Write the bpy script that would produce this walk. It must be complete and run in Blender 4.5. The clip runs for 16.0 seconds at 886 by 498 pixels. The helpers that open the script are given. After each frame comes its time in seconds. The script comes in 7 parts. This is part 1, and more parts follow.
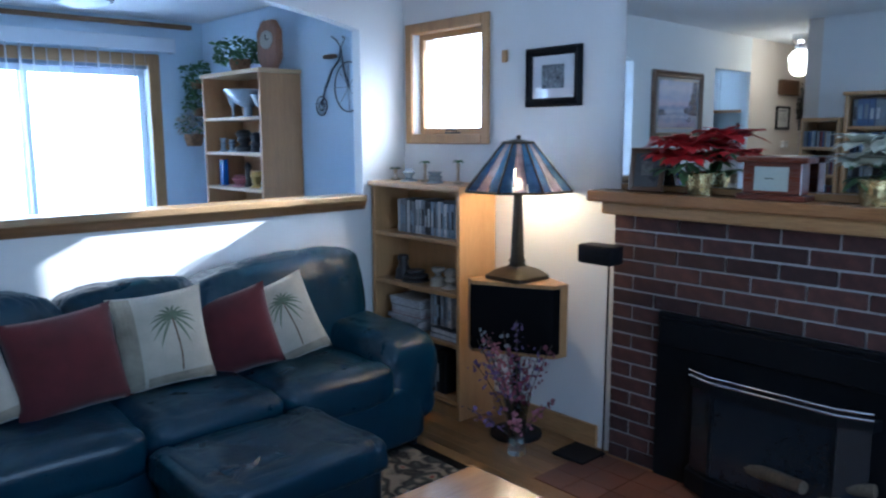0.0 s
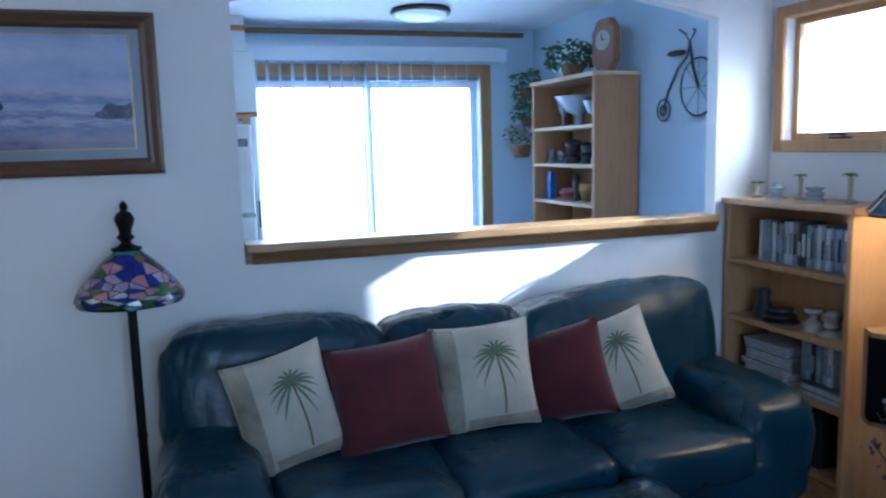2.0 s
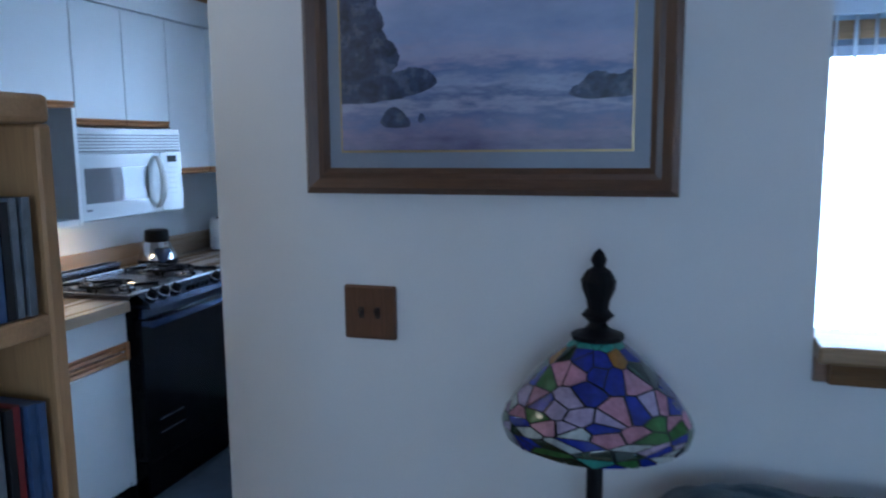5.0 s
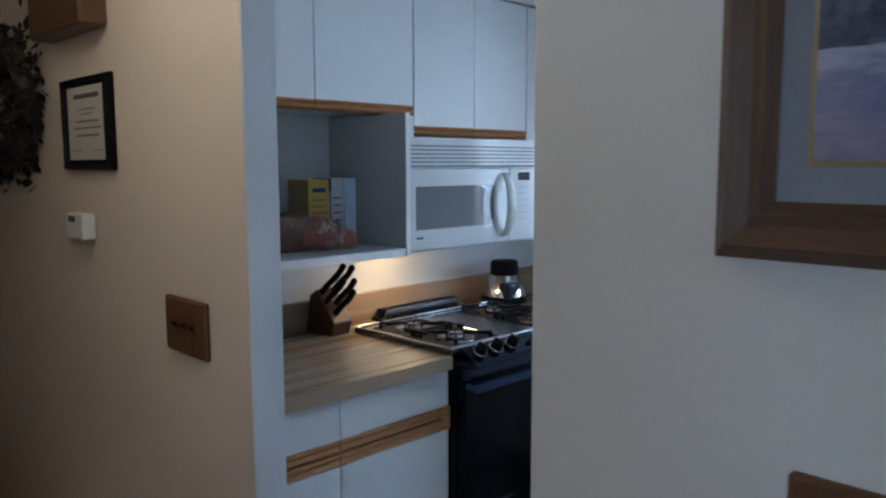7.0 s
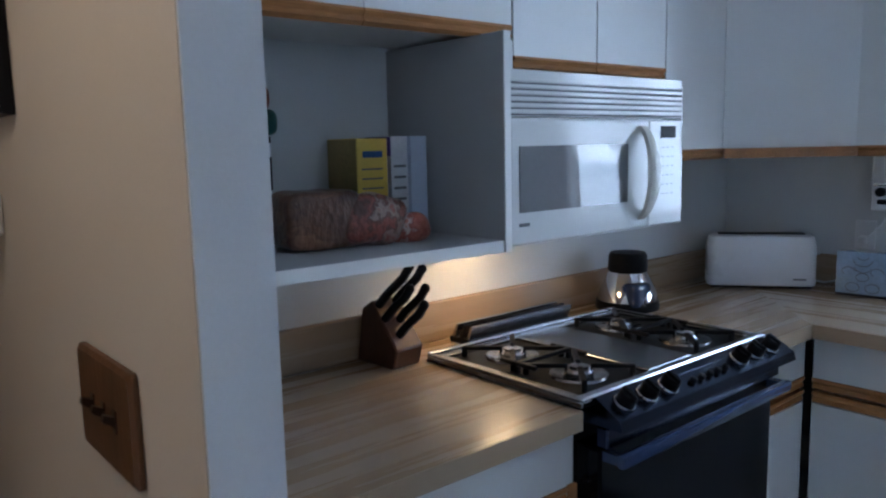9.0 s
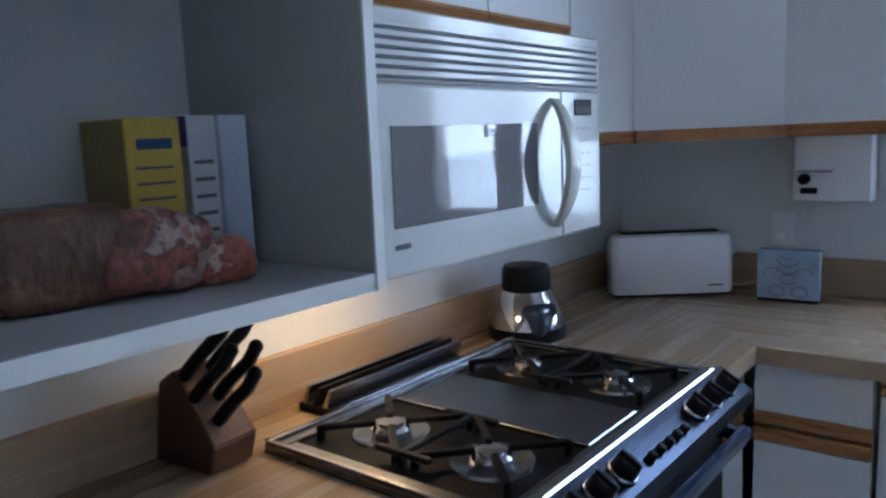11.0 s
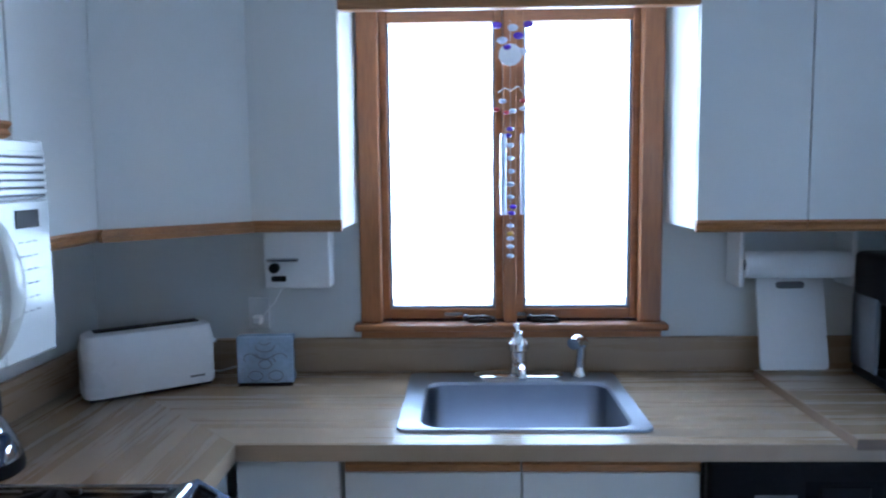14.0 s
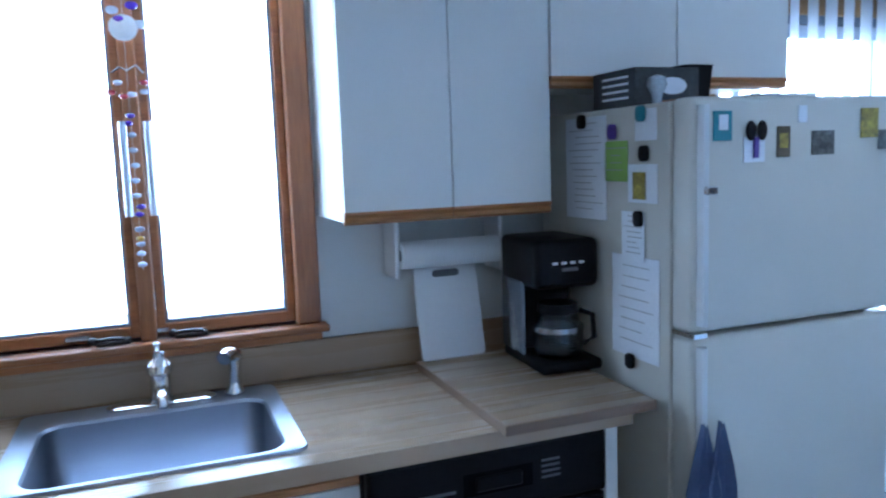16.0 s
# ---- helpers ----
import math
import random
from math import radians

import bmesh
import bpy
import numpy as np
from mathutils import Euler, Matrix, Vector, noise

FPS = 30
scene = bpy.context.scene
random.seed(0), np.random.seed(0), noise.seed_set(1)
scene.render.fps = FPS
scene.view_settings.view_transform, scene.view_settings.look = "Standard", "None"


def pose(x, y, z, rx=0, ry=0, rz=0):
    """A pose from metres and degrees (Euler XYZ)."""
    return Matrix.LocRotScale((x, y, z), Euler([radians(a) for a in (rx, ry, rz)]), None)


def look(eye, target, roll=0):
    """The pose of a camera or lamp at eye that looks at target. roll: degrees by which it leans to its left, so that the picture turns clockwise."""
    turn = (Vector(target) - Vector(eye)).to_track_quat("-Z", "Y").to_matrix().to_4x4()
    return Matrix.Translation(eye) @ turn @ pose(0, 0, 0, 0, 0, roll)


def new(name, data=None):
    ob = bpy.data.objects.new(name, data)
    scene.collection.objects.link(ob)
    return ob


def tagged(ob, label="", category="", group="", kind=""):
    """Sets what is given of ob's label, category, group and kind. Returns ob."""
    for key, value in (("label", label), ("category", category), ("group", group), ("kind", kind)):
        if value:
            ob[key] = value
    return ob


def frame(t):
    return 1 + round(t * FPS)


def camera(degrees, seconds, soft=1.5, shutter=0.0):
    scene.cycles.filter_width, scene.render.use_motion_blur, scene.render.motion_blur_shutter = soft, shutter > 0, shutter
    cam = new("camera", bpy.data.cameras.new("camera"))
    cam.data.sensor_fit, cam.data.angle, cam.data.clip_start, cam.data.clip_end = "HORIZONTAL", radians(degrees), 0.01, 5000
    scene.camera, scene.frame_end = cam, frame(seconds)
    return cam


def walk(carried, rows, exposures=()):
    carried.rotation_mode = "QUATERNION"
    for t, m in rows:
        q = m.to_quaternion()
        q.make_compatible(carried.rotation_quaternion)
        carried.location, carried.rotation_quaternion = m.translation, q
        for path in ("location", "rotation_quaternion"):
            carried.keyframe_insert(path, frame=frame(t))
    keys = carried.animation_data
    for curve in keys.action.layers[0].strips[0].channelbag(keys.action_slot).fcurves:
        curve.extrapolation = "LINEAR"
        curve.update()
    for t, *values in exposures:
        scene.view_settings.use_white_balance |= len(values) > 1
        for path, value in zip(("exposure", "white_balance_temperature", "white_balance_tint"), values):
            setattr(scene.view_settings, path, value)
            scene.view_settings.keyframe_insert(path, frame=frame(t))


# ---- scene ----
cam = camera(61.0, 16.0, soft=2.2, shutter=0.3)
PATH = [
    (0, (2.704, -6.126, 1.484), (4.026, -4.656, 1.183), -0.3),
    (0.5, (2.735, -6.009, 1.491), (3.927, -4.43, 1.203), -1.0),
    (1, (2.773, -5.884, 1.492), (3.782, -4.18, 1.212), -1.6),
    (1.5, (2.833, -5.764, 1.498), (3.641, -3.954, 1.227), -1.9),
    (2, (2.881, -5.63, 1.502), (3.498, -3.746, 1.232), -1.6),
    (2.5, (2.897, -5.44, 1.498), (3.373, -3.518, 1.22), -0.6),
    (3, (2.898, -5.217, 1.512), (3.204, -3.263, 1.218), 0.0),
    (3.5, (2.902, -4.992, 1.526), (3.038, -3.02, 1.221), 0.1),
    (4, (2.886, -4.744, 1.54), (2.76, -2.769, 1.253), 0.2),
    (4.5, (2.826, -4.507, 1.554), (2.506, -2.554, 1.271), -0.0),
    (5, (2.769, -4.245, 1.545), (2.194, -2.35, 1.266), -0.5),
    (5.2, (2.749, -4.146, 1.547), (2.069, -2.286, 1.268), -0.5),
    (7.3, (2.218, -3.312, 1.521), (0.765, -1.957, 1.291), -0.6),
    (7.5, (2.15, -3.245, 1.515), (0.679, -1.911, 1.277), -1.0),
    (8, (1.944, -3.097, 1.494), (0.411, -1.836, 1.25), -1.2),
    (8.2, (1.879, -3.051, 1.487), (0.331, -1.81, 1.238), -1.2),
    (10.3, (1.245, -2.628, 1.422), (-0.127, -1.207, 1.111), -2.2),
    (10.5, (1.217, -2.583, 1.421), (-0.127, -1.133, 1.121), -2.4),
    (11, (1.168, -2.476, 1.434), (-0.072, -0.935, 1.139), -2.4),
    (11.5, (1.139, -2.422, 1.463), (0.032, -0.782, 1.17), -1.6),
    (12, (1.128, -2.385, 1.489), (0.209, -0.63, 1.219), -1.6),
    (12.5, (1.137, -2.384, 1.509), (0.442, -0.528, 1.238), -2.2),
    (13, (1.158, -2.39, 1.535), (0.686, -0.463, 1.28), -2.1),
    (13.5, (1.18, -2.398, 1.553), (0.927, -0.425, 1.34), -1.7),
    (14, (1.21, -2.411, 1.553), (1.154, -0.421, 1.355), -0.6),
    (14.5, (1.233, -2.421, 1.555), (1.389, -0.438, 1.346), -1.2),
    (15, (1.266, -2.39, 1.564), (1.646, -0.441, 1.329), -2.1),
    (15.5, (1.327, -2.302, 1.562), (1.875, -0.395, 1.315), -2.5),
    (16, (1.395, -2.217, 1.549), (2.104, -0.362, 1.311), -2.0),
]
walk(cam, [(t, look(eye, target, roll)) for t, eye, target, roll in PATH],
     [(0.0, 1.80, 5100, 10), (2.5, 1.76, 5000, 10), (3.8, 1.6, 4980, 10), (5.2, 1.32, 5050, 10), (7.3, 1.13, 5900, 10), (8.2, 1.12, 5850, 12), (10.3, 1.12, 5950, 14), (11.5, 1.22, 5800, 13), (12.5, 1.28, 5650, 12), (14.5, 1.57, 5450, 12), (16.0, 1.7, 5330, 11)])

# ---- daylight ----
SUN_WAY = Vector((-1.0, 0.30, -0.485)).normalized()
world = bpy.data.worlds.new("sky")
scene.world = world
world.use_nodes = True
wn = world.node_tree
sky = wn.nodes.new("ShaderNodeTexSky")
sky.sky_type = "NISHITA"
sky.sun_disc = False
sky.sun_elevation = math.asin(-SUN_WAY.z)
sky.sun_rotation = math.atan2(-SUN_WAY.x, -SUN_WAY.y)
wn.links.new(sky.outputs[0], wn.nodes["Background"].inputs[0])
wn.nodes["Background"].inputs[1].default_value = 0.15


def lamp(name, kind, m, energy, color, size=0.1, size_y=None):
    data = bpy.data.lights.new(name, kind)
    data.energy, data.color = energy, color
    if kind == "AREA":
        data.shape, data.size, data.size_y = "RECTANGLE", size, size_y or size
    elif kind == "POINT":
        data.shadow_soft_size = size
    ob = new(name, data)
    ob.matrix_world = m
    return ob


sun = bpy.data.lights.new("sun", "SUN")
sun.energy, sun.angle, sun.color = 5.0, radians(0.5), (1.0, 0.95, 0.88)
sun_ob = new("sun", sun)
sun_ob.matrix_world = look((12, -5, 6), Vector((12, -5, 6)) + SUN_WAY)
SKY = (0.58, 0.78, 1.0)
# sky light in the openings: glass door, kitchen window, window behind the living room
lamp("door_skylight", "AREA", look((4.17, 0.16, 1.05), (4.17, -1, 0.95)), 32, SKY, 1.7, 1.95)
lamp("kitchen_skylight", "AREA", look((1.357, 0.16, 1.58), (1.357, -1, 1.5)), 10, SKY, 0.83, 0.92)
lamp("rear_skylight", "AREA", look((3.6, -8.05, 1.5), (3.6, -6, 1.4)), 9, SKY, 1.5, 1.1)
# electric light
WARM = (1.0, 0.66, 0.32)
lamp("table_lamp_bulb", "POINT", pose(5.33, -3.735, 1.30), 3.6, WARM, 0.012)
lamp("hood_bulb", "AREA", look((0.18, -1.48, 1.214), (0.14, -1.48, 0.9)), 0.55, WARM, 0.1, 0.06)
lamp("hall_bulb", "POINT", pose(0.9, -3.07, 2.10), 1.1, (1.0, 0.78, 0.5), 0.09)
# ---- materials ----
class Nodes:
    def __init__(self, name):
        self.mat = bpy.data.materials.new(name)
        self.mat.use_nodes = True
        self.t = self.mat.node_tree
        self.b = self.t.nodes["Principled BSDF"]

    def n(self, kind, **values):
        node = self.t.nodes.new("ShaderNode" + kind)
        for key, value in values.items():
            node.inputs[key.replace("_", " ")].default_value = value
        return node

    def link(self, a, b):
        self.t.links.new(a, b)

    def coords(self, scale=(1, 1, 1), world=False):
        m = self.n("Mapping", Scale=scale)
        self.link(self.n("NewGeometry").outputs["Position"] if world else self.n("TexCoord").outputs["Object"], m.inputs[0])
        return m.outputs[0]

    def noise(self, vec, scale, detail=4.0, rough=0.55):
        node = self.n("TexNoise", Scale=scale, Detail=detail, Roughness=rough)
        self.link(vec, node.inputs["Vector"])
        return node.outputs["Fac"]

    def ramp(self, fac, stops):
        node = self.n("ValToRGB")
        els = node.color_ramp.elements
        while len(els) < len(stops):
            els.new(0.5)
        for el, (p, c) in zip(els, stops):
            el.position, el.color = p, (*c, 1)
        self.link(fac, node.inputs[0])
        return node.outputs[0]

    def mix(self, fac, a, b, mode="MIX"):
        node = self.t.nodes.new("ShaderNodeMix")
        node.data_type, node.blend_type = "RGBA", mode
        for sock, v in ((node.inputs[0], fac), (node.inputs[6], a), (node.inputs[7], b)):
            if isinstance(v, (int, float)):
                sock.default_value = v
            elif isinstance(v, tuple):
                sock.default_value = (*v, 1)
            else:
                self.link(v, sock)
        return node.outputs[2]

    def bump(self, height, strength, distance=0.002):
        node = self.n("Bump", Strength=strength, Distance=distance)
        self.link(height, node.inputs["Height"])
        self.link(node.outputs[0], self.b.inputs["Normal"])

    def set(self, **values):
        for key, value in values.items():
            self.b.inputs[key.replace("_", " ")].default_value = value
        return self


def shade(c, k):
    return tuple(min(1.0, max(0.0, v * k)) for v in c)


def surf(name, base, rough=0.5, metal=0.0, var=0.08, scale=3.0, fine=90.0, bump=0.15, coat=0.0, world=False, depth=0.001, spec=0.5):
    """A plain surface: broad mottling, fine grain, uneven gloss."""
    s = Nodes(name)
    vec = s.coords(world=world)
    broad, grain = s.noise(vec, scale), s.noise(vec, fine, 3.0)
    c1 = s.ramp(broad, [(0.3, shade(base, 1 - var)), (0.7, shade(base, 1 + var))])
    c2 = s.ramp(grain, [(0.3, (1 - var,) * 3), (0.7, (1.0,) * 3)])
    s.link(s.mix(1.0, c1, c2, "MULTIPLY"), s.b.inputs["Base Color"])
    r = s.ramp(broad, [(0.25, (max(0.02, rough - 0.08),) * 3), (0.75, (min(1, rough + 0.08),) * 3)])
    s.link(r, s.b.inputs["Roughness"])
    s.set(Metallic=metal, Coat_Weight=coat, Specular_IOR_Level=spec)
    if bump:
        s.bump(grain, bump, depth)
    return s.mat


def wood(name, base, along="x", rough=0.4, contrast=0.35, ring=14.0, coat=0.1, random_piece=False, run=0.9):
    """Grain stretched along an axis, with darker pores and slow bands."""
    s = Nodes(name)
    st = {"x": (run, 14, 14), "y": (14, run, 14), "z": (14, 14, run)}[along]
    vec = s.coords(st)
    if random_piece:
        info = s.n("ObjectInfo")
        add = s.n("VectorMath")
        mul = s.n("Math")
        mul.operation = "MULTIPLY"
        mul.inputs[1].default_value = 37.0
        s.link(info.outputs["Random"], mul.inputs[0])
        s.link(vec, add.inputs[0])
        s.link(mul.outputs[0], add.inputs[1])
        vec = add.outputs[0]
    slow, pores = s.noise(vec, 1.3, 5.0, 0.6), s.noise(vec, ring, 6.0, 0.7)
    c = s.ramp(slow, [(0.25, shade(base, 1 - contrast)), (0.5, base), (0.8, shade(base, 1 + contrast * 0.5))])
    p = s.ramp(pores, [(0.35, (1 - contrast,) * 3), (0.6, (1, 1, 1))])
    col = s.mix(0.8, c, p, "MULTIPLY")
    if random_piece:
        k = s.ramp(info.outputs["Random"], [(0, (0.72,) * 3), (1, (1.12,) * 3)])
        col = s.mix(1.0, col, k, "MULTIPLY")
    s.link(col, s.b.inputs["Base Color"])
    s.link(s.ramp(pores, [(0.2, (rough + 0.12,) * 3), (0.8, (rough - 0.05,) * 3)]), s.b.inputs["Roughness"])
    s.set(Coat_Weight=coat, Coat_Roughness=0.15)
    s.bump(pores, 0.12, 0.0008)
    return s.mat


def glass(name, tint=(1, 1, 1), rough=0.0):
    s = Nodes(name)
    return s.set(Base_Color=(*tint, 1), Roughness=rough, Transmission_Weight=1.0, IOR=1.45).mat


def glow(name, color, strength):
    s = Nodes(name)
    return s.set(Base_Color=(*color, 1), Emission_Color=(*color, 1), Emission_Strength=strength, Roughness=0.4).mat


def leather(name, base):
    """Soft hide: pebbled grain, sagging folds and worn, glossier patches."""
    s = Nodes(name)
    vec = s.coords()
    pebble = s.n("TexVoronoi", Scale=220.0)
    s.link(vec, pebble.inputs["Vector"])
    fold = s.noise(s.coords((5, 9, 7)), 1.0, 5.0, 0.6)
    pull_ = s.noise(s.coords((26, 9, 9)), 1.0, 3.0, 0.55)
    s.link(s.ramp(fold, [(0.3, shade(base, 0.85)), (0.55, base), (0.75, shade(base, 1.2))]), s.b.inputs["Base Color"])
    s.link(s.ramp(fold, [(0.3, (0.26,) * 3), (0.7, (0.36,) * 3)]), s.b.inputs["Roughness"])
    coarse = s.n("Bump", Strength=0.4, Distance=0.02)
    s.link(s.mix(0.18, fold, pull_), coarse.inputs["Height"])
    fine = s.n("Bump", Strength=0.25, Distance=0.0012)
    s.link(pebble.outputs["Distance"], fine.inputs["Height"])
    s.link(coarse.outputs[0], fine.inputs["Normal"])
    s.link(fine.outputs[0], s.b.inputs["Normal"])
    s.set(Specular_IOR_Level=0.4)
    return s.mat


def fabric(name, base, weave=450.0, var=0.15):
    s = Nodes(name)
    vec = s.coords()
    w = s.noise(vec, weave, 2.0)
    b = s.noise(vec, 7.0, 4.0)
    c = s.mix(1.0, s.ramp(b, [(0.3, shade(base, 1 - var)), (0.7, shade(base, 1 + var))]), s.ramp(w, [(0.3, (0.75,) * 3), (0.7, (1, 1, 1))]), "MULTIPLY")
    s.link(c, s.b.inputs["Base Color"])
    s.set(Roughness=0.9, Sheen_Weight=0.2)
    s.bump(w, 0.5, 0.0015)
    return s.mat


def steel(name, base=(0.42, 0.43, 0.46), rough=0.24, brushed=(2, 60, 60)):
    s = Nodes(name)
    w = s.noise(s.coords(brushed), 12.0, 4.0)
    s.link(s.ramp(w, [(0.3, shade(base, 0.95)), (0.7, shade(base, 1.04))]), s.b.inputs["Base Color"])
    s.link(s.ramp(w, [(0.3, (rough - 0.02,) * 3), (0.7, (rough + 0.03,) * 3)]), s.b.inputs["Roughness"])
    return s.set(Metallic=1.0).mat


M_WALL = surf("wall_paint", (0.76, 0.78, 0.79), 0.7, var=0.03, scale=1.2, fine=220, bump=0.25, world=True)
M_WARM = surf("hall_paint", (0.70, 0.62, 0.54), 0.7, var=0.03, scale=1.2, fine=220, bump=0.25, world=True)
M_BLUE = surf("blue_wall_paint", (0.57, 0.68, 0.79), 0.7, var=0.03, scale=1.2, fine=220, bump=0.25, world=True)
M_KWALL = surf("kitchen_wallpaper", (0.62, 0.64, 0.64), 0.6, var=0.05, scale=2.0, fine=160, bump=0.2, world=True)
M_CEIL = surf("ceiling_paint", (0.82, 0.83, 0.84), 0.85, var=0.03, scale=1.0, fine=120, bump=0.5, world=True)
M_SNOW = surf("snowy_ground", (0.8, 0.82, 0.85), 0.8, var=0.08, scale=0.4, fine=6, bump=0.5, world=True, depth=0.05)
M_VINYL = surf("kitchen_carpet", (0.07, 0.085, 0.11), 0.9, var=0.3, scale=4, fine=180, bump=0.6, world=True)
M_OAK = wood("honey_oak", (0.42, 0.24, 0.10), "x")
M_OAKY = wood("honey_oak_y", (0.42, 0.24, 0.10), "y")
M_OAKZ = wood("honey_oak_z", (0.42, 0.24, 0.10), "z")
M_TRIM = wood("dark_trim_wood", (0.26, 0.14, 0.06), "x", 0.35)
M_PINE = wood("light_pine", (0.50, 0.29, 0.125), "z", 0.4, 0.22)
M_PINEH = wood("light_pine_flat", (0.50, 0.29, 0.125), "y", 0.4, 0.22)
M_CHERRY = wood("cherry_window_wood", (0.40, 0.15, 0.05), "z", 0.35)
M_CHERRYX = wood("cherry_window_wood_x", (0.40, 0.15, 0.05), "x", 0.35)
M_WALNUT = wood("walnut_frame", (0.11, 0.055, 0.028), "x", 0.35)
M_FLOOR = wood("strip_floor", (0.34, 0.17, 0.06), "y", 0.28, 0.3, random_piece=True, coat=0.3)
M_GLASS = glass("clear_glass")
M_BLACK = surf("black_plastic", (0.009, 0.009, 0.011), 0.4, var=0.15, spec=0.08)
M_WHITEP = surf("white_plastic", (0.74, 0.75, 0.76), 0.35, var=0.03, bump=0.05)
M_STEEL = steel("brushed_steel")
M_BASIN = steel("sink_steel", (0.33, 0.35, 0.40), 0.3, (0.5, 1.5, 1.5))
M_CHROME = steel("chrome", (0.7, 0.71, 0.73), 0.1, (20, 20, 20))
M_IRON = surf("black_iron", (0.008, 0.008, 0.010), 0.5, var=0.2, spec=0.15)
LAM = (0.345, 0.245, 0.158)
M_LAMIN = wood("wood_grain_laminate", LAM, "x", 0.24, 0.07, 1.1, 0.12, run=0.45)
M_LAMINY = wood("wood_grain_laminate_y", LAM, "y", 0.24, 0.07, 1.1, 0.12, run=0.45)
M_LAMEDGE = wood("laminate_edge", shade(LAM, 1.12), "x", 0.3, 0.06, 1.5, 0.1, run=0.4)
M_LAMEDGEY = wood("laminate_edge_y", shade(LAM, 1.12), "y", 0.3, 0.06, 1.5, 0.1, run=0.4)
M_CAB = surf("white_cabinet_laminate", (0.74, 0.73, 0.70), 0.42, var=0.025, scale=1.5, fine=240, bump=0.08)
# cabinet laminate greyed, so the shelf's inside shade is in the colour
M_CABSHADE = surf("shaded_shelf_laminate", (0.35, 0.355, 0.355), 0.45, var=0.03, scale=1.5, fine=240, bump=0.08)
M_PULL = wood("oak_pull", (0.44, 0.19, 0.062), "y", 0.4, 0.4, 18.0)
M_PULLX = wood("oak_pull_x", (0.44, 0.19, 0.062), "x", 0.4, 0.4, 18.0)
M_PINED = wood("bookcase_pine", (0.42, 0.22, 0.095), "z", 0.45, 0.2)
M_PINEL = wood("bookcase_pine_edge", (0.55, 0.37, 0.20), "y", 0.45, 0.15)
M_WALNUTC = wood("clock_walnut", (0.24, 0.10, 0.045), "z", 0.35)
# ---- building blocks ----
def box(bm, x0, y0, z0, x1, y1, z1, bevel=0.0, seg=1):
    m = Matrix.LocRotScale(((x0 + x1) / 2, (y0 + y1) / 2, (z0 + z1) / 2), None, (abs(x1 - x0), abs(y1 - y0), abs(z1 - z0)))
    made = bmesh.ops.create_cube(bm, size=1.0, matrix=m)["verts"]
    if bevel:
        edges = list({e for v in made for e in v.link_edges})
        bmesh.ops.bevel(bm, geom=edges, offset=bevel, segments=seg, profile=0.5, affect="EDGES")
    return made


def tube(bm, r0, r1, h, m=None, seg=20, caps=True):
    """A cone or cylinder from z = 0 to h."""
    m = (m or Matrix()) @ Matrix.Translation((0, 0, h / 2))
    return bmesh.ops.create_cone(bm, cap_ends=caps, segments=seg, radius1=r0, radius2=r1, depth=h, matrix=m)["verts"]


def ball(bm, r, at=(0, 0, 0), scale=(1, 1, 1), u=14, v=9):
    m = Matrix.LocRotScale(at, None, scale)
    return bmesh.ops.create_uvsphere(bm, u_segments=u, v_segments=v, radius=r, matrix=m)["verts"]


def turned(bm, profile, seg=24, m=None, sweep=None):
    """A turned shape from (radius, height) pairs."""
    m = m or Matrix()
    rings = []
    for r, z in profile:
        rings.append([bm.verts.new(m @ Vector((r * math.cos(2 * math.pi * k / seg), r * math.sin(2 * math.pi * k / seg), z))) for k in range(seg)])
    for a, b in zip(rings, rings[1:]):
        for k in range(seg):
            bm.faces.new((a[k], a[(k + 1) % seg], b[(k + 1) % seg], b[k]))
    if profile[0][0] > 1e-4:
        bm.faces.new(rings[0][::-1])
    if profile[-1][0] > 1e-4:
        bm.faces.new(rings[-1])


def wire(bm, points, r, seg=8):
    """A round rod along points."""
    pts = [Vector(p) for p in points]
    rings = []
    for i, p in enumerate(pts):
        way = (pts[min(i + 1, len(pts) - 1)] - pts[max(i - 1, 0)]).normalized()
        a = way.cross(Vector((0, 0, 1)) if abs(way.z) < 0.9 else Vector((1, 0, 0))).normalized()
        b = way.cross(a)
        rings.append([bm.verts.new(p + r * (math.cos(2 * math.pi * k / seg) * a + math.sin(2 * math.pi * k / seg) * b)) for k in range(seg)])
    for a, b in zip(rings, rings[1:]):
        for k in range(seg):
            bm.faces.new((a[k], a[(k + 1) % seg], b[(k + 1) % seg], b[k]))
    bm.faces.new(rings[0][::-1])
    bm.faces.new(rings[-1])


def prism(bm, outline, lo, hi, axis="z"):
    """An outline of (a, b) pairs drawn out along an axis from lo to hi."""
    def at(a, b, c):
        return {"z": (a, b, c), "y": (a, c, b), "x": (c, a, b)}[axis]
    bot = [bm.verts.new(at(a, b, lo)) for a, b in outline]
    top = [bm.verts.new(at(a, b, hi)) for a, b in outline]
    n = len(outline)
    bm.faces.new(bot[::-1])
    bm.faces.new(top)
    for k in range(n):
        bm.faces.new((bot[k], bot[(k + 1) % n], top[(k + 1) % n], top[k]))


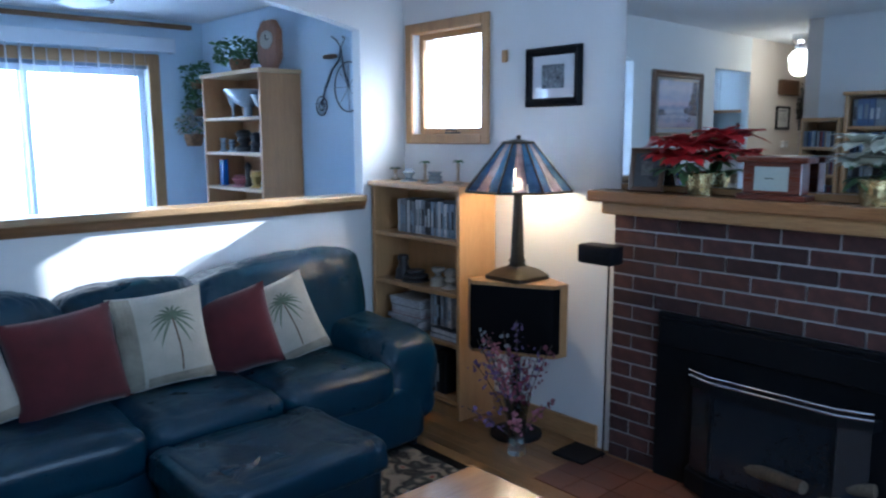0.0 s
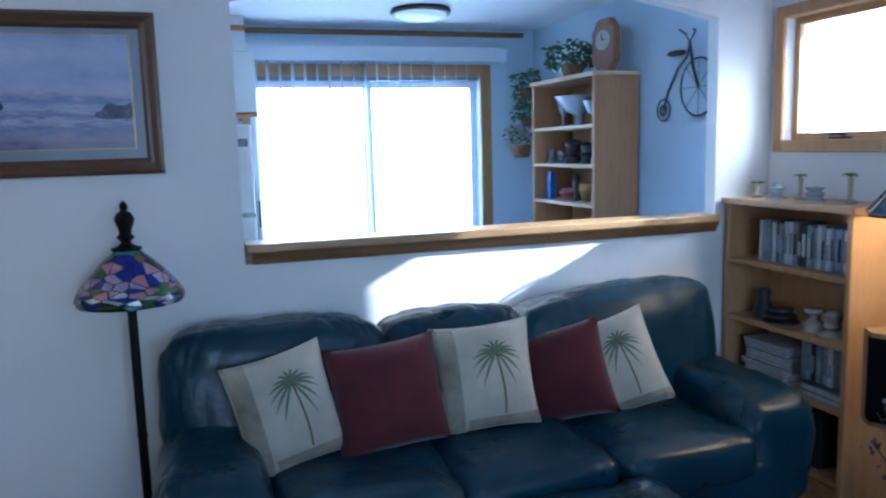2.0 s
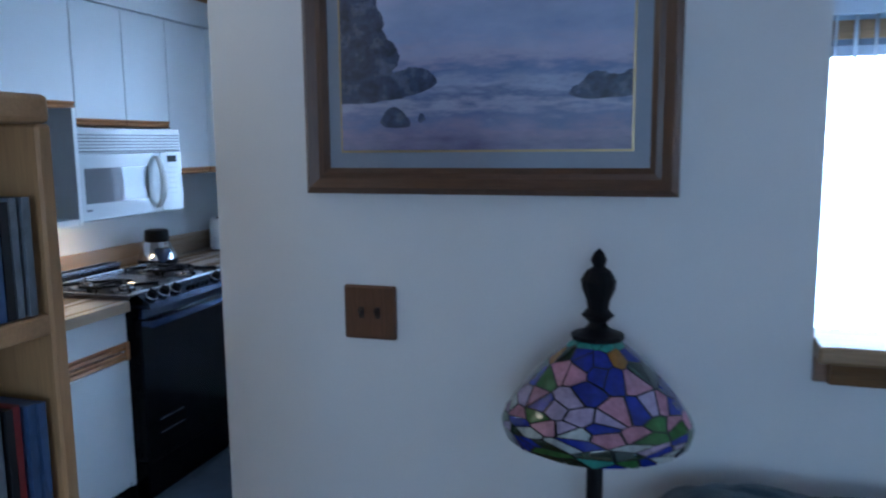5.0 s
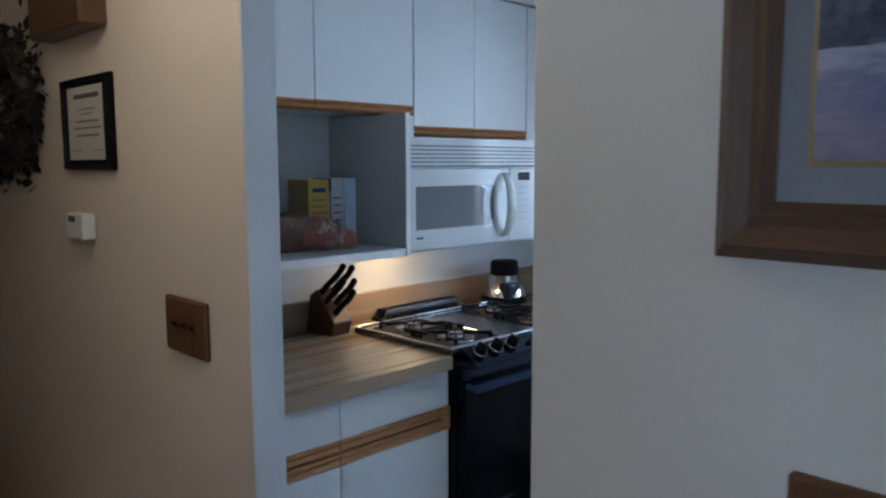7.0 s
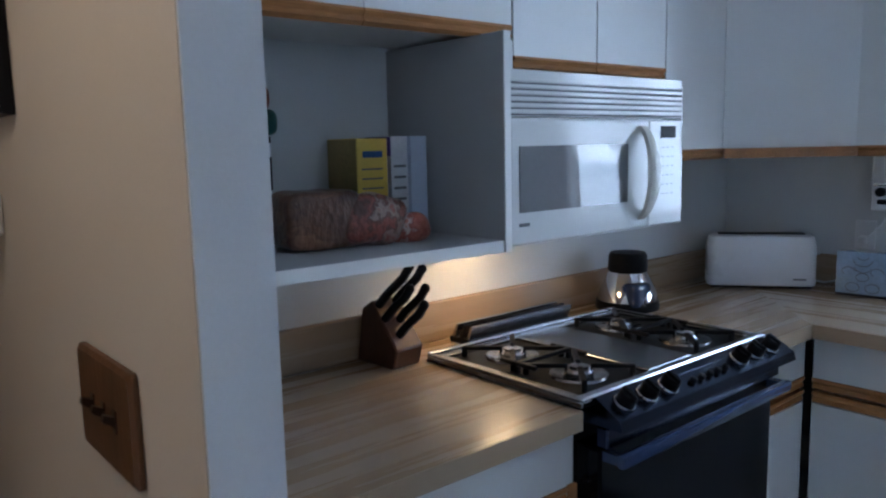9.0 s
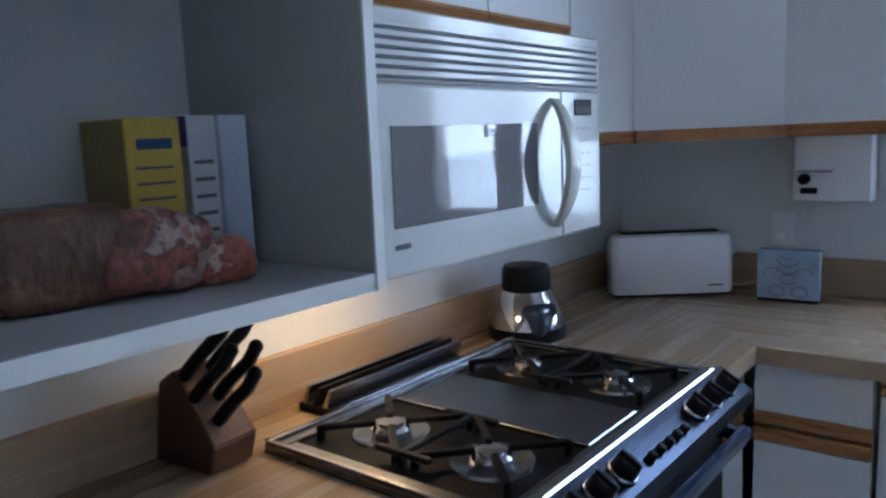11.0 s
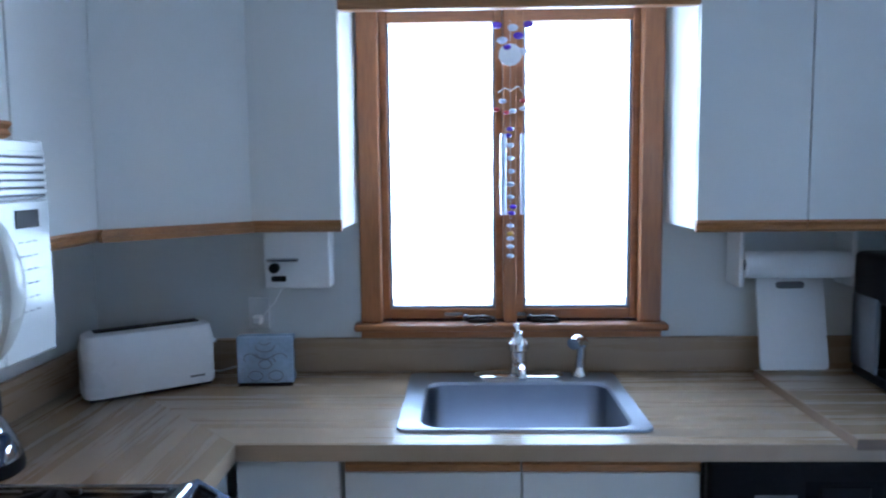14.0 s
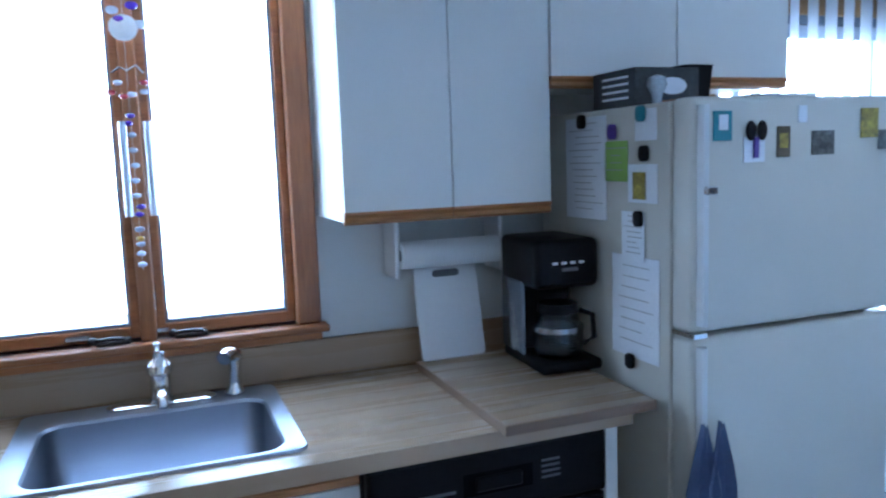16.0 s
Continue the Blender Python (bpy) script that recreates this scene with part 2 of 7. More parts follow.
def part(name, bm, material, parent=None, label="", smooth=False, at=None):
    bmesh.ops.recalc_face_normals(bm, faces=bm.faces)
    data = bpy.data.meshes.new(name)
    bm.to_mesh(data)
    bm.free()
    for m in material if isinstance(material, (list, tuple)) else (material,):
        data.materials.append(m)
    if smooth:
        data.polygons.foreach_set("use_smooth", [True] * len(data.polygons))
        data.set_sharp_from_angle(angle=radians(smooth if smooth is not True else 40))
    ob = new(name, data)
    if parent:
        ob.parent = parent
        if parent.name in PLACED:
            ob.matrix_parent_inverse = PLACED[parent.name]
    if at is not None:
        ob.matrix_local = at
    if label:
        ob["label"] = label
    return ob


def boxes(name, rows, material, parent=None, label="", bevel=0.0, seg=1, smooth=False):
    bm = bmesh.new()
    for r in rows:
        box(bm, *r, bevel=bevel, seg=seg)
    return part(name, bm, material, parent, label, smooth)


PLACED = {}


def site(name, base, label, category, group="", kind=""):
    """A thing whose parts are given in world places; its Empty stands at base."""
    ob = thing(name, pose(*base), label, category, group, kind)
    PLACED[ob.name] = pose(*base).inverted()
    return ob


def thing(name, m, label, category, group="", kind=""):
    ob = new(name)
    ob.empty_display_size = 0.1
    ob.matrix_world = m
    return tagged(ob, label, category, group, kind)


def solid(name, rows, material, label, bevel=0.0):
    return tagged(boxes(name, rows, material, bevel=bevel), label, name.split("_")[0], kind="structure")


# ---- shell ----
H = 2.40
WY0, WY1 = -2.645, -2.57          # wall between living room and kitchen / dining room
WX = 5.535                        # outer wall with the fireplace
X0, X1 = 3.05, 5.225              # arched opening over the half wall
DX0, DX1 = 0.99, 1.708            # kitchen doorway
CAP0, CAP1 = 1.067, 1.15


def hole_wall(name, axis, lo, hi, a0, a1, holes, material, label):
    """A wall along an axis from a0 to a1, full height, with holes (a0, a1, z0, z1)."""
    rows, at = [], a0
    def put(p, q, z0, z1):
        if q - p > 1e-4 and z1 - z0 > 1e-4:
            rows.append((p, lo, z0, q, hi, z1) if axis == "x" else (lo, p, z0, hi, q, z1))
    for h0, h1, z0, z1 in sorted(holes):
        put(at, h0, 0, H)
        put(h0, h1, 0, z0)
        put(h0, h1, z1, H)
        at = h1
    put(at, a1, 0, H)
    return solid(name, rows, material, label)


def arch(t):
    return 2.055 + 0.115 * (1 - abs(t) ** 2.2)


def arch_wall():
    bm = bmesh.new()
    solid("wall_picture", [(DX1, WY0, 0, X0, WY1, H)], M_WALL, "white painted living room wall with a large picture")
    solid("wall_half", [(X0, WY0, 0, X1, WY1, CAP0)], M_WALL, "white painted half wall behind the sofa")
    solid("wall_jamb", [(X1, WY0, 0, WX, WY1, H)], M_WALL, "white painted wall beside the arched opening")
    solid("wall_over_door", [(DX0, WY0, 2.07, DX1, WY1, H)], M_WALL, "white painted wall over the kitchen doorway")
    n = 28
    ring = []
    for k in range(n + 1):
        t = 2 * k / n - 1
        x = X0 + (X1 - X0) * k / n
        ring.append([bm.verts.new((x, y, z)) for y in (WY0, WY1) for z in (arch(t), H)])
    for a, b in zip(ring, ring[1:]):
        for i, j in ((0, 1), (2, 3), (0, 2), (1, 3)):
            bm.faces.new((a[i], a[j], b[j], b[i]))
    tagged(part("wall_arch", bm, M_WALL), "white painted shallow arch over the half wall", "wall", kind="structure")


arch_wall()
solid("wall_dining_face", [(DX1 + 0.35, WY1 + 0.001, 0, X0, WY1 + 0.004, H), (X0, WY1 + 0.001, 0, X1, WY1 + 0.004, CAP0 - 0.01)], M_BLUE, "blue painted dining side of the half wall")
hole_wall("wall_north", "x", 0.0, 0.16, -0.16, WX + 0.16, [(0.93, 1.784, 1.075, 2.09), (3.30, 5.06, 0.05, 2.07)], M_KWALL, "outside wall with kitchen window and glass door")
solid("wall_dining_north", [(3.36 - 0.06, -0.006, 2.07, 5.06, -0.002, H), (5.06, -0.006, 0, WX, -0.002, H)], M_BLUE, "blue painted dining room wall")
hole_wall("wall_east", "y", WX, WX + 0.16, -8.3, 0.16, [(-3.315, -2.735, 1.475, 2.06)], M_WALL, "white painted living room wall with a small window")
solid("wall_dining_east", [(WX - 0.006, WY1, 0, WX - 0.002, 0, H)], M_BLUE, "blue painted dining room wall")
solid("wall_west", [(-0.16, WY1, 0, 0, 0.0, H)], M_KWALL, "pale grey kitchen wall behind the stove")
solid("wall_hall", [(-2.6, WY0, 0, DX0, WY1, H)], M_WARM, "cream painted hallway wall")
solid("wall_hall_end", [(DX0 + 0.0005, WY0 + 0.001, 0, DX0 + 0.004, WY1, 2.07)], M_WALL, "white painted end of the hallway wall")
solid("wall_hall_south", [(-2.6, -3.62, 0, 1.84, -3.50, H)], M_WARM, "cream painted hallway wall")
solid("wall_hall_west", [(-2.72, -3.72, 0, -2.6, WY1, H)], M_WARM, "cream painted end of the hallway")
solid("wall_bookcase", [(1.72, -8.3, 0, 1.84, -3.62, H)], M_WALL, "white painted living room wall behind bookcases")
hole_wall("wall_south", "x", -8.42, -8.3, 1.72, WX + 0.16, [(2.8, 4.4, 0.9, 2.1)], M_WALL, "white painted rear living room wall with a window")
solid("ceiling", [(-2.8, -8.5, H, WX + 0.2, 0.2, H + 0.12)], M_CEIL, "white textured ceiling")
solid("floor", [(-2.8, -8.5, -0.12, WX + 0.2, WY1, -0.004)], M_FLOOR, "honey brown strip wood floor")
solid("floor_kitchen", [(0, WY1, -0.12, WX + 0.2, 0.16, 0.0)], M_VINYL, "dark blue grey kitchen and dining floor")
# unseen overhang, added to lower the top of the sun patch indoors
solid("eave", [(WX + 0.165, -8.6, 2.26, 6.24, 0.3, 2.40)], M_WALL, "unseen overhang added to cut the sun through the small window")
solid("ground", [(-400, -400, -0.5, 400, 400, -0.45)], M_SNOW, "snow covered ground outside")

for name, rows in (("backdrop_north", [(-60, 60, -0.45, 60, 60.2, 16)]), ("backdrop_east", [(60.3, -60, -0.45, 60.5, 59, 16)])):
    solid(name, rows, glow("bright_haze_" + name, (0.86, 0.93, 1.0), 2.2), "bright winter sky behind the windows")
# ---- kitchen: cabinets ----
def pull(name, w, z0, z1, y, material, parent, x=0.0):
    """A finger-pull strip with a coved lower edge, along local x."""
    bm = bmesh.new()
    h = z1 - z0
    prism(bm, [(y, z0), (y - 0.006, z0 - 0.003), (y - 0.020, z0 + 0.15 * h), (y - 0.014, z0 + 0.5 * h), (y - 0.022, z0 + 0.8 * h), (y - 0.020, z1), (y, z1)], x, x + w, "x")
    return part(name, bm, material, parent)


def wall_cabinet(m, w, h, doors, label, d=0.305):
    cab = thing("wall_cabinet", m, label, "cabinet", "white wall cabinets")
    boxes("body", [(0, -d, 0.006, w, 0, h)], M_CAB, cab)
    dw = w / doors
    for k in range(doors):
        door = boxes("door", [(k * dw + 0.0015, -d - 0.019, 0.030, (k + 1) * dw - 0.0015, -d - 0.001, h - 0.004)], M_CAB, cab, bevel=0.0015)
        pull("pull", dw - 0.003, 0.0, 0.031, -d - 0.001, M_PULLX, door, k * dw + 0.0015).location.z = 0
    return cab


Z0, ZT = 1.398, 2.17
wall_cabinet(pose(0, -2.42, 1.703, 0, 0, 90), 0.842, ZT - 1.703, 2, "white flat-door cabinet with oak pulls above an open shelf")
wall_cabinet(pose(0, -1.575, 1.634, 0, 0, 90), 0.63, ZT - 1.634, 2, "white short cabinet with oak pulls over the microwave")
wall_cabinet(pose(0, -0.942, Z0, 0, 0, 90), 0.332, ZT - Z0, 1, "white narrow wall cabinet with oak pull beside the microwave")
wall_cabinet(pose(0.610, 0, Z0), 0.26, ZT - Z0, 1, "white narrow wall cabinet with oak pull beside the window")
wall_cabinet(pose(1.850, 0, Z0 - 0.01), 0.606, ZT - Z0 + 0.01, 2, "white two-door wall cabinet with oak pulls over the coffee maker")
wall_cabinet(pose(2.460, 0, 1.738), 0.862, ZT - 1.738, 2, "white two-door cabinet with oak pulls above the refrigerator")


def corner_cabinet():
    cab = site("corner_cabinet", (0.0, 0.0, Z0), "white diagonal corner wall cabinet with oak pull", "cabinet", "white wall cabinets")
    bm = bmesh.new()
    prism(bm, [(0, 0), (0, -0.608), (0.305, -0.608), (0.608, -0.305), (0.608, 0)], Z0 + 0.006, ZT)
    part("body", bm, M_CAB, cab)
    a, b = Vector((0.318, -0.6085, 0)), Vector((0.6085, -0.318, 0))
    n = Vector((1, -1, 0)).normalized()
    bm = bmesh.new()
    prism(bm, [(p.x, p.y) for p in (a, b, b + 0.012 * n, a + 0.012 * n)], Z0 + 0.03, ZT - 0.004)
    door = part("door", bm, M_CAB, cab)
    bm = bmesh.new()
    for z0, z1, k in ((Z0 - 0.002, Z0 + 0.012, 0.030), (Z0 + 0.012, Z0 + 0.020, 0.024), (Z0 + 0.020, Z0 + 0.030, 0.032)):
        prism(bm, [(p.x, p.y) for p in (a, b, b + k * n, a + k * n)], z0, z1)
    part("pull", bm, M_PULLX, door)


corner_cabinet()
soffit = solid("soffit", [(0, WY1, ZT + 0.002, 0.335, 0, H), (0.335, -0.335, ZT + 0.002, 3.27, 0, H)], M_CAB, "white boxed soffit above the kitchen cabinets")
tagged(boxes("trim_soffit", [(0.335, WY1, 2.30, 0.36, -0.36, 2.335), (0.335, -0.36, 2.30, 3.27, -0.336, 2.335)], M_PULL, bevel=0.008, seg=2), "oak moulding along the soffit", "trim", kind="structure")

val = site("window_valance", (1.37, -0.32, 2.0), "white board valance with oak edge over the window", "valance")
boxes("board", [(0.872, -0.325, 2.03, 1.848, -0.307, ZT)], M_CAB, val)
boxes("edge_strip", [(0.872, -0.338, 1.996, 1.848, -0.303, 2.029)], M_PULLX, val, bevel=0.006, seg=2)

shelf = site("open_shelf", (0.15, -2.08, 1.2), "white open shelf unit holding boxes and bread", "shelf")
# panels and bottom board carry painted shade; their edges keep the cabinet white
boxes("side_panel", [(0, -1.712, 1.219, 0.428, -1.693, 1.700)], M_CABSHADE, shelf, "laminate panel with shade toned into its grey", bevel=0.002)
boxes("panel_edge", [(0.4285, -1.712, 1.219, 0.431, -1.6925, 1.700)], M_CAB, shelf)
boxes("side_panel", [(0, -2.568, 1.219, 0.40, -2.55, 1.700)], M_CABSHADE, shelf, bevel=0.002)
boxes("bottom_board", [(0, -2.55, 1.219, 0.424, -1.7125, 1.245)], M_CABSHADE, shelf, bevel=0.003)
boxes("board_edge", [(0.4245, -2.55, 1.219, 0.4275, -1.7125, 1.245)], M_CAB, shelf)
boxes("top_board", [(0.0, -1.692, 1.625, 0.325, -1.578, 1.700)], M_CAB, shelf)
boxes("filler", [(0.0, -2.568, 1.7025, 0.32, -2.422, ZT)], M_CAB, shelf)


def base_unit(m, w, drawers, label, top=0.873, d=0.595, false_front=False, hollow=False):
    cab = thing("base_cabinet", m, label, "cabinet", "white base cabinets")
    if hollow:
        boxes("body", [(0.001, -d, 0.10, w - 0.001, -0.02, 0.70), (0.001, -d, 0.70, w - 0.001, -d + 0.018, top), (0.001, -d + 0.018, 0.70, 0.019, -0.02, top), (w - 0.019, -d + 0.018, 0.70, w - 0.001, -0.02, top)], M_CAB, cab)
    else:
        boxes("body", [(0.001, -d, 0.10, w - 0.001, -0.02, top)], M_CAB, cab)
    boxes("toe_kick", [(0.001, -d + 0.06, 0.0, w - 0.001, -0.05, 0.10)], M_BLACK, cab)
    dw = w / drawers
    for k in range(drawers):
        x0, x1 = k * dw + 0.002, (k + 1) * dw - 0.002
        if false_front:
            panel = boxes("door", [(x0, -d - 0.019, 0.13, x1, -d - 0.001, 0.817)], M_CAB, cab, bevel=0.0015)
            pull("pull", x1 - x0, 0.817, 0.855, -d - 0.001, M_PULLX, panel, x0)
            continue
        drawer = boxes("drawer", [(x0, -d - 0.019, 0.735, x1, -d - 0.001, top - 0.006)], M_CAB, cab, bevel=0.0015)
        pull("pull", x1 - x0, 0.698, 0.734, -d - 0.001, M_PULLX, drawer, x0)
        door = boxes("door", [(x0, -d - 0.019, 0.13, x1, -d - 0.001, 0.655)], M_CAB, cab, bevel=0.0015)
        pull("pull", x1 - x0, 0.656, 0.692, -d - 0.001, M_PULLX, door, x0)
    return cab


base_unit(pose(0, -2.568, 0, 0, 0, 90), 0.85, 2, "white base cabinet with two drawers and oak pulls")
base_unit(pose(0, -0.938, 0, 0, 0, 90), 0.323, 1, "white narrow base cabinet with oak pulls beside the stove")
base_unit(pose(0.636, 0, 0), 0.262, 1, "white corner base cabinet with drawer and oak pulls")
base_unit(pose(0.908, 0, 0), 0.879, 2, "white sink cabinet with oak pull strip", false_front=True, hollow=True)
boxes_end = site("end_panel", (2.48, -0.3, 0), "white end panel beside the dishwasher", "panel")
boxes("panel_board", [(2.412, -0.655, 0, 2.448, -0.02, 0.873)], M_CAB, boxes_end, bevel=0.002)
filler = site("filler_panel", (0.6, -1.67, 0), "grey laminate filler beside the stove", "panel")
boxes("panel_board", [(0.3, -1.716, 0.1, 0.606, -1.690, 0.873)], M_CAB, filler, bevel=0.002)
boxes("panel_strip", [(0.6065, -1.716, 0.655, 0.618, -1.690, 0.735)], M_PULL, filler, bevel=0.003)


def worktop():
    top = site("worktop", (0.6, -0.6, 0.876), "wood-grain laminate L-shaped worktop with low backsplash", "worktop")
    z0, z1, e, f = 0.876, 0.914, 0.655, -0.676
    for q in ((0, -2.568, e, -1.724), (0, -1.724, 0.148, -0.955)):
        boxes("side_top", [(q[0], q[1], z0, q[2], q[3], z1)], M_LAMINY, top)
    bm = bmesh.new()
    prism(bm, [(0, -0.955), (e, -0.955), (e, f), (0, 0)], z0, z1)
    part("corner_top", bm, M_LAMINY, top)
    bm = bmesh.new()
    prism(bm, [(0.001, 0), (e, f + 0.001), (1.08, f + 0.001), (1.08, 0)], z0, z1)
    part("sink_top", bm, M_LAMIN, top)
    for q in ((1.08, -0.148, 1.65, 0), (1.08, f + 0.001, 1.65, -0.588), (1.65, f + 0.001, 2.475, 0)):
        boxes("sink_top", [(q[0], q[1], z0, q[2], q[3], z1)], M_LAMIN, top)
    boxes("front_edge", [(e, f - 0.004, 0.872, 2.477, f + 0.0005, 0.9135)], M_LAMEDGE, top)
    for y0, y1 in ((-2.568, -1.724), (-0.955, f - 0.004)):
        boxes("front_edge", [(e + 0.0005, y0, 0.872, e + 0.004, y1, 0.9135)], M_LAMEDGEY, top)
    boxes("backsplash", [(0.02, -0.02, 0.9145, 2.475, -0.001, 1.026)], M_LAMIN, top, bevel=0.003)
    boxes("backsplash", [(0.001, -2.568, 0.9145, 0.02, -0.021, 1.026)], M_LAMINY, top, bevel=0.003)


worktop()

# ---- kitchen: window ----
def kitchen_window():
    win = tagged(site("window_1", (1.37, 0.05, 1.03), "cherry-stained double casement window over the sink", "window"), kind="structure")
    x0, x1, z0, z1 = 0.876, 1.838, 1.076, 2.115
    boxes("casing", [(x0, -0.022, z0, 0.944, -0.001, z1)], M_CHERRY, win, bevel=0.004)
    boxes("casing", [(1.769, -0.022, z0, x1, -0.001, z1)], M_CHERRY, win, bevel=0.004)
    boxes("jamb", [(0.931, -0.0005, z0, 0.9425, 0.10, z1 - 0.03)], M_CHERRY, win)
    boxes("jamb", [(1.7705, -0.0005, z0, 1.783, 0.10, z1 - 0.03)], M_CHERRY, win)
    boxes("mullion", [(1.3355, -0.018, z0, 1.3785, 0.10, z1 - 0.03)], M_CHERRY, win, bevel=0.004)
    boxes("window_sill", [(0.856, -0.052, 1.052, 1.857, 0.06, 1.075)], M_CHERRYX, win, bevel=0.007, seg=2)
    boxes("apron", [(0.876, -0.024, 1.0275, x1, -0.0205, 1.051)], M_CHERRYX, win)
    for a, b in ((0.9435, 0.962), (1.752, 1.7695), (1.318, 1.335), (1.379, 1.396)):
        boxes("stop", [(a, 0.0615, 1.0755, b, 0.085, 2.085)], M_CHERRY, win)
    for a, b in ((0.943, 1.335), (1.379, 1.770)):
        k = 0.024
        sash = boxes("sash", [(a, 0.02, 1.080, a + k, 0.06, 2.08), (b - k, 0.02, 1.080, b, 0.06, 2.08), (a + k, 0.02, 1.080, b - k, 0.06, 1.114), (a + k, 0.02, 2.03, b - k, 0.06, 2.08)], M_CHERRYX, win, bevel=0.003)
        g = 0.008
        boxes("gasket", [(a + k, 0.03, 1.114, a + k + g, 0.05, 2.03), (b - k - g, 0.03, 1.114, b - k, 0.05, 2.03), (a + k, 0.03, 1.114, b - k, 0.05, 1.114 + g)], M_GASKET, sash)
        pane = boxes("pane", [(a + k, 0.038, 1.114, b - k, 0.042, 2.03)], M_GLASS, sash)
        pane.visible_shadow = False
        c = b - 0.07 if a < 1.2 else a + 0.09
        bm = bmesh.new()
        box(bm, c - 0.045, -0.03, 1.077, c + 0.045, 0.018, 1.090, 0.004)
        wire(bm, [(c - 0.05, -0.03, 1.094), (c, -0.045, 1.100), (c + 0.03, -0.035, 1.094)], 0.006)
        ball(bm, 0.012, (c - 0.05, -0.03, 1.094))
        part("crank", bm, M_CRANK, win, smooth=True)
        boxes("lock", [(c - 0.12, 0.008, 1.092, c - 0.06, 0.0195, 1.104)], M_STEEL, win)


M_GASKET = surf("blue_grey_gasket", (0.16, 0.19, 0.25), 0.5)
M_CRANK = surf("bronze_crank", (0.05, 0.04, 0.035), 0.35, 0.7)
kitchen_window()

# ---- kitchen: sink and taps ----
def rounded(w, h, r, n=5):
    pts = []
    for cx, cy, a0 in ((w / 2 - r, h / 2 - r, 0), (-w / 2 + r, h / 2 - r, 90), (-w / 2 + r, -h / 2 + r, 180), (w / 2 - r, -h / 2 + r, 270)):
        for k in range(n + 1):
            a = radians(a0 + 90 * k / n)
            pts.append((cx + r * math.cos(a), cy + r * math.sin(a)))
    return pts


def loft(bm, rings, close=True):
    """Skins rings of points; caps the last when close."""
    rings = [[bm.verts.new(p) for p in ring] for ring in rings]
    n = len(rings[0])
    for a, b in zip(rings, rings[1:]):
        for k in range(n):
            bm.faces.new((a[k], a[(k + 1) % n], b[(k + 1) % n], b[k]))
    if close:
        bm.faces.new(rings[-1])
    return rings


def sink():
    s = site("kitchen_sink", (1.375, -0.33, 0.914), "stainless steel drop-in sink with rounded bowl", "sink")
    def ring(x, y, w, h, r, z):
        return [(x + a, y + b, z) for a, b in rounded(w, h, r)]
    bm = bmesh.new()
    cx, cy = 1.358, -0.327
    bx, by = 1.365, -0.369
    loft(bm, [ring(cx, cy, 0.644, 0.545, 0.03, 0.9145), ring(cx, cy, 0.640, 0.541, 0.03, 0.921), ring(cx, cy, 0.612, 0.515, 0.03, 0.919),
              ring(bx, by, 0.545, 0.415, 0.06, 0.919), ring(bx, by, 0.533, 0.403, 0.06, 0.913), ring(bx, by, 0.520, 0.385, 0.06, 0.77), ring(bx, by, 0.485, 0.35, 0.07, 0.732), ring(bx, by, 0.2, 0.1, 0.04, 0.727)])
    part("basin", bm, M_BASIN, s, smooth=35)
    bm = bmesh.new()
    turned(bm, [(0.0, 0.728), (0.035, 0.728), (0.042, 0.732), (0.038, 0.735), (0.0, 0.731)], 20, Matrix.Translation((bx, by, 0)))
    part("drain", bm, M_CHROME, s, smooth=True)
    tap = site("kitchen_faucet", (1.377, -0.10, 0.92), "chrome single-lever kitchen faucet on the sink", "faucet")
    bm = bmesh.new()
    loft(bm, [[(1.378 + a, -0.10 + b, z) for a, b in rounded(w, h, h / 2.02, 6)] for w, h, z in ((0.28, 0.06, 0.920), (0.28, 0.06, 0.927), (0.25, 0.04, 0.933))])
    part("base_plate", bm, M_CHROME, tap, smooth=True)
    bm = bmesh.new()
    turned(bm, [(0.031, 0.93), (0.031, 0.94), (0.027, 0.95), (0.027, 1.0), (0.034, 1.008), (0.033, 1.028), (0.024, 1.037), (0.016, 1.05), (0.015, 1.062), (0.0, 1.066)], 18, Matrix.Translation((1.377, -0.10, 0)))
    part("tap_body", bm, M_CHROME, tap, smooth=True)
    bm = bmesh.new()
    wire(bm, [(1.377, -0.11, 0.965), (1.378, -0.15, 0.975), (1.379, -0.20, 0.975), (1.380, -0.235, 0.966), (1.380, -0.245, 0.95)], 0.012, 12)
    part("spout", bm, M_CHROME, tap, smooth=True)
    bm = bmesh.new()
    wire(bm, [(1.377, -0.10, 1.05), (1.376, -0.09, 1.062), (1.374, -0.08, 1.074)], 0.008, 10)
    ball(bm, 0.011, (1.374, -0.079, 1.075))
    part("lever", bm, M_CHROME, tap, smooth=True)
    sp = site("sink_sprayer", (1.568, -0.10, 0.92), "chrome pull-out sprayer beside the faucet", "sprayer")
    bm = bmesh.new()
    turned(bm, [(0.026, 0.92), (0.026, 0.930), (0.017, 0.942), (0.015, 0.958), (0.0, 0.960)], 16, Matrix.Translation((1.568, -0.10, 0)))
    part("sprayer_base", bm, M_CHROME, sp, smooth=True)
    bm = bmesh.new()
    wire(bm, [(1.568, -0.10, 0.952), (1.572, -0.10, 0.99), (1.572, -0.102, 1.02)], 0.016, 12)
    wire(bm, [(1.576, -0.10, 1.026), (1.566, -0.112, 1.038), (1.550, -0.135, 1.040), (1.540, -0.152, 1.034)], 0.020, 12)
    part("spray_head", bm, M_CHROME, sp, smooth=True)


sink()

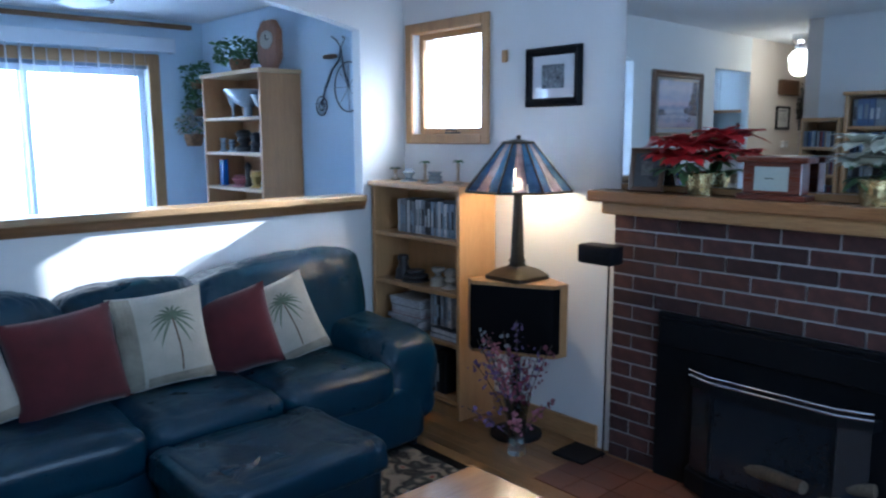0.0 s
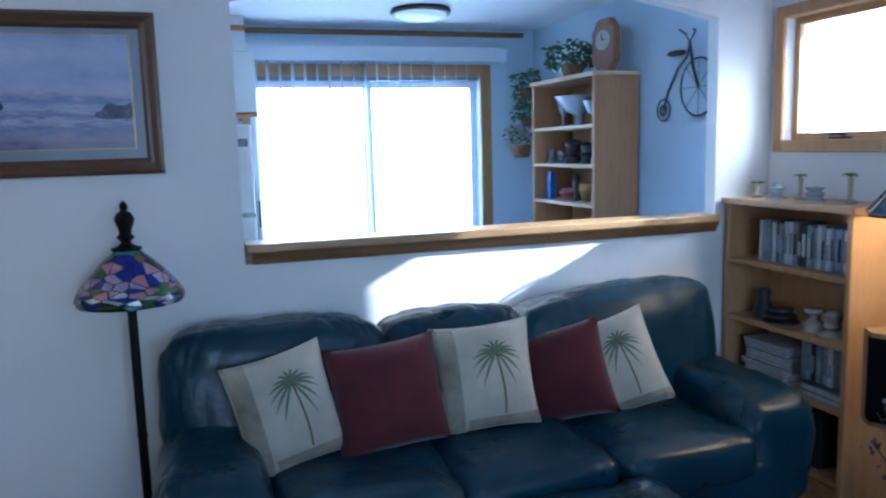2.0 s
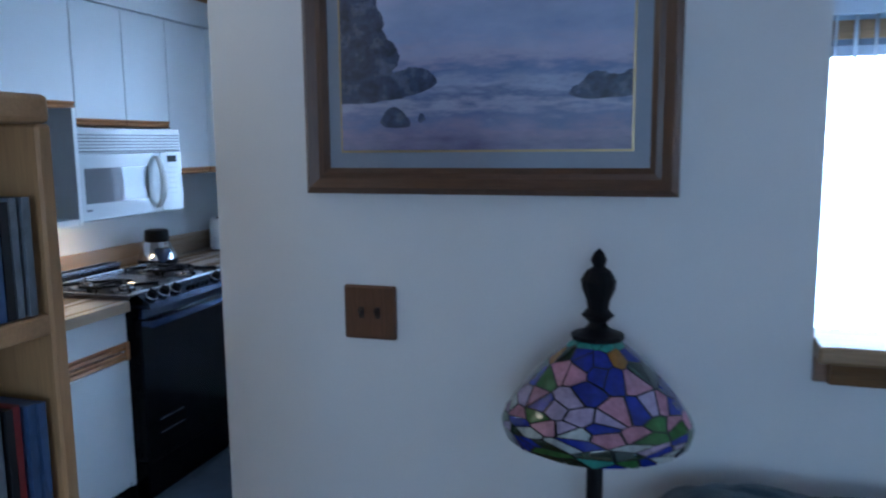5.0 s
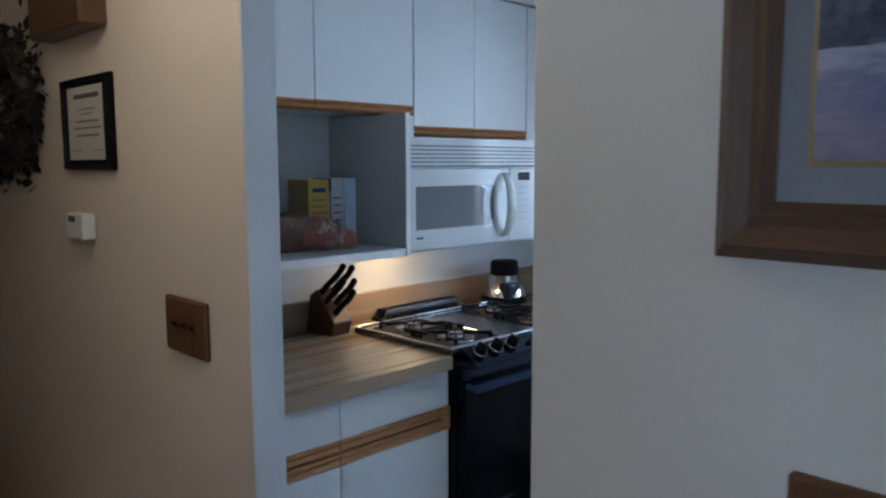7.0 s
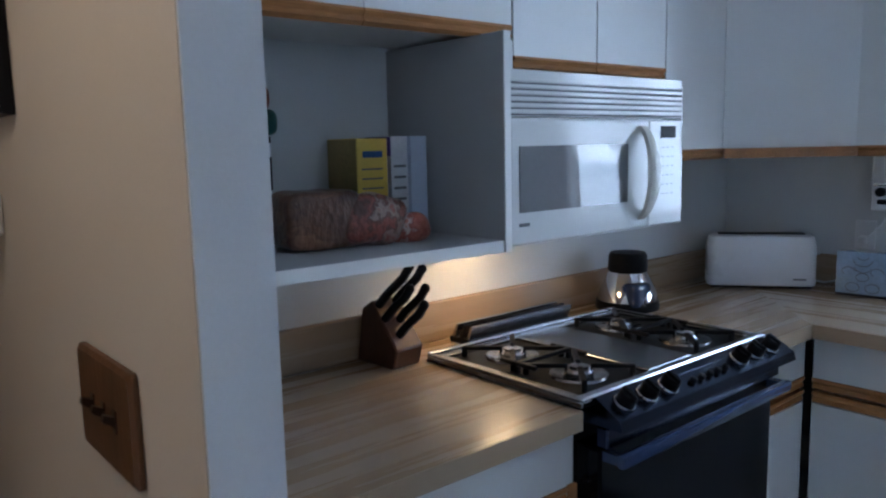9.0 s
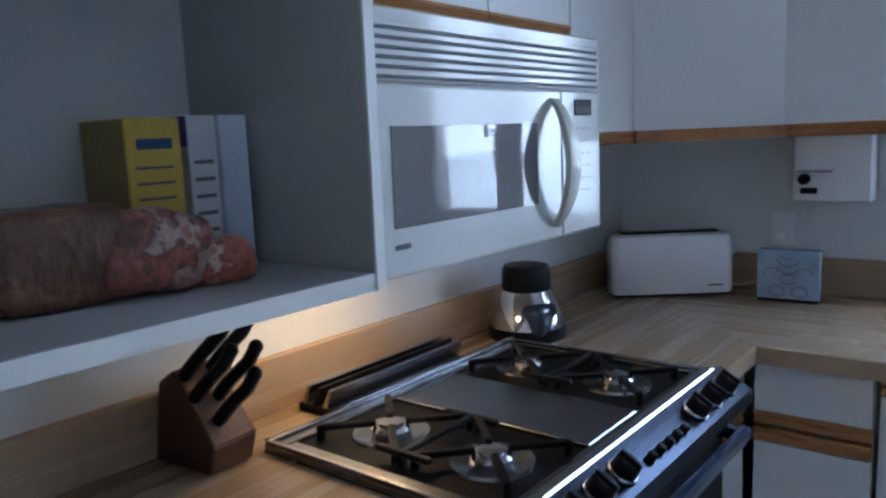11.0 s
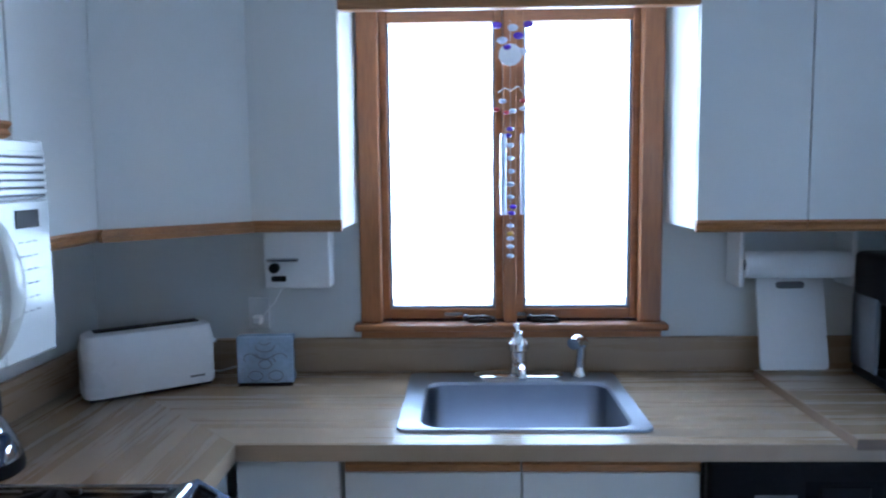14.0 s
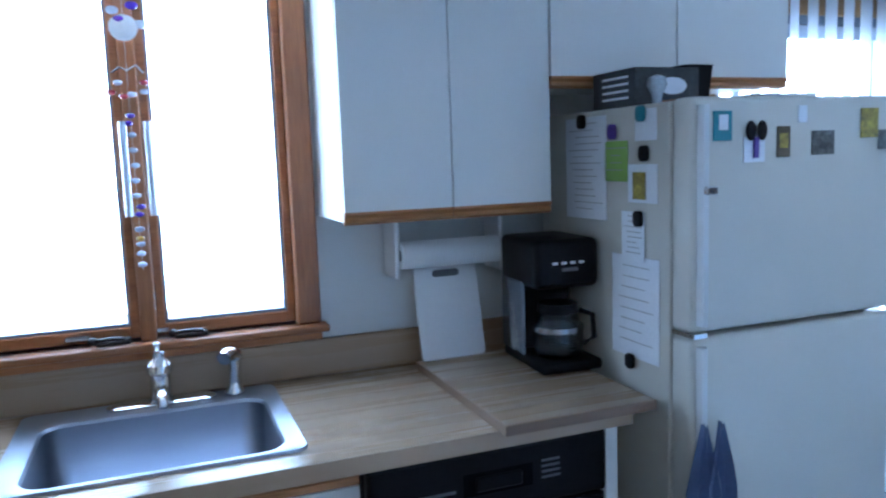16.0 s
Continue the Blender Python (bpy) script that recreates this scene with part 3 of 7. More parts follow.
# ---- kitchen: microwave and stove ----
def microwave():
    X, Y0, Y1, A, B, V = 0.425, -1.6915, -1.004, 1.224, 1.622, 1.514
    mw = site("microwave", (0.2, -1.33, A), "white over-the-range microwave with vent grille above stove", "microwave")
    boxes("case", [(0.001, Y0, A, X - 0.02, Y1, B)], M_MW, mw, bevel=0.004)
    boxes("vent_panel", [(X - 0.0195, Y0, V + 0.003, X - 0.006, Y1, B)], M_MW, mw, bevel=0.003)
    for k in range(6):
        z = 1.598 - 0.0138 * k
        boxes("louvre", [(X - 0.0058, Y0 + 0.004, z - 0.004, X + 0.001, Y1 - 0.006, z + 0.004)], M_MW, mw, bevel=0.001)
        boxes("slot", [(X - 0.0058, Y0 + 0.004, z - 0.0085, X - 0.004, Y1 - 0.006, z - 0.0048)], M_INK, mw)
    door = boxes("door", [(X - 0.0195, Y0 + 0.001, A + 0.004, X, -1.168, V)], M_MW, mw, bevel=0.006, seg=2)
    boxes("window", [(X + 0.0003, -1.662, 1.302, X + 0.0022, -1.262, 1.452)], M_MWGLASS, door, "grey reflective glass")
    # bowed strap handle
    n, rings = 14, []
    for k in range(n + 1):
        q = k / n
        z = 1.252 + 0.245 * q
        out = 0.048 * math.sin(math.pi * q) ** 0.7
        w = 0.012 + 0.012 * math.sin(math.pi * q)
        yc = -1.203 - 0.006 * math.sin(math.pi * q)
        rings.append([(X + out + a, yc + b, z) for a, b in ((-0.004, -w), (0.006, -w * 0.9), (0.012, 0), (0.006, w * 0.9), (-0.004, w), (-0.006, 0))])
    bm = bmesh.new()
    rows_ = loft(bm, rings)
    bm.faces.new(rows_[0][::-1])
    part("handle", bm, M_MWH, door, "cream curved handle", smooth=50)
    ctl = boxes("control_panel", [(X - 0.0195, -1.166, A + 0.004, X - 0.001, Y1, V)], M_MW, mw, bevel=0.004)
    boxes("display", [(X - 0.0005, -1.115, 1.465, X + 0.001, -1.045, 1.497)], M_BLACK, ctl)
    for i in range(6):
        for c in range(3):
            boxes("button", [(X - 0.0005, -1.109 + c * 0.022, 1.438 - i * 0.025, X + 0.0004, -1.097 + c * 0.022, 1.441 - i * 0.025)], M_PRINT, ctl)
    boxes("name_plate", [(X + 0.0005, -1.664, 1.270, X + 0.0015, -1.630, 1.278)], M_INK, door)
    boxes("lamp_cover", [(0.14, -1.54, A - 0.004, 0.26, -1.42, A)], glow("hood_lamp_glow", (1.0, 0.75, 0.4), 1.5), mw)


M_MW = surf("glossy_white_enamel", (0.64, 0.64, 0.62), 0.16, var=0.02, bump=0.0, coat=0.0, spec=0.35)
M_MWGLASS = surf("microwave_window", (0.20, 0.20, 0.20), 0.025, var=0.05, bump=0.0, coat=0.0, spec=0.45)
M_MWGLASS.node_tree.links.remove(M_MWGLASS.node_tree.nodes["Principled BSDF"].inputs["Roughness"].links[0])
M_MWGLASS.node_tree.nodes["Principled BSDF"].inputs["Roughness"].default_value = 0.02
M_MWH = surf("cream_plastic", (0.62, 0.60, 0.54), 0.3, var=0.03)
M_PRINT = surf("faint_key_print", (0.38, 0.38, 0.38), 0.6)
M_INK = surf("grey_print", (0.12, 0.12, 0.13), 0.6)
microwave()


def stove():
    st = site("gas_stove", (0.4, -1.34, 0), "stainless and black slide-in gas stove with four burners", "stove")
    X0_, X1_, Y0, Y1, OY0, OY1 = 0.150, 0.655, -1.722, -0.957, -1.684, -0.942
    boxes("body", [(0.16, OY0, 0.02, 0.60, OY1 - 0.02, 0.875)], M_BLACK, st)
    wells = ((-1.684, -1.430), (-1.245, -0.982))
    rows = [(X0_, Y0, 0.9145, 0.19, Y1, 0.929), (0.615, Y0, 0.9145, X1_, Y1, 0.929)]
    at = Y0
    for a, b in wells + ((Y1, Y1),):
        rows.append((0.1905, at, 0.9145, 0.6145, a, 0.929))
        at = b
    boxes("cooktop", rows, M_COOK, st, "brushed steel top", bevel=0.0025)
    for y in (Y0 + 0.006, Y1 - 0.006):
        boxes("side_rim", [(X0_ + 0.002, y - 0.006, 0.9295, X1_ - 0.002, y + 0.006, 0.934)], M_STEEL, st, bevel=0.002)
    boxes("back_rim", [(X0_, Y0, 0.9295, X0_ + 0.014, Y1, 0.937)], M_STEELB, st, bevel=0.003)
    boxes("front_rim", [(X1_ - 0.022, Y0, 0.9295, X1_ + 0.002, Y1, 0.938)], M_STEELB, st, bevel=0.004)
    vent = boxes("vent", [(0.045, -1.555, 0.9145, 0.147, -1.140, 0.930)], M_IRON, st, bevel=0.003)
    for k in range(3):
        bm = bmesh.new()
        x = 0.056 + 0.029 * k
        prism(bm, [(x, 0.9305), (x + 0.012, 0.9305), (x + 0.026, 0.968), (x + 0.020, 0.970)], -1.553, -1.142, "y")
        part("vent_slat", bm, M_STEEL if k != 1 else M_IRON, vent)
    for yl, yh in wells:
        yc = (yl + yh) / 2
        boxes("burner_tray", [(0.1905, yl + 0.0005, 0.9145, 0.6145, yh - 0.0005, 0.9205)], M_ENAMEL, st)
        for xc in (0.295, 0.510):
            bm = bmesh.new()
            turned(bm, [(0.070, 0.9206), (0.068, 0.926), (0.056, 0.9235), (0.050, 0.9215)], 28, Matrix.Translation((xc, yc, 0)))
            b = part("burner", bm, M_COOK, st, "steel drip ring", smooth=True)
            bm = bmesh.new()
            turned(bm, [(0.034, 0.9216), (0.036, 0.932), (0.031, 0.938), (0.022, 0.939), (0.022, 0.944), (0.0, 0.945)], 20, Matrix.Translation((xc, yc, 0)))
            part("burner_cap", bm, M_STEEL, b, smooth=True)
            for k in range(4):
                a = radians(45 + 90 * k)
                ca, sa = math.cos(a), math.sin(a)
                bm = bmesh.new()
                for p, q, z0, z1 in ((0.026, 0.128, 0.938, 0.949), (0.116, 0.130, 0.921, 0.948)):
                    for v in box(bm, p, -0.0065, z0, q, 0.0065, z1, 0.002):
                        pass
                bmesh.ops.transform(bm, matrix=Matrix.Translation((xc, yc, 0)) @ Matrix.Rotation(a, 4, "Z"), verts=bm.verts)
                part("grate_bar", bm, M_IRON, b)
        bm = bmesh.new()
        box(bm, 0.396, yl + 0.03, 0.938, 0.408, yh - 0.03, 0.949, 0.002)
        for y in (yl + 0.036, yh - 0.036):
            box(bm, 0.345, y - 0.006, 0.938, 0.3955, y + 0.006, 0.949, 0.002)
            box(bm, 0.4085, y - 0.006, 0.938, 0.460, y + 0.006, 0.949, 0.002)
            box(bm, 0.397, y - 0.005, 0.9208, 0.407, y + 0.005, 0.9379)
        part("grate_frame", bm, M_IRON, st, "black cast iron grate")
    bm = bmesh.new()
    prism(bm, [(0.6575, 0.934), (0.722, 0.896), (0.728, 0.874), (0.60, 0.874), (0.60, 0.913)], OY0, OY1 + 0.012, "y")
    panel = part("control_panel", bm, M_PANEL, st)
    way = Vector((0.038, 0, 0.0645)).normalized()
    turn = way.to_track_quat("Z", "Y").to_matrix().to_4x4()
    for y in (-1.628, -1.548, -1.468, -1.160, -1.085, -1.005):
        m = Matrix.Translation((0.690, y, 0.9155)) @ turn
        bm = bmesh.new()
        turned(bm, [(0.026, 0.0), (0.026, 0.003), (0.024, 0.006), (0.0, 0.006)], 22, m)
        knob = part("knob", bm, M_STEEL, panel, smooth=True)
        bm = bmesh.new()
        turned(bm, [(0.022, 0.0072), (0.021, 0.022), (0.016, 0.027), (0.0, 0.027)], 18, m)
        for v in box(bm, -0.0045, -0.020, 0.022, 0.0045, 0.020, 0.033, 0.002):
            pass
        for v in [v for v in bm.verts if v.co.x < 0.1]:
            v.co = m @ v.co
        part("knob_cap", bm, M_BLACK, knob, smooth=True)
    for y in (-1.385, -1.350, -1.315, -1.280, -1.245):
        bm = bmesh.new()
        turned(bm, [(0.009, 0.0), (0.009, 0.010), (0.006, 0.013), (0.0, 0.013)], 12, Matrix.Translation((0.700, y, 0.9095)) @ turn)
        part("clock_button", bm, M_BLACK, panel, smooth=True)
    bm = bmesh.new()
    for v in box(bm, -0.011, -1.40, 0.0, 0.011, -1.225, 0.002):
        v.co = Matrix.Translation((0.676, 0, 0.9238)) @ turn @ Vector((v.co.x, 0, v.co.z)) + Vector((0, v.co.y, 0))
    part("clock_strip", bm, M_STEEL, panel)
    boxes("trim_bar", [(0.660, OY0, 0.826, 0.690, OY1, 0.873)], M_PANEL, st, bevel=0.004)
    door = boxes("oven_door", [(0.60, OY0, 0.20, 0.672, OY1, 0.822)], M_OVEN, st, bevel=0.006, seg=2)
    bm = bmesh.new()
    box(bm, 0.705, OY0 + 0.004, 0.792, 0.730, OY1 - 0.004, 0.822, 0.008, 2)
    for y in (OY0 + 0.02, OY1 - 0.02):
        box(bm, 0.670, y - 0.012, 0.797, 0.7055, y + 0.012, 0.818)
    part("oven_handle", bm, M_HANDLE, door, "dark blue-black bar handle", smooth=True)
    boxes("drawer", [(0.60, OY0, 0.03, 0.668, OY1, 0.195)], M_OVEN, st, bevel=0.006, seg=2)
    for z in (0.36, 0.30):
        boxes("oven_vent", [(0.6722, -1.60, z, 0.675, -1.43, z + 0.008)], M_STEEL, door)


M_STEELB = steel("bright_rim_steel", (0.62, 0.64, 0.68), 0.18, (60, 2, 60))
M_COOK = steel("cooktop_steel", (0.30, 0.30, 0.31), 0.24, (60, 2, 60))
M_ENAMEL = surf("black_enamel", (0.008, 0.008, 0.009), 0.5, spec=0.12)
M_PANEL = steel("dark_panel_steel", (0.045, 0.055, 0.085), 0.22, (60, 2, 60))
M_OVEN = surf("black_oven_glass", (0.004, 0.004, 0.006), 0.16, var=0.1, bump=0, spec=0.12)
M_HANDLE = surf("gloss_dark_handle", (0.03, 0.045, 0.09), 0.2, coat=0.5)
stove()
dw = site("dishwasher", (2.13, -0.3, 0), "black built-in dishwasher under the worktop", "dishwasher")
boxes("body", [(1.790, -0.615, 0.05, 2.41, -0.03, 0.868)], M_BLACK, dw)
door = boxes("door", [(1.790, -0.655, 0.10, 2.41, -0.6155, 0.70)], M_OVEN, dw, bevel=0.006)
ctl = boxes("control_panel", [(1.790, -0.662, 0.705, 2.41, -0.6155, 0.866)], M_BLACK, dw, bevel=0.01, seg=2)
boxes("handle_recess", [(2.02, -0.6640, 0.760, 2.20, -0.6622, 0.815)], M_OVEN, ctl)
boxes("latch", [(2.05, -0.672, 0.770, 2.17, -0.6642, 0.806)], M_BLACK, ctl, bevel=0.003)
boxes("brand_strip", [(1.90, -0.6640, 0.775, 2.0, -0.6622, 0.782)], M_INK, ctl)
for k in range(4):
    boxes("button", [(2.225, -0.6650, 0.770 + 0.014 * k, 2.275, -0.6622, 0.776 + 0.014 * k)], M_INK, ctl, bevel=0.001)
# ---- living room: seating ----
def superq(bm, at, size, e1=0.35, e2=0.35, m=None, u=36, v=20, wrinkle=0.0, seed=0.0, crease=0.0, lean=0.0):
    """A rounded block: half sizes from size, squarer for small e."""
    m = m or Matrix()
    def p(c, e):
        return math.copysign(abs(c) ** e, c)
    rings = []
    for j in range(1, v):
        b = -math.pi / 2 + math.pi * j / v
        ring = []
        for k in range(u):
            a = -math.pi + 2 * math.pi * k / u
            co = Vector((p(math.cos(b), e1) * p(math.cos(a), e2), p(math.cos(b), e1) * p(math.sin(a), e2), p(math.sin(b), e1)))
            q = Vector((co.x * size[0] / 2, co.y * size[1] / 2, co.z * size[2] / 2))
            if wrinkle:
                n = noise.noise(q * 7.0 + Vector((seed, seed * 2, 0))) + 0.5 * noise.noise(q * 19.0 + Vector((0, seed, seed)))
                q += co.normalized() * wrinkle * n
            if crease:
                w = Vector((noise.noise(q * 3.1 + Vector((seed, 0, 5))), noise.noise(q * 3.1 + Vector((9, seed, 0))), noise.noise(q * 3.1 + Vector((0, 4, seed))))) * 0.06
                ridge = 1 - abs(noise.noise(Vector(((q.x + w.x) * 11, (q.y + w.y) * 6, (q.z + w.z) * 6 + seed))))
                fine = 1 - abs(noise.noise(Vector(((q.x + w.y) * 23, (q.y + w.x) * 11, (q.z + w.z) * 11 - seed))))
                edge = 0.35 + 0.65 * min(1.0, abs(2 * q.x / size[0]) ** 2 + max(0.0, co.z) ** 2)
                q -= co.normalized() * crease * edge * (ridge ** 9 + 0.5 * fine ** 9)
            q.z += lean * q.x
            ring.append(bm.verts.new(m @ (q + Vector(at))))
        rings.append(ring)
    for r0, r1 in zip(rings, rings[1:]):
        for k in range(u):
            bm.faces.new((r0[k], r0[(k + 1) % u], r1[(k + 1) % u], r1[k]))
    bm.faces.new(rings[0][::-1])
    bm.faces.new(rings[-1])


M_LEATHER = leather("dark_teal_leather", (0.003, 0.028, 0.053))


def sofa():
    so = site("leather_sofa", (3.86, -3.1, 0), "dark teal leather three-seat sofa against the half wall", "sofa")
    bm = bmesh.new()
    superq(bm, (3.86, -3.12, 0.19), (2.22, 0.82, 0.30), 0.15, 0.15)
    part("base", bm, M_LEATHER, so, smooth=True)
    for k, (x, w) in enumerate(((3.345, 0.59), (3.90, 0.575), (4.46, 0.58))):
        bm = bmesh.new()
        superq(bm, (x, -3.245, 0.365), (w, 0.62, 0.21), 0.45, 0.22, wrinkle=0.012, seed=k * 3.7, u=110, v=44, crease=0.005)
        part("seat_cushion", bm, M_LEATHER, so, smooth=True)
    for k, (x, w, z, h, lean) in enumerate(((3.135, 0.84, 0.62, 0.545, -0.02), (3.80, 0.62, 0.615, 0.515, 0.02), (4.515, 0.96, 0.63, 0.545, 0.075))):
        bm = bmesh.new()
        superq(bm, (x, -2.86, z), (w, 0.34, h), 0.5, 0.36, Matrix.Translation((x, -2.86, z)) @ pose(0, 0, 0, -8) @ Matrix.Translation((-x, 2.86, -z)), wrinkle=0.012, seed=5 + k * 2.3, u=170, v=70, crease=0.007, lean=lean)
        part("back_cushion", bm, M_LEATHER, so, smooth=True)
    for x, w in ((2.875, 0.36), (4.88, 0.36)):
        bm = bmesh.new()
        superq(bm, (x, -3.12, 0.325), (w, 0.80, 0.50), 0.5, 0.36, wrinkle=0.014, seed=x, u=110, v=50, crease=0.006)
        part("arm", bm, M_LEATHER, so, smooth=True)
    for x in (2.85, 4.90):
        for y in (-3.45, -2.8):
            bm = bmesh.new()
            tube(bm, 0.025, 0.03, 0.05, Matrix.Translation((x, y, 0)), 12)
            part("foot", bm, M_BLACK, so)
    ot = site("leather_ottoman", (3.94, -3.82, 0), "dark teal leather ottoman with creased top", "ottoman")
    bm = bmesh.new()
    superq(bm, (3.945, -3.82, 0.335), (0.70, 0.53, 0.15), 0.4, 0.16, wrinkle=0.012, seed=9.1, u=140, v=48, crease=0.014)
    part("cushion", bm, M_LEATHER, ot, smooth=True)
    boxes("base", [(3.62, -4.06, 0.045, 4.27, -3.58, 0.30)], M_LEATHER, ot, bevel=0.03, seg=3, smooth=True)
    for x in (3.67, 4.22):
        for y in (-4.02, -3.62):
            boxes("foot", [(x - 0.025, y - 0.025, 0.01, x + 0.025, y + 0.025, 0.046)], M_BLACK, ot)


sofa()
M_CREAM = fabric("cream_cotton", (0.52, 0.49, 0.41))
M_TANP = fabric("tan_printed_cotton", (0.34, 0.31, 0.24), var=0.4)
M_MAROON = fabric("maroon_chenille", (0.085, 0.009, 0.014), var=0.25)
M_PALM = surf("green_print", (0.15, 0.19, 0.13), 0.9, var=0.3)
M_TRUNK = surf("brown_print", (0.14, 0.10, 0.07), 0.9, var=0.3)


def pillow(at, size, turn, palm, label):
    w, h, th = size
    th = th * 1.0
    p = thing("throw_pillow", pose(*at, *turn), label, "pillow", "throw pillows on the sofa")
    def s(u, v, side):
        f = max(0.0, (1 - abs(u) ** 2.4) * (1 - abs(v) ** 2.4)) ** 0.55
        k = 1 - 0.07 * (1 - v * v) * abs(u) ** 3 - 0.0
        j = 1 - 0.07 * (1 - u * u) * abs(v) ** 3
        wob = 0.006 * noise.noise(Vector((u * 2.3 + at[0] * 5, v * 2.3, side)))
        return Vector((u * w / 2 * k, side * (th / 2 * f + 0.004 + wob * f), v * h / 2 * j))
    bm = bmesh.new()
    n = 18
    for side in (-1, 1):
        g = [[bm.verts.new(s(2 * i / n - 1, 2 * k / n - 1, side)) for k in range(n + 1)] for i in range(n + 1)]
        for i in range(n):
            for k in range(n):
                bm.faces.new((g[i][k], g[i + 1][k], g[i + 1][k + 1], g[i][k + 1]))
    bmesh.ops.remove_doubles(bm, verts=bm.verts, dist=0.0085)
    part("cover", bm, M_CREAM if palm else M_MAROON, p, smooth=70)
    if not palm:
        return p
    def blade(bm, pts, lift=0.004):
        vs = [bm.verts.new(s(a, b, -1) + Vector((0, -lift, 0))) for a, b in pts]
        bm.faces.new(vs)
    bm = bmesh.new()
    for i in range(12):
        a, b = -0.96 + 0.16 * i, -0.96 + 0.16 * (i + 1)
        for j in range(4):
            c, d = -0.96 + 0.1 * j, -0.86 + 0.1 * j
            blade(bm, [(c, a), (d, a), (d, b), (c, b)], 0.003)
        if i > 2:
            for j in range(2):
                blade(bm, [(a, -0.96 + 0.11 * j), (b, -0.96 + 0.11 * j), (b, -0.85 + 0.11 * j), (a, -0.85 + 0.11 * j)], 0.003)
    part("border_print", bm, M_TANP, p)
    bm = bmesh.new()
    c = (0.18, 0.42)
    for ang in (2, 18, 36, 58, 80, 102, 124, 146, 164, 182, 204, 228, 310, 336):
        a = radians(ang)
        L = 0.46 if 20 < ang < 160 else 0.50
        pr = None
        for k in range(7):
            q = k / 6
            x, y = c[0] + L * q * math.cos(a), c[1] + L * q * math.sin(a) - 0.22 * q * q
            ww = 0.027 * math.sin(math.pi * min(1, q * 0.85 + 0.12))
            nx, ny = -math.sin(a) * ww, math.cos(a) * ww
            now = [(x + nx, y + ny), (x - nx, y - ny)]
            if pr:
                blade(bm, [pr[0], pr[1], now[1], now[0]])
            pr = now
    part("palm_leaves_print", bm, M_PALM, p)
    bm = bmesh.new()
    for k in range(8):
        q, r = k / 8, (k + 1) / 8
        x0, x1 = 0.18 + 0.07 * math.sin(q * 2.2), 0.18 + 0.07 * math.sin(r * 2.2)
        blade(bm, [(x0 - 0.02, 0.42 - 1.12 * q), (x0 + 0.02, 0.42 - 1.12 * q), (x1 + 0.02, 0.42 - 1.12 * r), (x1 - 0.02, 0.42 - 1.12 * r)])
    part("palm_trunk_print", bm, M_TRUNK, p)
    return p


CRL = "cream cotton throw pillow with palm tree print, leaning on sofa"
MRL = "plain maroon throw pillow leaning on the sofa back"
pillow((3.125, -3.13, 0.635), (0.35, 0.40, 0.15), (-16, -11, 8), True, CRL)
pillow((3.485, -3.12, 0.635), (0.42, 0.39, 0.16), (-17, -4, 4), False, MRL)
pillow((3.855, -3.11, 0.655), (0.385, 0.40, 0.15), (-15, -3, -5), True, CRL)
pillow((4.20, -3.08, 0.615), (0.36, 0.37, 0.16), (-16, -18, -40), False, MRL)
pillow((4.43, -3.09, 0.628), (0.33, 0.39, 0.14), (-16, -20, -22), True, CRL)

# ---- living room: rug and tables ----
def rug():
    s = Nodes("dark_floral_rug")
    vec = s.coords(world=True)
    warp = s.n("TexNoise", Scale=4.0, Detail=3.0)
    s.link(vec, warp.inputs["Vector"])
    w = s.n("TexVoronoi", Scale=11.0)
    add = s.n("VectorMath")
    s.link(vec, add.inputs[0])
    sc = s.n("VectorMath")
    sc.operation = "SCALE"
    sc.inputs["Scale"].default_value = 0.25
    s.link(warp.outputs["Color"], sc.inputs[0])
    s.link(sc.outputs[0], add.inputs[1])
    s.link(add.outputs[0], w.inputs["Vector"])
    c = s.ramp(w.outputs["Distance"], [(0.16, (0.22, 0.05, 0.04)), (0.28, (0.30, 0.26, 0.20)), (0.42, (0.05, 0.055, 0.05)), (0.6, (0.012, 0.012, 0.015)), (0.78, (0.25, 0.22, 0.17))])
    s.link(c, s.b.inputs["Base Color"])
    s.set(Roughness=0.95)
    s.bump(s.noise(vec, 400), 0.6, 0.002)
    r = site("area_rug", (3.9, -4.2, 0), "dark floral woven area rug on the wood floor", "rug")
    boxes("weave", [(2.9, -5.0, 0.0, 4.87, -3.46, 0.010)], s.mat, r, bevel=0.003)
    boxes("border", [(4.871, -5.05, 0.0, 4.92, -3.41, 0.009), (2.85, -3.459, 0.0, 4.87, -3.41, 0.009)], M_BLACK, r)


rug()
tab = site("coffee_table", (3.75, -4.85, 0), "glossy honey oak coffee table", "table")
boxes("tabletop", [(3.15, -5.20, 0.40, 4.31, -4.478, 0.43)], wood("table_oak", (0.46, 0.24, 0.10), "x", 0.12, 0.25, coat=0.6), tab, bevel=0.006, seg=2)
boxes("apron", [(3.22, -5.13, 0.33, 4.24, -4.55, 0.398)], M_OAK, tab)
for x in (3.22, 4.19):
    for y in (-5.13, -4.60):
        boxes("leg", [(x, y, 0.011, x + 0.05, y + 0.05, 0.33)], M_OAKZ, tab, bevel=0.005)

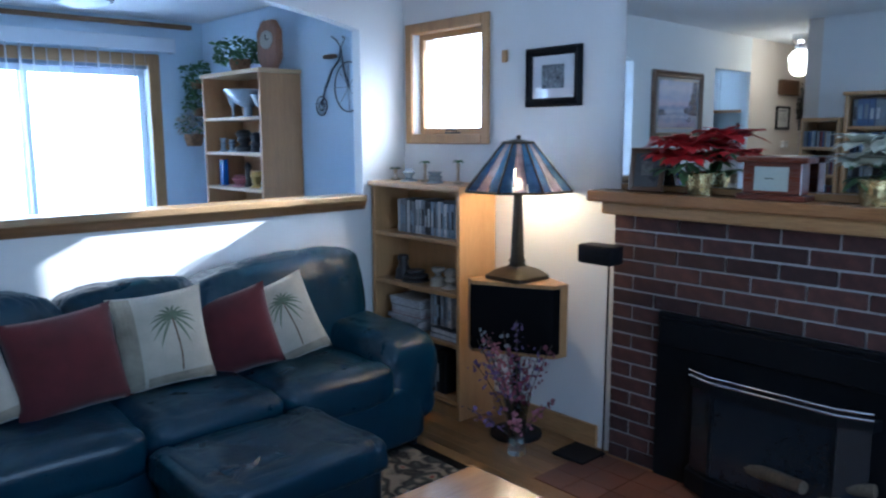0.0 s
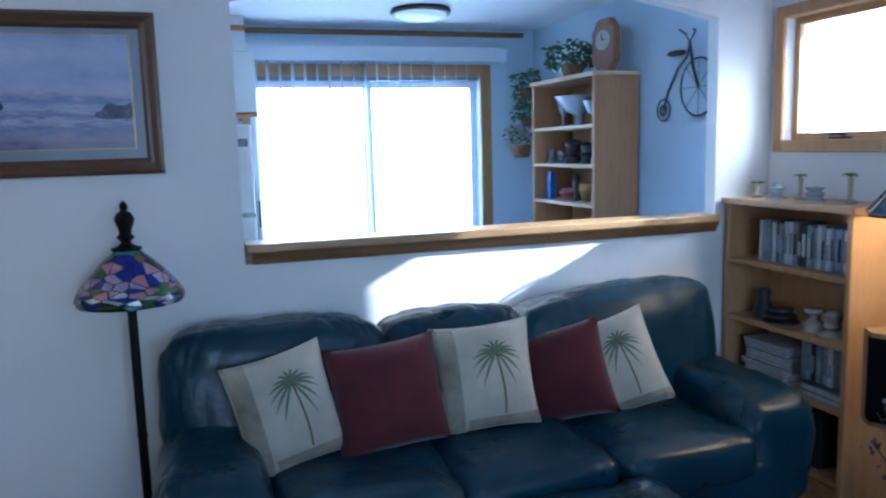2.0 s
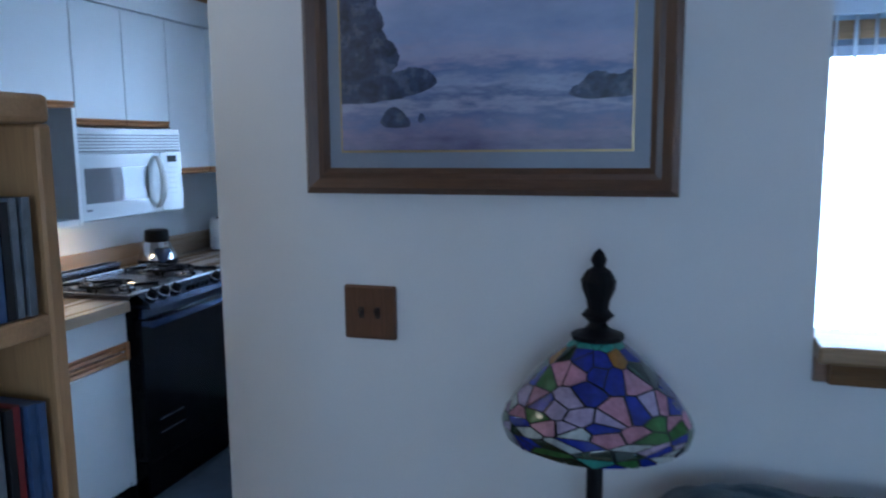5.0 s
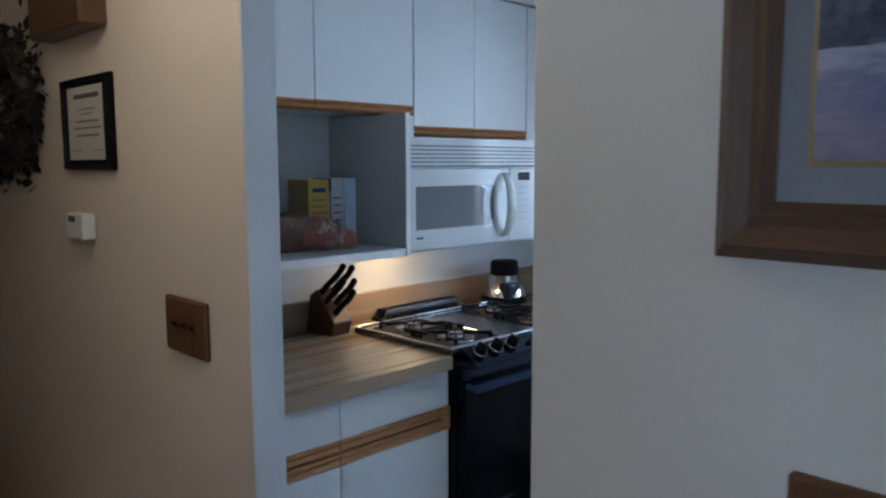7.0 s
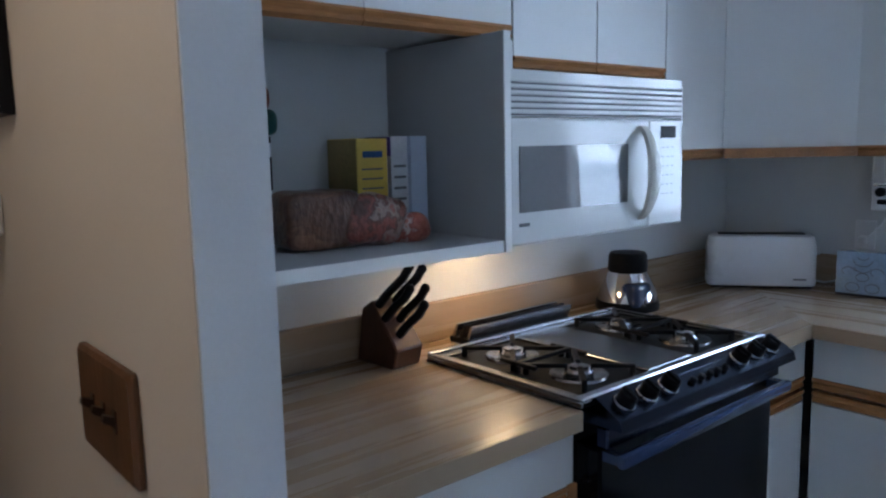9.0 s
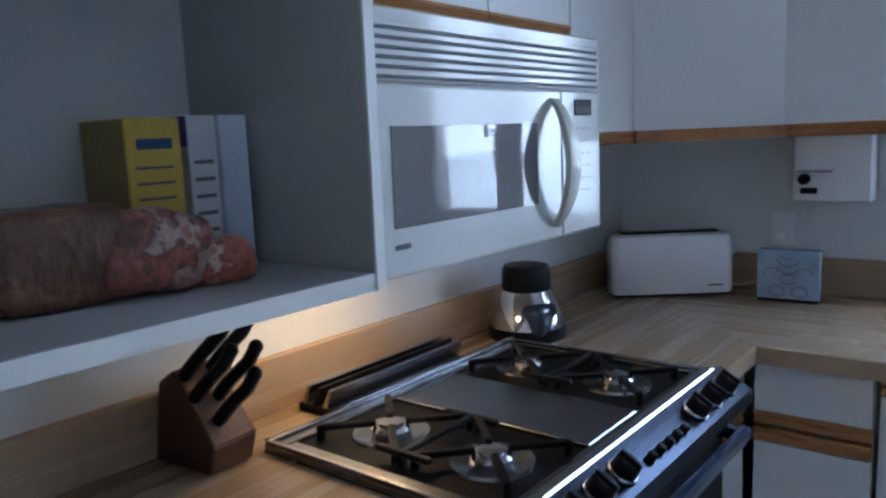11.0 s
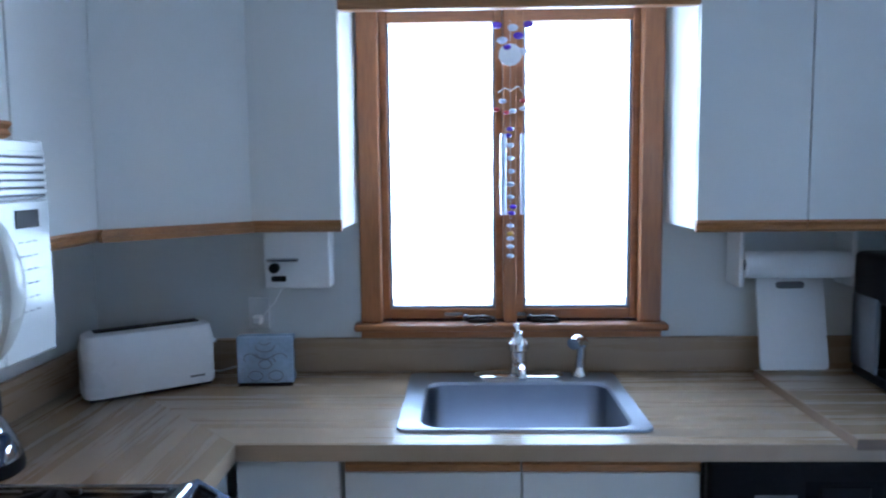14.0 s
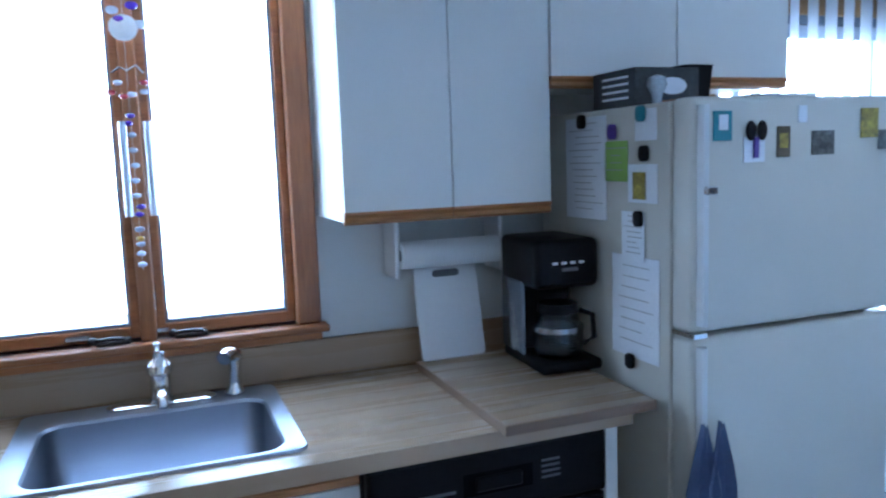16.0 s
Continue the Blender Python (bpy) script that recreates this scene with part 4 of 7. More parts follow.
# ---- living room: half wall cap and trims ----
cap = site("ledge", (4.1, -2.6, CAP0), "honey oak cap board on the half wall", "ledge")
boxes("cap_board", [(X0 + 0.002, WY0 - 0.045, 1.115, X1 + 0.0, WY1 + 0.05, CAP1)], wood("cap_oak", (0.42, 0.27, 0.13), "x", 0.3), cap, bevel=0.006, seg=2)
bm = bmesh.new()
prism(bm, [(WY0 - 0.001, CAP0), (WY0 - 0.012, CAP0), (WY0 - 0.018, CAP0 + 0.015), (WY0 - 0.030, 1.100), (WY0 - 0.036, 1.1145), (WY0 - 0.001, 1.1145)], X0 + 0.028, X1, "x")
part("moulding", bm, M_TRIM, cap)
boxes("cap_core", [(X0 + 0.003, WY0 + 0.001, CAP0 + 0.001, X1 - 0.001, WY1 - 0.001, 1.1145)], M_TRIM, cap)
tagged(boxes("baseboard", [(WX - 0.018, -4.08, 0.0, WX - 0.001, WY0, 0.11)], M_OAKY, bevel=0.004), "honey oak baseboard", "baseboard", kind="structure")

# ---- living room: lamps ----
GLASSES = [surf("stained_" + n, c, 0.12, var=0.3, scale=20, coat=0.5, bump=0.2) for n, c in (
    ("blue", (0.02, 0.03, 0.28)), ("deep_blue", (0.015, 0.02, 0.16)), ("pink", (0.45, 0.22, 0.30)), ("lilac", (0.36, 0.30, 0.45)),
    ("green", (0.05, 0.14, 0.04)), ("teal", (0.07, 0.30, 0.24)), ("white", (0.45, 0.50, 0.50)), ("dark_green", (0.012, 0.035, 0.02)), ("amber", (0.30, 0.14, 0.02)))]


def floor_lamp():
    rnd = random.Random(4)
    lx, ly = 2.645, -2.835
    fl = site("floor_lamp", (lx, ly, 0), "stained-glass floor lamp with black pole and bronze finial", "lamp")
    m = Matrix.Translation((lx, ly, 0))
    bm = bmesh.new()
    turned(bm, [(0.14, 0.0), (0.14, 0.012), (0.10, 0.03), (0.03, 0.045), (0.02, 0.07)], 28, m)
    part("base", bm, M_IRON, fl, smooth=True)
    bm = bmesh.new()
    turned(bm, [(0.016, 0.06), (0.016, 0.5), (0.019, 0.51), (0.016, 0.52), (0.016, 1.16)], 14, m)
    part("pole", bm, M_IRON, fl, smooth=True)
    prof = [(0.039, 1.178), (0.053, 1.167), (0.088, 1.137), (0.122, 1.101), (0.154, 1.063), (0.174, 1.033), (0.180, 1.015), (0.175, 0.995)]
    bm = bmesh.new()
    turned(bm, [(r - 0.003, z) for r, z in prof], 36, m)
    bm.faces.ensure_lookup_table()
    shade_ob = part("shade", bm, M_IRON, fl, "leaded multicolour glass shade", smooth=True)
    # irregular pieces: cells of scattered seeds on the unrolled shade
    wide, tall = 0.42, 0.25
    def on(u, v):
        q = min(max(v / tall, 0.0), 1.0) * 7
        i = min(6, int(q))
        (r0, z0), (r1, z1) = prof[i], prof[i + 1]
        r, z, a = r0 + (r1 - r0) * (q - i) + 0.0012, z0 + (z1 - z0) * (q - i), 2 * math.pi * u / wide
        return (lx + r * math.cos(a), ly + r * math.sin(a), z)
    seeds = []
    for b, n in enumerate((12, 17, 23, 29, 34, 37, 38)):
        seeds += [(wide * (k + 0.5 * (b % 2) + rnd.uniform(-0.36, 0.36)) / n, tall * (b + 0.5 + rnd.uniform(-0.42, 0.42)) / 7, b) for k in range(n)]
    picks = [[5, 5, 6], [0, 0, 0, 0, 8, 0, 7], [0, 0, 7, 0, 2, 0, 4], [2, 0, 3, 2, 0, 0, 3], [2, 3, 0, 0, 2, 6, 4], [6, 0, 4, 7, 0, 6, 3], [7, 1, 0, 5, 4, 6, 0]]
    around = [(u + d, v) for u, v, _ in seeds for d in (-wide, 0, wide)]
    for u, v, b in seeds:
        cell = [(u - 0.05, 0.0), (u + 0.05, 0.0), (u + 0.05, tall), (u - 0.05, tall)]
        for pu, pv in around:
            du, dv = pu - u, pv - v
            far = math.hypot(du, dv)
            if far < 1e-6 or far > 0.12:
                continue
            lim = far / 2 - 0.0011
            cut, n = [], len(cell)
            for k in range(n):
                p, q = cell[k], cell[(k + 1) % n]
                dp, dq = ((p[0] - u) * du + (p[1] - v) * dv) / far - lim, ((q[0] - u) * du + (q[1] - v) * dv) / far - lim
                if dp <= 0:
                    cut.append(p)
                if dp * dq < 0:
                    t = dp / (dp - dq)
                    cut.append((p[0] + t * (q[0] - p[0]), p[1] + t * (q[1] - p[1])))
            cell = cut
            if len(cell) < 3:
                break
        if len(cell) < 3:
            continue
        bm = bmesh.new()
        rim = [bm.verts.new(on(*p)) for p in cell]
        mid = bm.verts.new(on(sum(p[0] for p in cell) / len(cell), sum(p[1] for p in cell) / len(cell)))
        for k in range(len(rim)):
            bm.faces.new((rim[k], rim[(k + 1) % len(rim)], mid))
        part("glass_piece", bm, GLASSES[rnd.choice(picks[b])], shade_ob, smooth=True)
    bm = bmesh.new()
    turned(bm, [(0.05, 1.178), (0.05, 1.186), (0.034, 1.19), (0.020, 1.200), (0.016, 1.208), (0.031, 1.222), (0.020, 1.234), (0.022, 1.250), (0.031, 1.272), (0.033, 1.288), (0.023, 1.306), (0.011, 1.314), (0.015, 1.328), (0.008, 1.342), (0.0, 1.349)], 12, m)
    part("finial", bm, M_IRON, fl, smooth=25)


floor_lamp()


def table_lamp():
    cx, cy, z0 = 5.33, -3.735, 0.803
    tl = site("table_lamp", (cx, cy, z0), "lit stained-glass table lamp with bronze base on a loudspeaker", "lamp")
    bronze = surf("dark_bronze", (0.05, 0.042, 0.03), 0.4, 0.7, var=0.25)
    bm = bmesh.new()
    def sq(w, z):
        return [(cx + a, cy + b, z) for a, b in rounded(w, w, w * 0.12, 2)]
    loft(bm, [sq(0.23, z0), sq(0.23, z0 + 0.018), sq(0.16, z0 + 0.045), sq(0.07, z0 + 0.062), sq(0.055, z0 + 0.075), sq(0.062, z0 + 0.085), sq(0.050, z0 + 0.10), sq(0.030, z0 + 0.40), sq(0.034, z0 + 0.41), sq(0.02, z0 + 0.44)])
    part("base", bm, bronze, tl, smooth=30)
    def ring(r, z, n=8):
        return [(cx + r * math.cos(2 * math.pi * (k + 0.5) / n), cy + r * math.sin(2 * math.pi * (k + 0.5) / n), z) for k in range(n)]
    lo, hi = ring(0.262, 1.225), ring(0.075, 1.445)
    shade_ob = None
    bm = bmesh.new()
    for k in range(8):
        wire(bm, [lo[k], hi[k]], 0.005, 6)
        wire(bm, [lo[k], lo[(k + 1) % 8]], 0.006, 6)
        wire(bm, [hi[k], hi[(k + 1) % 8]], 0.006, 6)
    shade_ob = part("shade", bm, bronze, tl)
    tints = ((0.04, 0.10, 0.22), (0.26, 0.22, 0.26), (0.04, 0.10, 0.20), (0.10, 0.12, 0.20))
    mats = []
    for i, c in enumerate(tints):
        s = Nodes("lamp_glass_%d" % i)
        n = s.noise(s.coords(), 14, 4)
        s.link(s.ramp(n, [(0.3, shade(c, 0.6)), (0.7, shade(c, 1.6))]), s.b.inputs["Base Color"])
        s.set(Roughness=0.15, Transmission_Weight=0.3, IOR=1.3)
        mats.append(s.mat)
    for k in range(8):
        a, b, c, d = (Vector(p) for p in (lo[k], lo[(k + 1) % 8], hi[(k + 1) % 8], hi[k]))
        for i in range(3):
            u0, u1 = i / 3 + 0.012, (i + 1) / 3 - 0.012
            bm = bmesh.new()
            q = [a.lerp(b, u0), a.lerp(b, u1), d.lerp(c, u1), d.lerp(c, u0)]
            bm.faces.new([bm.verts.new(p) for p in q])
            bmesh.ops.solidify(bm, geom=bm.faces[:], thickness=0.003)
            part("glass_panel", bm, mats[(i * 2 + (i == 1)) % 4 if i != 1 else 1], shade_ob)
    bm = bmesh.new()
    turned(bm, [(0.078, 1.443), (0.078, 1.449), (0.03, 1.458), (0.008, 1.462), (0.012, 1.474), (0.0, 1.482)], 16, Matrix.Translation((cx, cy, 0)))
    part("finial", bm, bronze, tl, smooth=True)
    bm = bmesh.new()
    ball(bm, 0.028, (cx, cy, 1.30))
    bulb = part("bulb", bm, glow("bulb_glow", (1.0, 0.72, 0.38), 6), tl, smooth=True)
    bulb.visible_shadow = False


table_lamp()


def loudspeaker():
    ls = site("loudspeaker", (5.30, -3.73, 0.45), "black-grilled wooden loudspeaker on a stand", "speaker")
    f = Vector((-0.9, -0.44, 0)).normalized()
    r = Vector((-f.y, f.x, 0))
    c = Vector((5.295, -3.765, 0))
    def at(a, b):
        p = c + r * a + f * b
        return (p.x, p.y)
    bm = bmesh.new()
    prism(bm, [at(-0.245, 0.0), at(-0.20, 0.07), at(0.20, 0.07), at(0.245, 0.0), at(0.12, -0.135), at(-0.12, -0.135)], 0.455, 0.800)
    part("cabinet", bm, M_OAKZ, ls)
    bm = bmesh.new()
    prism(bm, [at(-0.238, 0.006), at(-0.196, 0.082), at(0.196, 0.082), at(0.238, 0.006), at(0.20, 0.0705), at(-0.20, 0.0705)], 0.475, 0.783)
    part("grille", bm, surf("black_speaker_cloth", (0.006, 0.006, 0.007), 0.95, fine=600, bump=0.4, spec=0.03), ls, "black cloth grille")
    st = site("speaker_stand", (5.36, -3.73, 0), "black steel speaker stand with round base", "stand")
    bm = bmesh.new()
    turned(bm, [(0.13, 0.0), (0.13, 0.012), (0.12, 0.018), (0.0, 0.019)], 28, Matrix.Translation((5.37, -3.70, 0)))
    part("base_plate", bm, M_IRON, st, smooth=True)
    bm = bmesh.new()
    tube(bm, 0.02, 0.02, 0.42, Matrix.Translation((5.37, -3.70, 0.015)), 14)
    part("pole", bm, M_IRON, st, smooth=True)
    boxes("top_plate", [(5.29, -3.80, 0.435, 5.45, -3.62, 0.454)], M_IRON, st)
    s2 = site("satellite_speaker", (5.42, -4.16, 0), "small black satellite speaker on a thin floor stand", "speaker")
    bm = bmesh.new()
    superq(bm, (5.395, -4.165, 0.962), (0.10, 0.19, 0.085), 0.2, 0.3)
    part("speaker_body", bm, M_BLACK, s2, smooth=True)
    bm = bmesh.new()
    wire(bm, [(5.44, -4.175, 0.0), (5.44, -4.18, 0.9), (5.41, -4.17, 0.95)], 0.004)
    part("pole", bm, M_IRON, s2, smooth=True)
    boxes("base_plate", [(5.31, -4.16, 0.0, 5.49, -3.98, 0.014)], M_IRON, s2, bevel=0.004)


loudspeaker()


def vase_of_flowers():
    rnd = random.Random(11)
    vx, vy = 5.20, -3.86
    v = site("flower_vase", (vx, vy, 0), "clear glass vase of pink and purple blossom branches", "vase")
    m = Matrix.Translation((vx, vy, 0))
    bm = bmesh.new()
    turned(bm, [(0.042, 0.0), (0.045, 0.02), (0.036, 0.06), (0.048, 0.20), (0.066, 0.275), (0.063, 0.275), (0.045, 0.20), (0.033, 0.06), (0.0, 0.03)], 20, m)
    part("vase_glass", bm, M_VASE, v, smooth=True)
    mats = [M_PINK, M_PURPLE, M_ROSE, M_GREYLEAF]
    for k in range(18):
        a = rnd.uniform(0, 2 * math.pi)
        sp = rnd.uniform(0.06, 0.24)
        h = rnd.uniform(0.42, 0.74) - sp * 0.8
        tip = Vector((vx + sp * math.cos(a), vy + sp * math.sin(a), h))
        mid = Vector((vx + 0.25 * sp * math.cos(a), vy + 0.25 * sp * math.sin(a), h * 0.55))
        pts = [Vector((vx, vy, 0.05)) * (1 - q) ** 2 + mid * 2 * q * (1 - q) + tip * q * q for q in [i / 8 for i in range(9)]]
        bm = bmesh.new()
        wire(bm, pts, 0.0025, 5)
        stem = part("branch", bm, M_TWIG, v)
        bm = bmesh.new()
        for j in range(30):
            q = rnd.uniform(0.45, 1.0)
            p = pts[min(8, int(q * 8))].lerp(pts[min(8, int(q * 8) + 1)], q * 8 % 1) + Vector((rnd.uniform(-1, 1), rnd.uniform(-1, 1), rnd.uniform(-1, 1))) * 0.028
            rr = rnd.uniform(0.006, 0.014)
            rot = Euler((rnd.uniform(0, 6), rnd.uniform(0, 6), 0)).to_matrix()
            mid_v = bm.verts.new(p)
            petals = [bm.verts.new(p + rot @ Vector((rr * math.cos(t * 2 * math.pi / 5), rr * math.sin(t * 2 * math.pi / 5), rr * 0.4))) for t in range(5)]
            for t in range(5):
                bm.faces.new((mid_v, petals[t], petals[(t + 1) % 5]))
        part("blossom", bm, mats[k % 4], stem)


M_VASE = glass("vase_glass", (0.75, 0.82, 0.80), 0.05)
M_PINK = surf("pink_petal", (0.36, 0.13, 0.16), 0.7, var=0.3)
M_PURPLE = surf("purple_petal", (0.14, 0.09, 0.22), 0.7, var=0.3)
M_ROSE = surf("rose_petal", (0.20, 0.05, 0.08), 0.7, var=0.3)
M_GREYLEAF = surf("grey_leaf", (0.22, 0.24, 0.24), 0.7, var=0.3)
M_TWIG = surf("twig", (0.06, 0.045, 0.03), 0.8)
vase_of_flowers()

# ---- shelving ----
def bookcase(m, w, d, h, shelves, label, wood_v, wood_h, t=0.028, back=True, lip=0.0):
    """Local: width along x, front at y = 0 facing -y, back at y = d."""
    bc = thing("bookcase", m, label, "bookcase")
    boxes("side_panel", [(0, 0, 0, t, d, h - 0.03)], wood_v, bc, bevel=0.003)
    boxes("side_panel", [(w - t, 0, 0, w, d, h - 0.03)], wood_v, bc, bevel=0.003)
    boxes("top_board", [(-lip, -lip, h - 0.0295, w + lip, d, h)], wood_h, bc, bevel=0.006, seg=2)
    for z in shelves:
        boxes("shelf_board", [(t + 0.001, 0.001, z - 0.022, w - t - 0.001, d - 0.013, z)], wood_h, bc, bevel=0.002)
    boxes("back_panel", [(t + 0.001, d - 0.012, 0.05, w - t - 0.001, d - 0.002, h - 0.031)], wood_v, bc)
    boxes("plinth", [(t + 0.001, 0.012, 0, w - t - 0.001, 0.03, 0.06)], wood_v, bc)
    return bc


COVERS = [surf("cover_" + n, c, 0.45, var=0.25, scale=30) for n, c in (("white", (0.55, 0.56, 0.58)), ("grey", (0.20, 0.22, 0.25)), ("blue", (0.06, 0.11, 0.24)), ("black", (0.015, 0.015, 0.018)),
    ("red", (0.28, 0.03, 0.03)), ("pale_blue", (0.25, 0.33, 0.42)), ("tan", (0.35, 0.26, 0.16)), ("green", (0.08, 0.15, 0.09)))]


def row_of(name, m, x0, x1, y, z, size, label, category, seed, picks, band=True):
    """Upright covers side by side on a shelf: size (thickness range, depth, height)."""
    rnd = random.Random(seed)
    x = x0
    while True:
        t = rnd.uniform(*size[0])
        if x + t > x1:
            break
        h = size[2] * rnd.uniform(0.93, 1.0)
        o = thing(name, m @ pose(x, y + rnd.uniform(0, 0.012), z), label, category, label)
        boxes("cover", [(0.0005, 0, 0.0005, t - 0.0005, size[1], h)], COVERS[rnd.choice(picks)], o, bevel=0.0015 if t > 0.012 else 0)
        if band:
            boxes("spine_label", [(t * 0.2, -0.0008, h * 0.25, t * 0.8, 0.0, h * rnd.uniform(0.55, 0.85))], COVERS[rnd.choice((0, 1, 3, 5))], o)
        x += t + rnd.choice((0.0005, 0.0005, 0.001, 0.004))


LB = pose(5.27, -2.662, 0, 0, 0, -90)
bookcase(LB, 0.735, 0.262, 1.228, (0.10, 0.405, 0.672, 0.945), "honey pine bookcase with discs and books beside the sofa", M_PINE, M_PINEH, lip=0.015)
row_of("disc_case", LB, 0.16, 0.66, 0.06, 0.946, ((0.015, 0.03), 0.14, 0.19), "upright disc case on the bookcase shelf", "disc case", 3, (0, 1, 5, 3, 0))
rnd = random.Random(21)
for x0, n in ((0.10, 7), (0.45, 2)):
    z = 0.4055
    for k in range(n):
        t = rnd.uniform(0.014, 0.034)
        o = thing("book", LB @ pose(x0 + rnd.uniform(0, 0.03), 0.02 + rnd.uniform(0, 0.02), z, 0, 0, rnd.uniform(-4, 4)), "book lying in a stack on the bookcase shelf", "book", "stacked books")
        boxes("page_block", [(0.003, 0.003, 0.002, 0.257, 0.177, t - 0.002)], COVERS[0], o)
        boxes("cover", [(0, 0, 0, 0.26, 0.18, 0.002), (0, 0, t - 0.002, 0.26, 0.18, t)], COVERS[rnd.choice((0, 1, 3, 4, 0))], o)
        z += t + 0.0005
row_of("book", LB, 0.47, 0.66, 0.03, 0.475, ((0.02, 0.035), 0.17, 0.17), "upright book on the bookcase shelf", "book", 8, (1, 0, 3, 5))
row_of("book", LB, 0.08, 0.6, 0.03, 0.101, ((0.02, 0.045), 0.18, 0.24), "dark upright book on the lowest shelf", "book", 9, (3, 3, 1))


def figurine(m, label, material, h=0.09, w=0.05, seed=0, cat="ornament"):
    rnd = random.Random(seed)
    o = thing("ornament", m, label, cat, "small shelf ornaments")
    bm = bmesh.new()
    prof = [(w * 0.5, 0), (w * 0.5, 0.006)]
    z = 0.008
    for k in range(6):
        z = 0.008 + h * 0.9 * (k + 1) / 6
        prof.append((w * rnd.uniform(0.18, 0.5), z))
    prof.append((0.0, h))
    turned(bm, prof, 14)
    part("figure", bm, material, o, smooth=True)
    return o


M_DARKORN = surf("dark_ornament", (0.03, 0.028, 0.03), 0.35, var=0.3)
M_PALEORN = surf("pale_ceramic", (0.45, 0.43, 0.38), 0.25, var=0.15, coat=0.3)
M_GLASSORN = surf("frosted_glassware", (0.40, 0.46, 0.52), 0.1, var=0.2, coat=0.8)
for k, (x, h, w, mt) in enumerate(((0.16, 0.14, 0.10, M_DARKORN), (0.27, 0.06, 0.16, M_DARKORN), (0.46, 0.10, 0.09, M_PALEORN), (0.56, 0.11, 0.10, M_PALEORN), (0.65, 0.07, 0.06, M_DARKORN))):
    figurine(LB @ pose(x, 0.10, 0.6725), "small " + ("dark" if mt is M_DARKORN else "pale ceramic") + " ornament on the bookcase shelf", mt, h, w, k)


def mini_palm(m, h, label):
    o = thing("palm_figurine", m, label, "figurine", "tropical figurines on the bookcase")
    bm = bmesh.new()
    turned(bm, [(0.026, 0), (0.028, 0.012), (0.010, 0.02), (0.008, h * 0.5), (0.011, h * 0.85), (0.0, h * 0.87)], 10)
    part("trunk", bm, surf("sand_resin", (0.45, 0.38, 0.28), 0.6), o, smooth=True)
    bm = bmesh.new()
    for k in range(7):
        a = 2 * math.pi * k / 7
        c, s = math.cos(a), math.sin(a)
        p = [Vector((0.0, 0, h * 0.86)), Vector((0.018 * c - 0.009 * s, 0.018 * s + 0.009 * c, h)), Vector((0.036 * c, 0.036 * s, h * 0.86)), Vector((0.018 * c + 0.009 * s, 0.018 * s - 0.009 * c, h * 0.96))]
        bm.faces.new([bm.verts.new(q) for q in p])
    bmesh.ops.solidify(bm, geom=bm.faces[:], thickness=0.004)
    part("leaves", bm, surf("resin_green", (0.05, 0.16, 0.06), 0.5), o)


for x, h in ((0.10, 0.075), (0.36, 0.115), (0.62, 0.125)):
    mini_palm(LB @ pose(x, 0.10, 1.2285), h, "small green palm figurine on the bookcase top")
figurine(LB @ pose(0.22, 0.10, 1.2285), "white shell ornament on the bookcase top", M_GLASSORN, 0.07, 0.10, 31)
figurine(LB @ pose(0.45, 0.09, 1.2285), "blue and white boat ornament on the bookcase top", M_GLASSORN, 0.06, 0.09, 33)

CD = pose(2.154, -3.898, 0, 0, 0, 90)
bookcase(CD, 0.29, 0.30, 1.598, (0.12, 0.327, 0.534, 0.741, 0.948, 1.160, 1.372), "honey oak disc shelf packed with music discs", M_PINE, M_PINEH, t=0.020)
for i, z in enumerate((1.373, 1.161, 0.949, 0.742, 0.535)):
    row_of("music_disc", CD, 0.024, 0.266, 0.004, z, ((0.0095, 0.0115), 0.14, 0.126), "music disc case standing on the disc shelf", "disc case", 40 + i, (0, 2, 5, 3, 6, 0, 1, 2, 5, 4), band=False)
TB = pose(2.12, -5.0, 0, 0, 0, 90)
bookcase(TB, 1.085, 0.27, 1.79, (0.10, 0.42, 0.72, 1.02, 1.28, 1.53), "tall honey oak bookcase filled with books", M_PINE, M_PINEH, lip=0.015)
for i, z in enumerate((1.531, 1.281, 1.021, 0.721)):
    row_of("book", TB, 0.04, 1.05, 0.03, z, ((0.025, 0.05), 0.16, 0.21), "upright book in the tall bookcase", "book", 60 + i, (2, 5, 3, 2, 1))
# ---- fireplace ----
FY0, FY1, FX = -5.725, -4.156, 5.505
M_MORTAR = surf("mortar", (0.36, 0.37, 0.38), 0.9, var=0.15, bump=0.6)
M_TILE = surf("red_hearth_tile", (0.16, 0.06, 0.035), 0.45, var=0.2, scale=8)


def brick_mat():
    s = Nodes("dark_red_brick")
    vec = s.coords()
    info = s.n("ObjectInfo")
    n, f = s.noise(vec, 25, 5), s.noise(vec, 160, 4)
    c = s.ramp(info.outputs["Random"], [(0.0, (0.035, 0.014, 0.014)), (0.5, (0.060, 0.021, 0.019)), (1.0, (0.085, 0.034, 0.029))])
    c = s.mix(1.0, c, s.ramp(n, [(0.3, (0.6,) * 3), (0.7, (1.2, 1.15, 1.1))]), "MULTIPLY")
    s.link(c, s.b.inputs["Base Color"])
    s.set(Roughness=0.8)
    s.bump(f, 0.7, 0.003)
    return s.mat


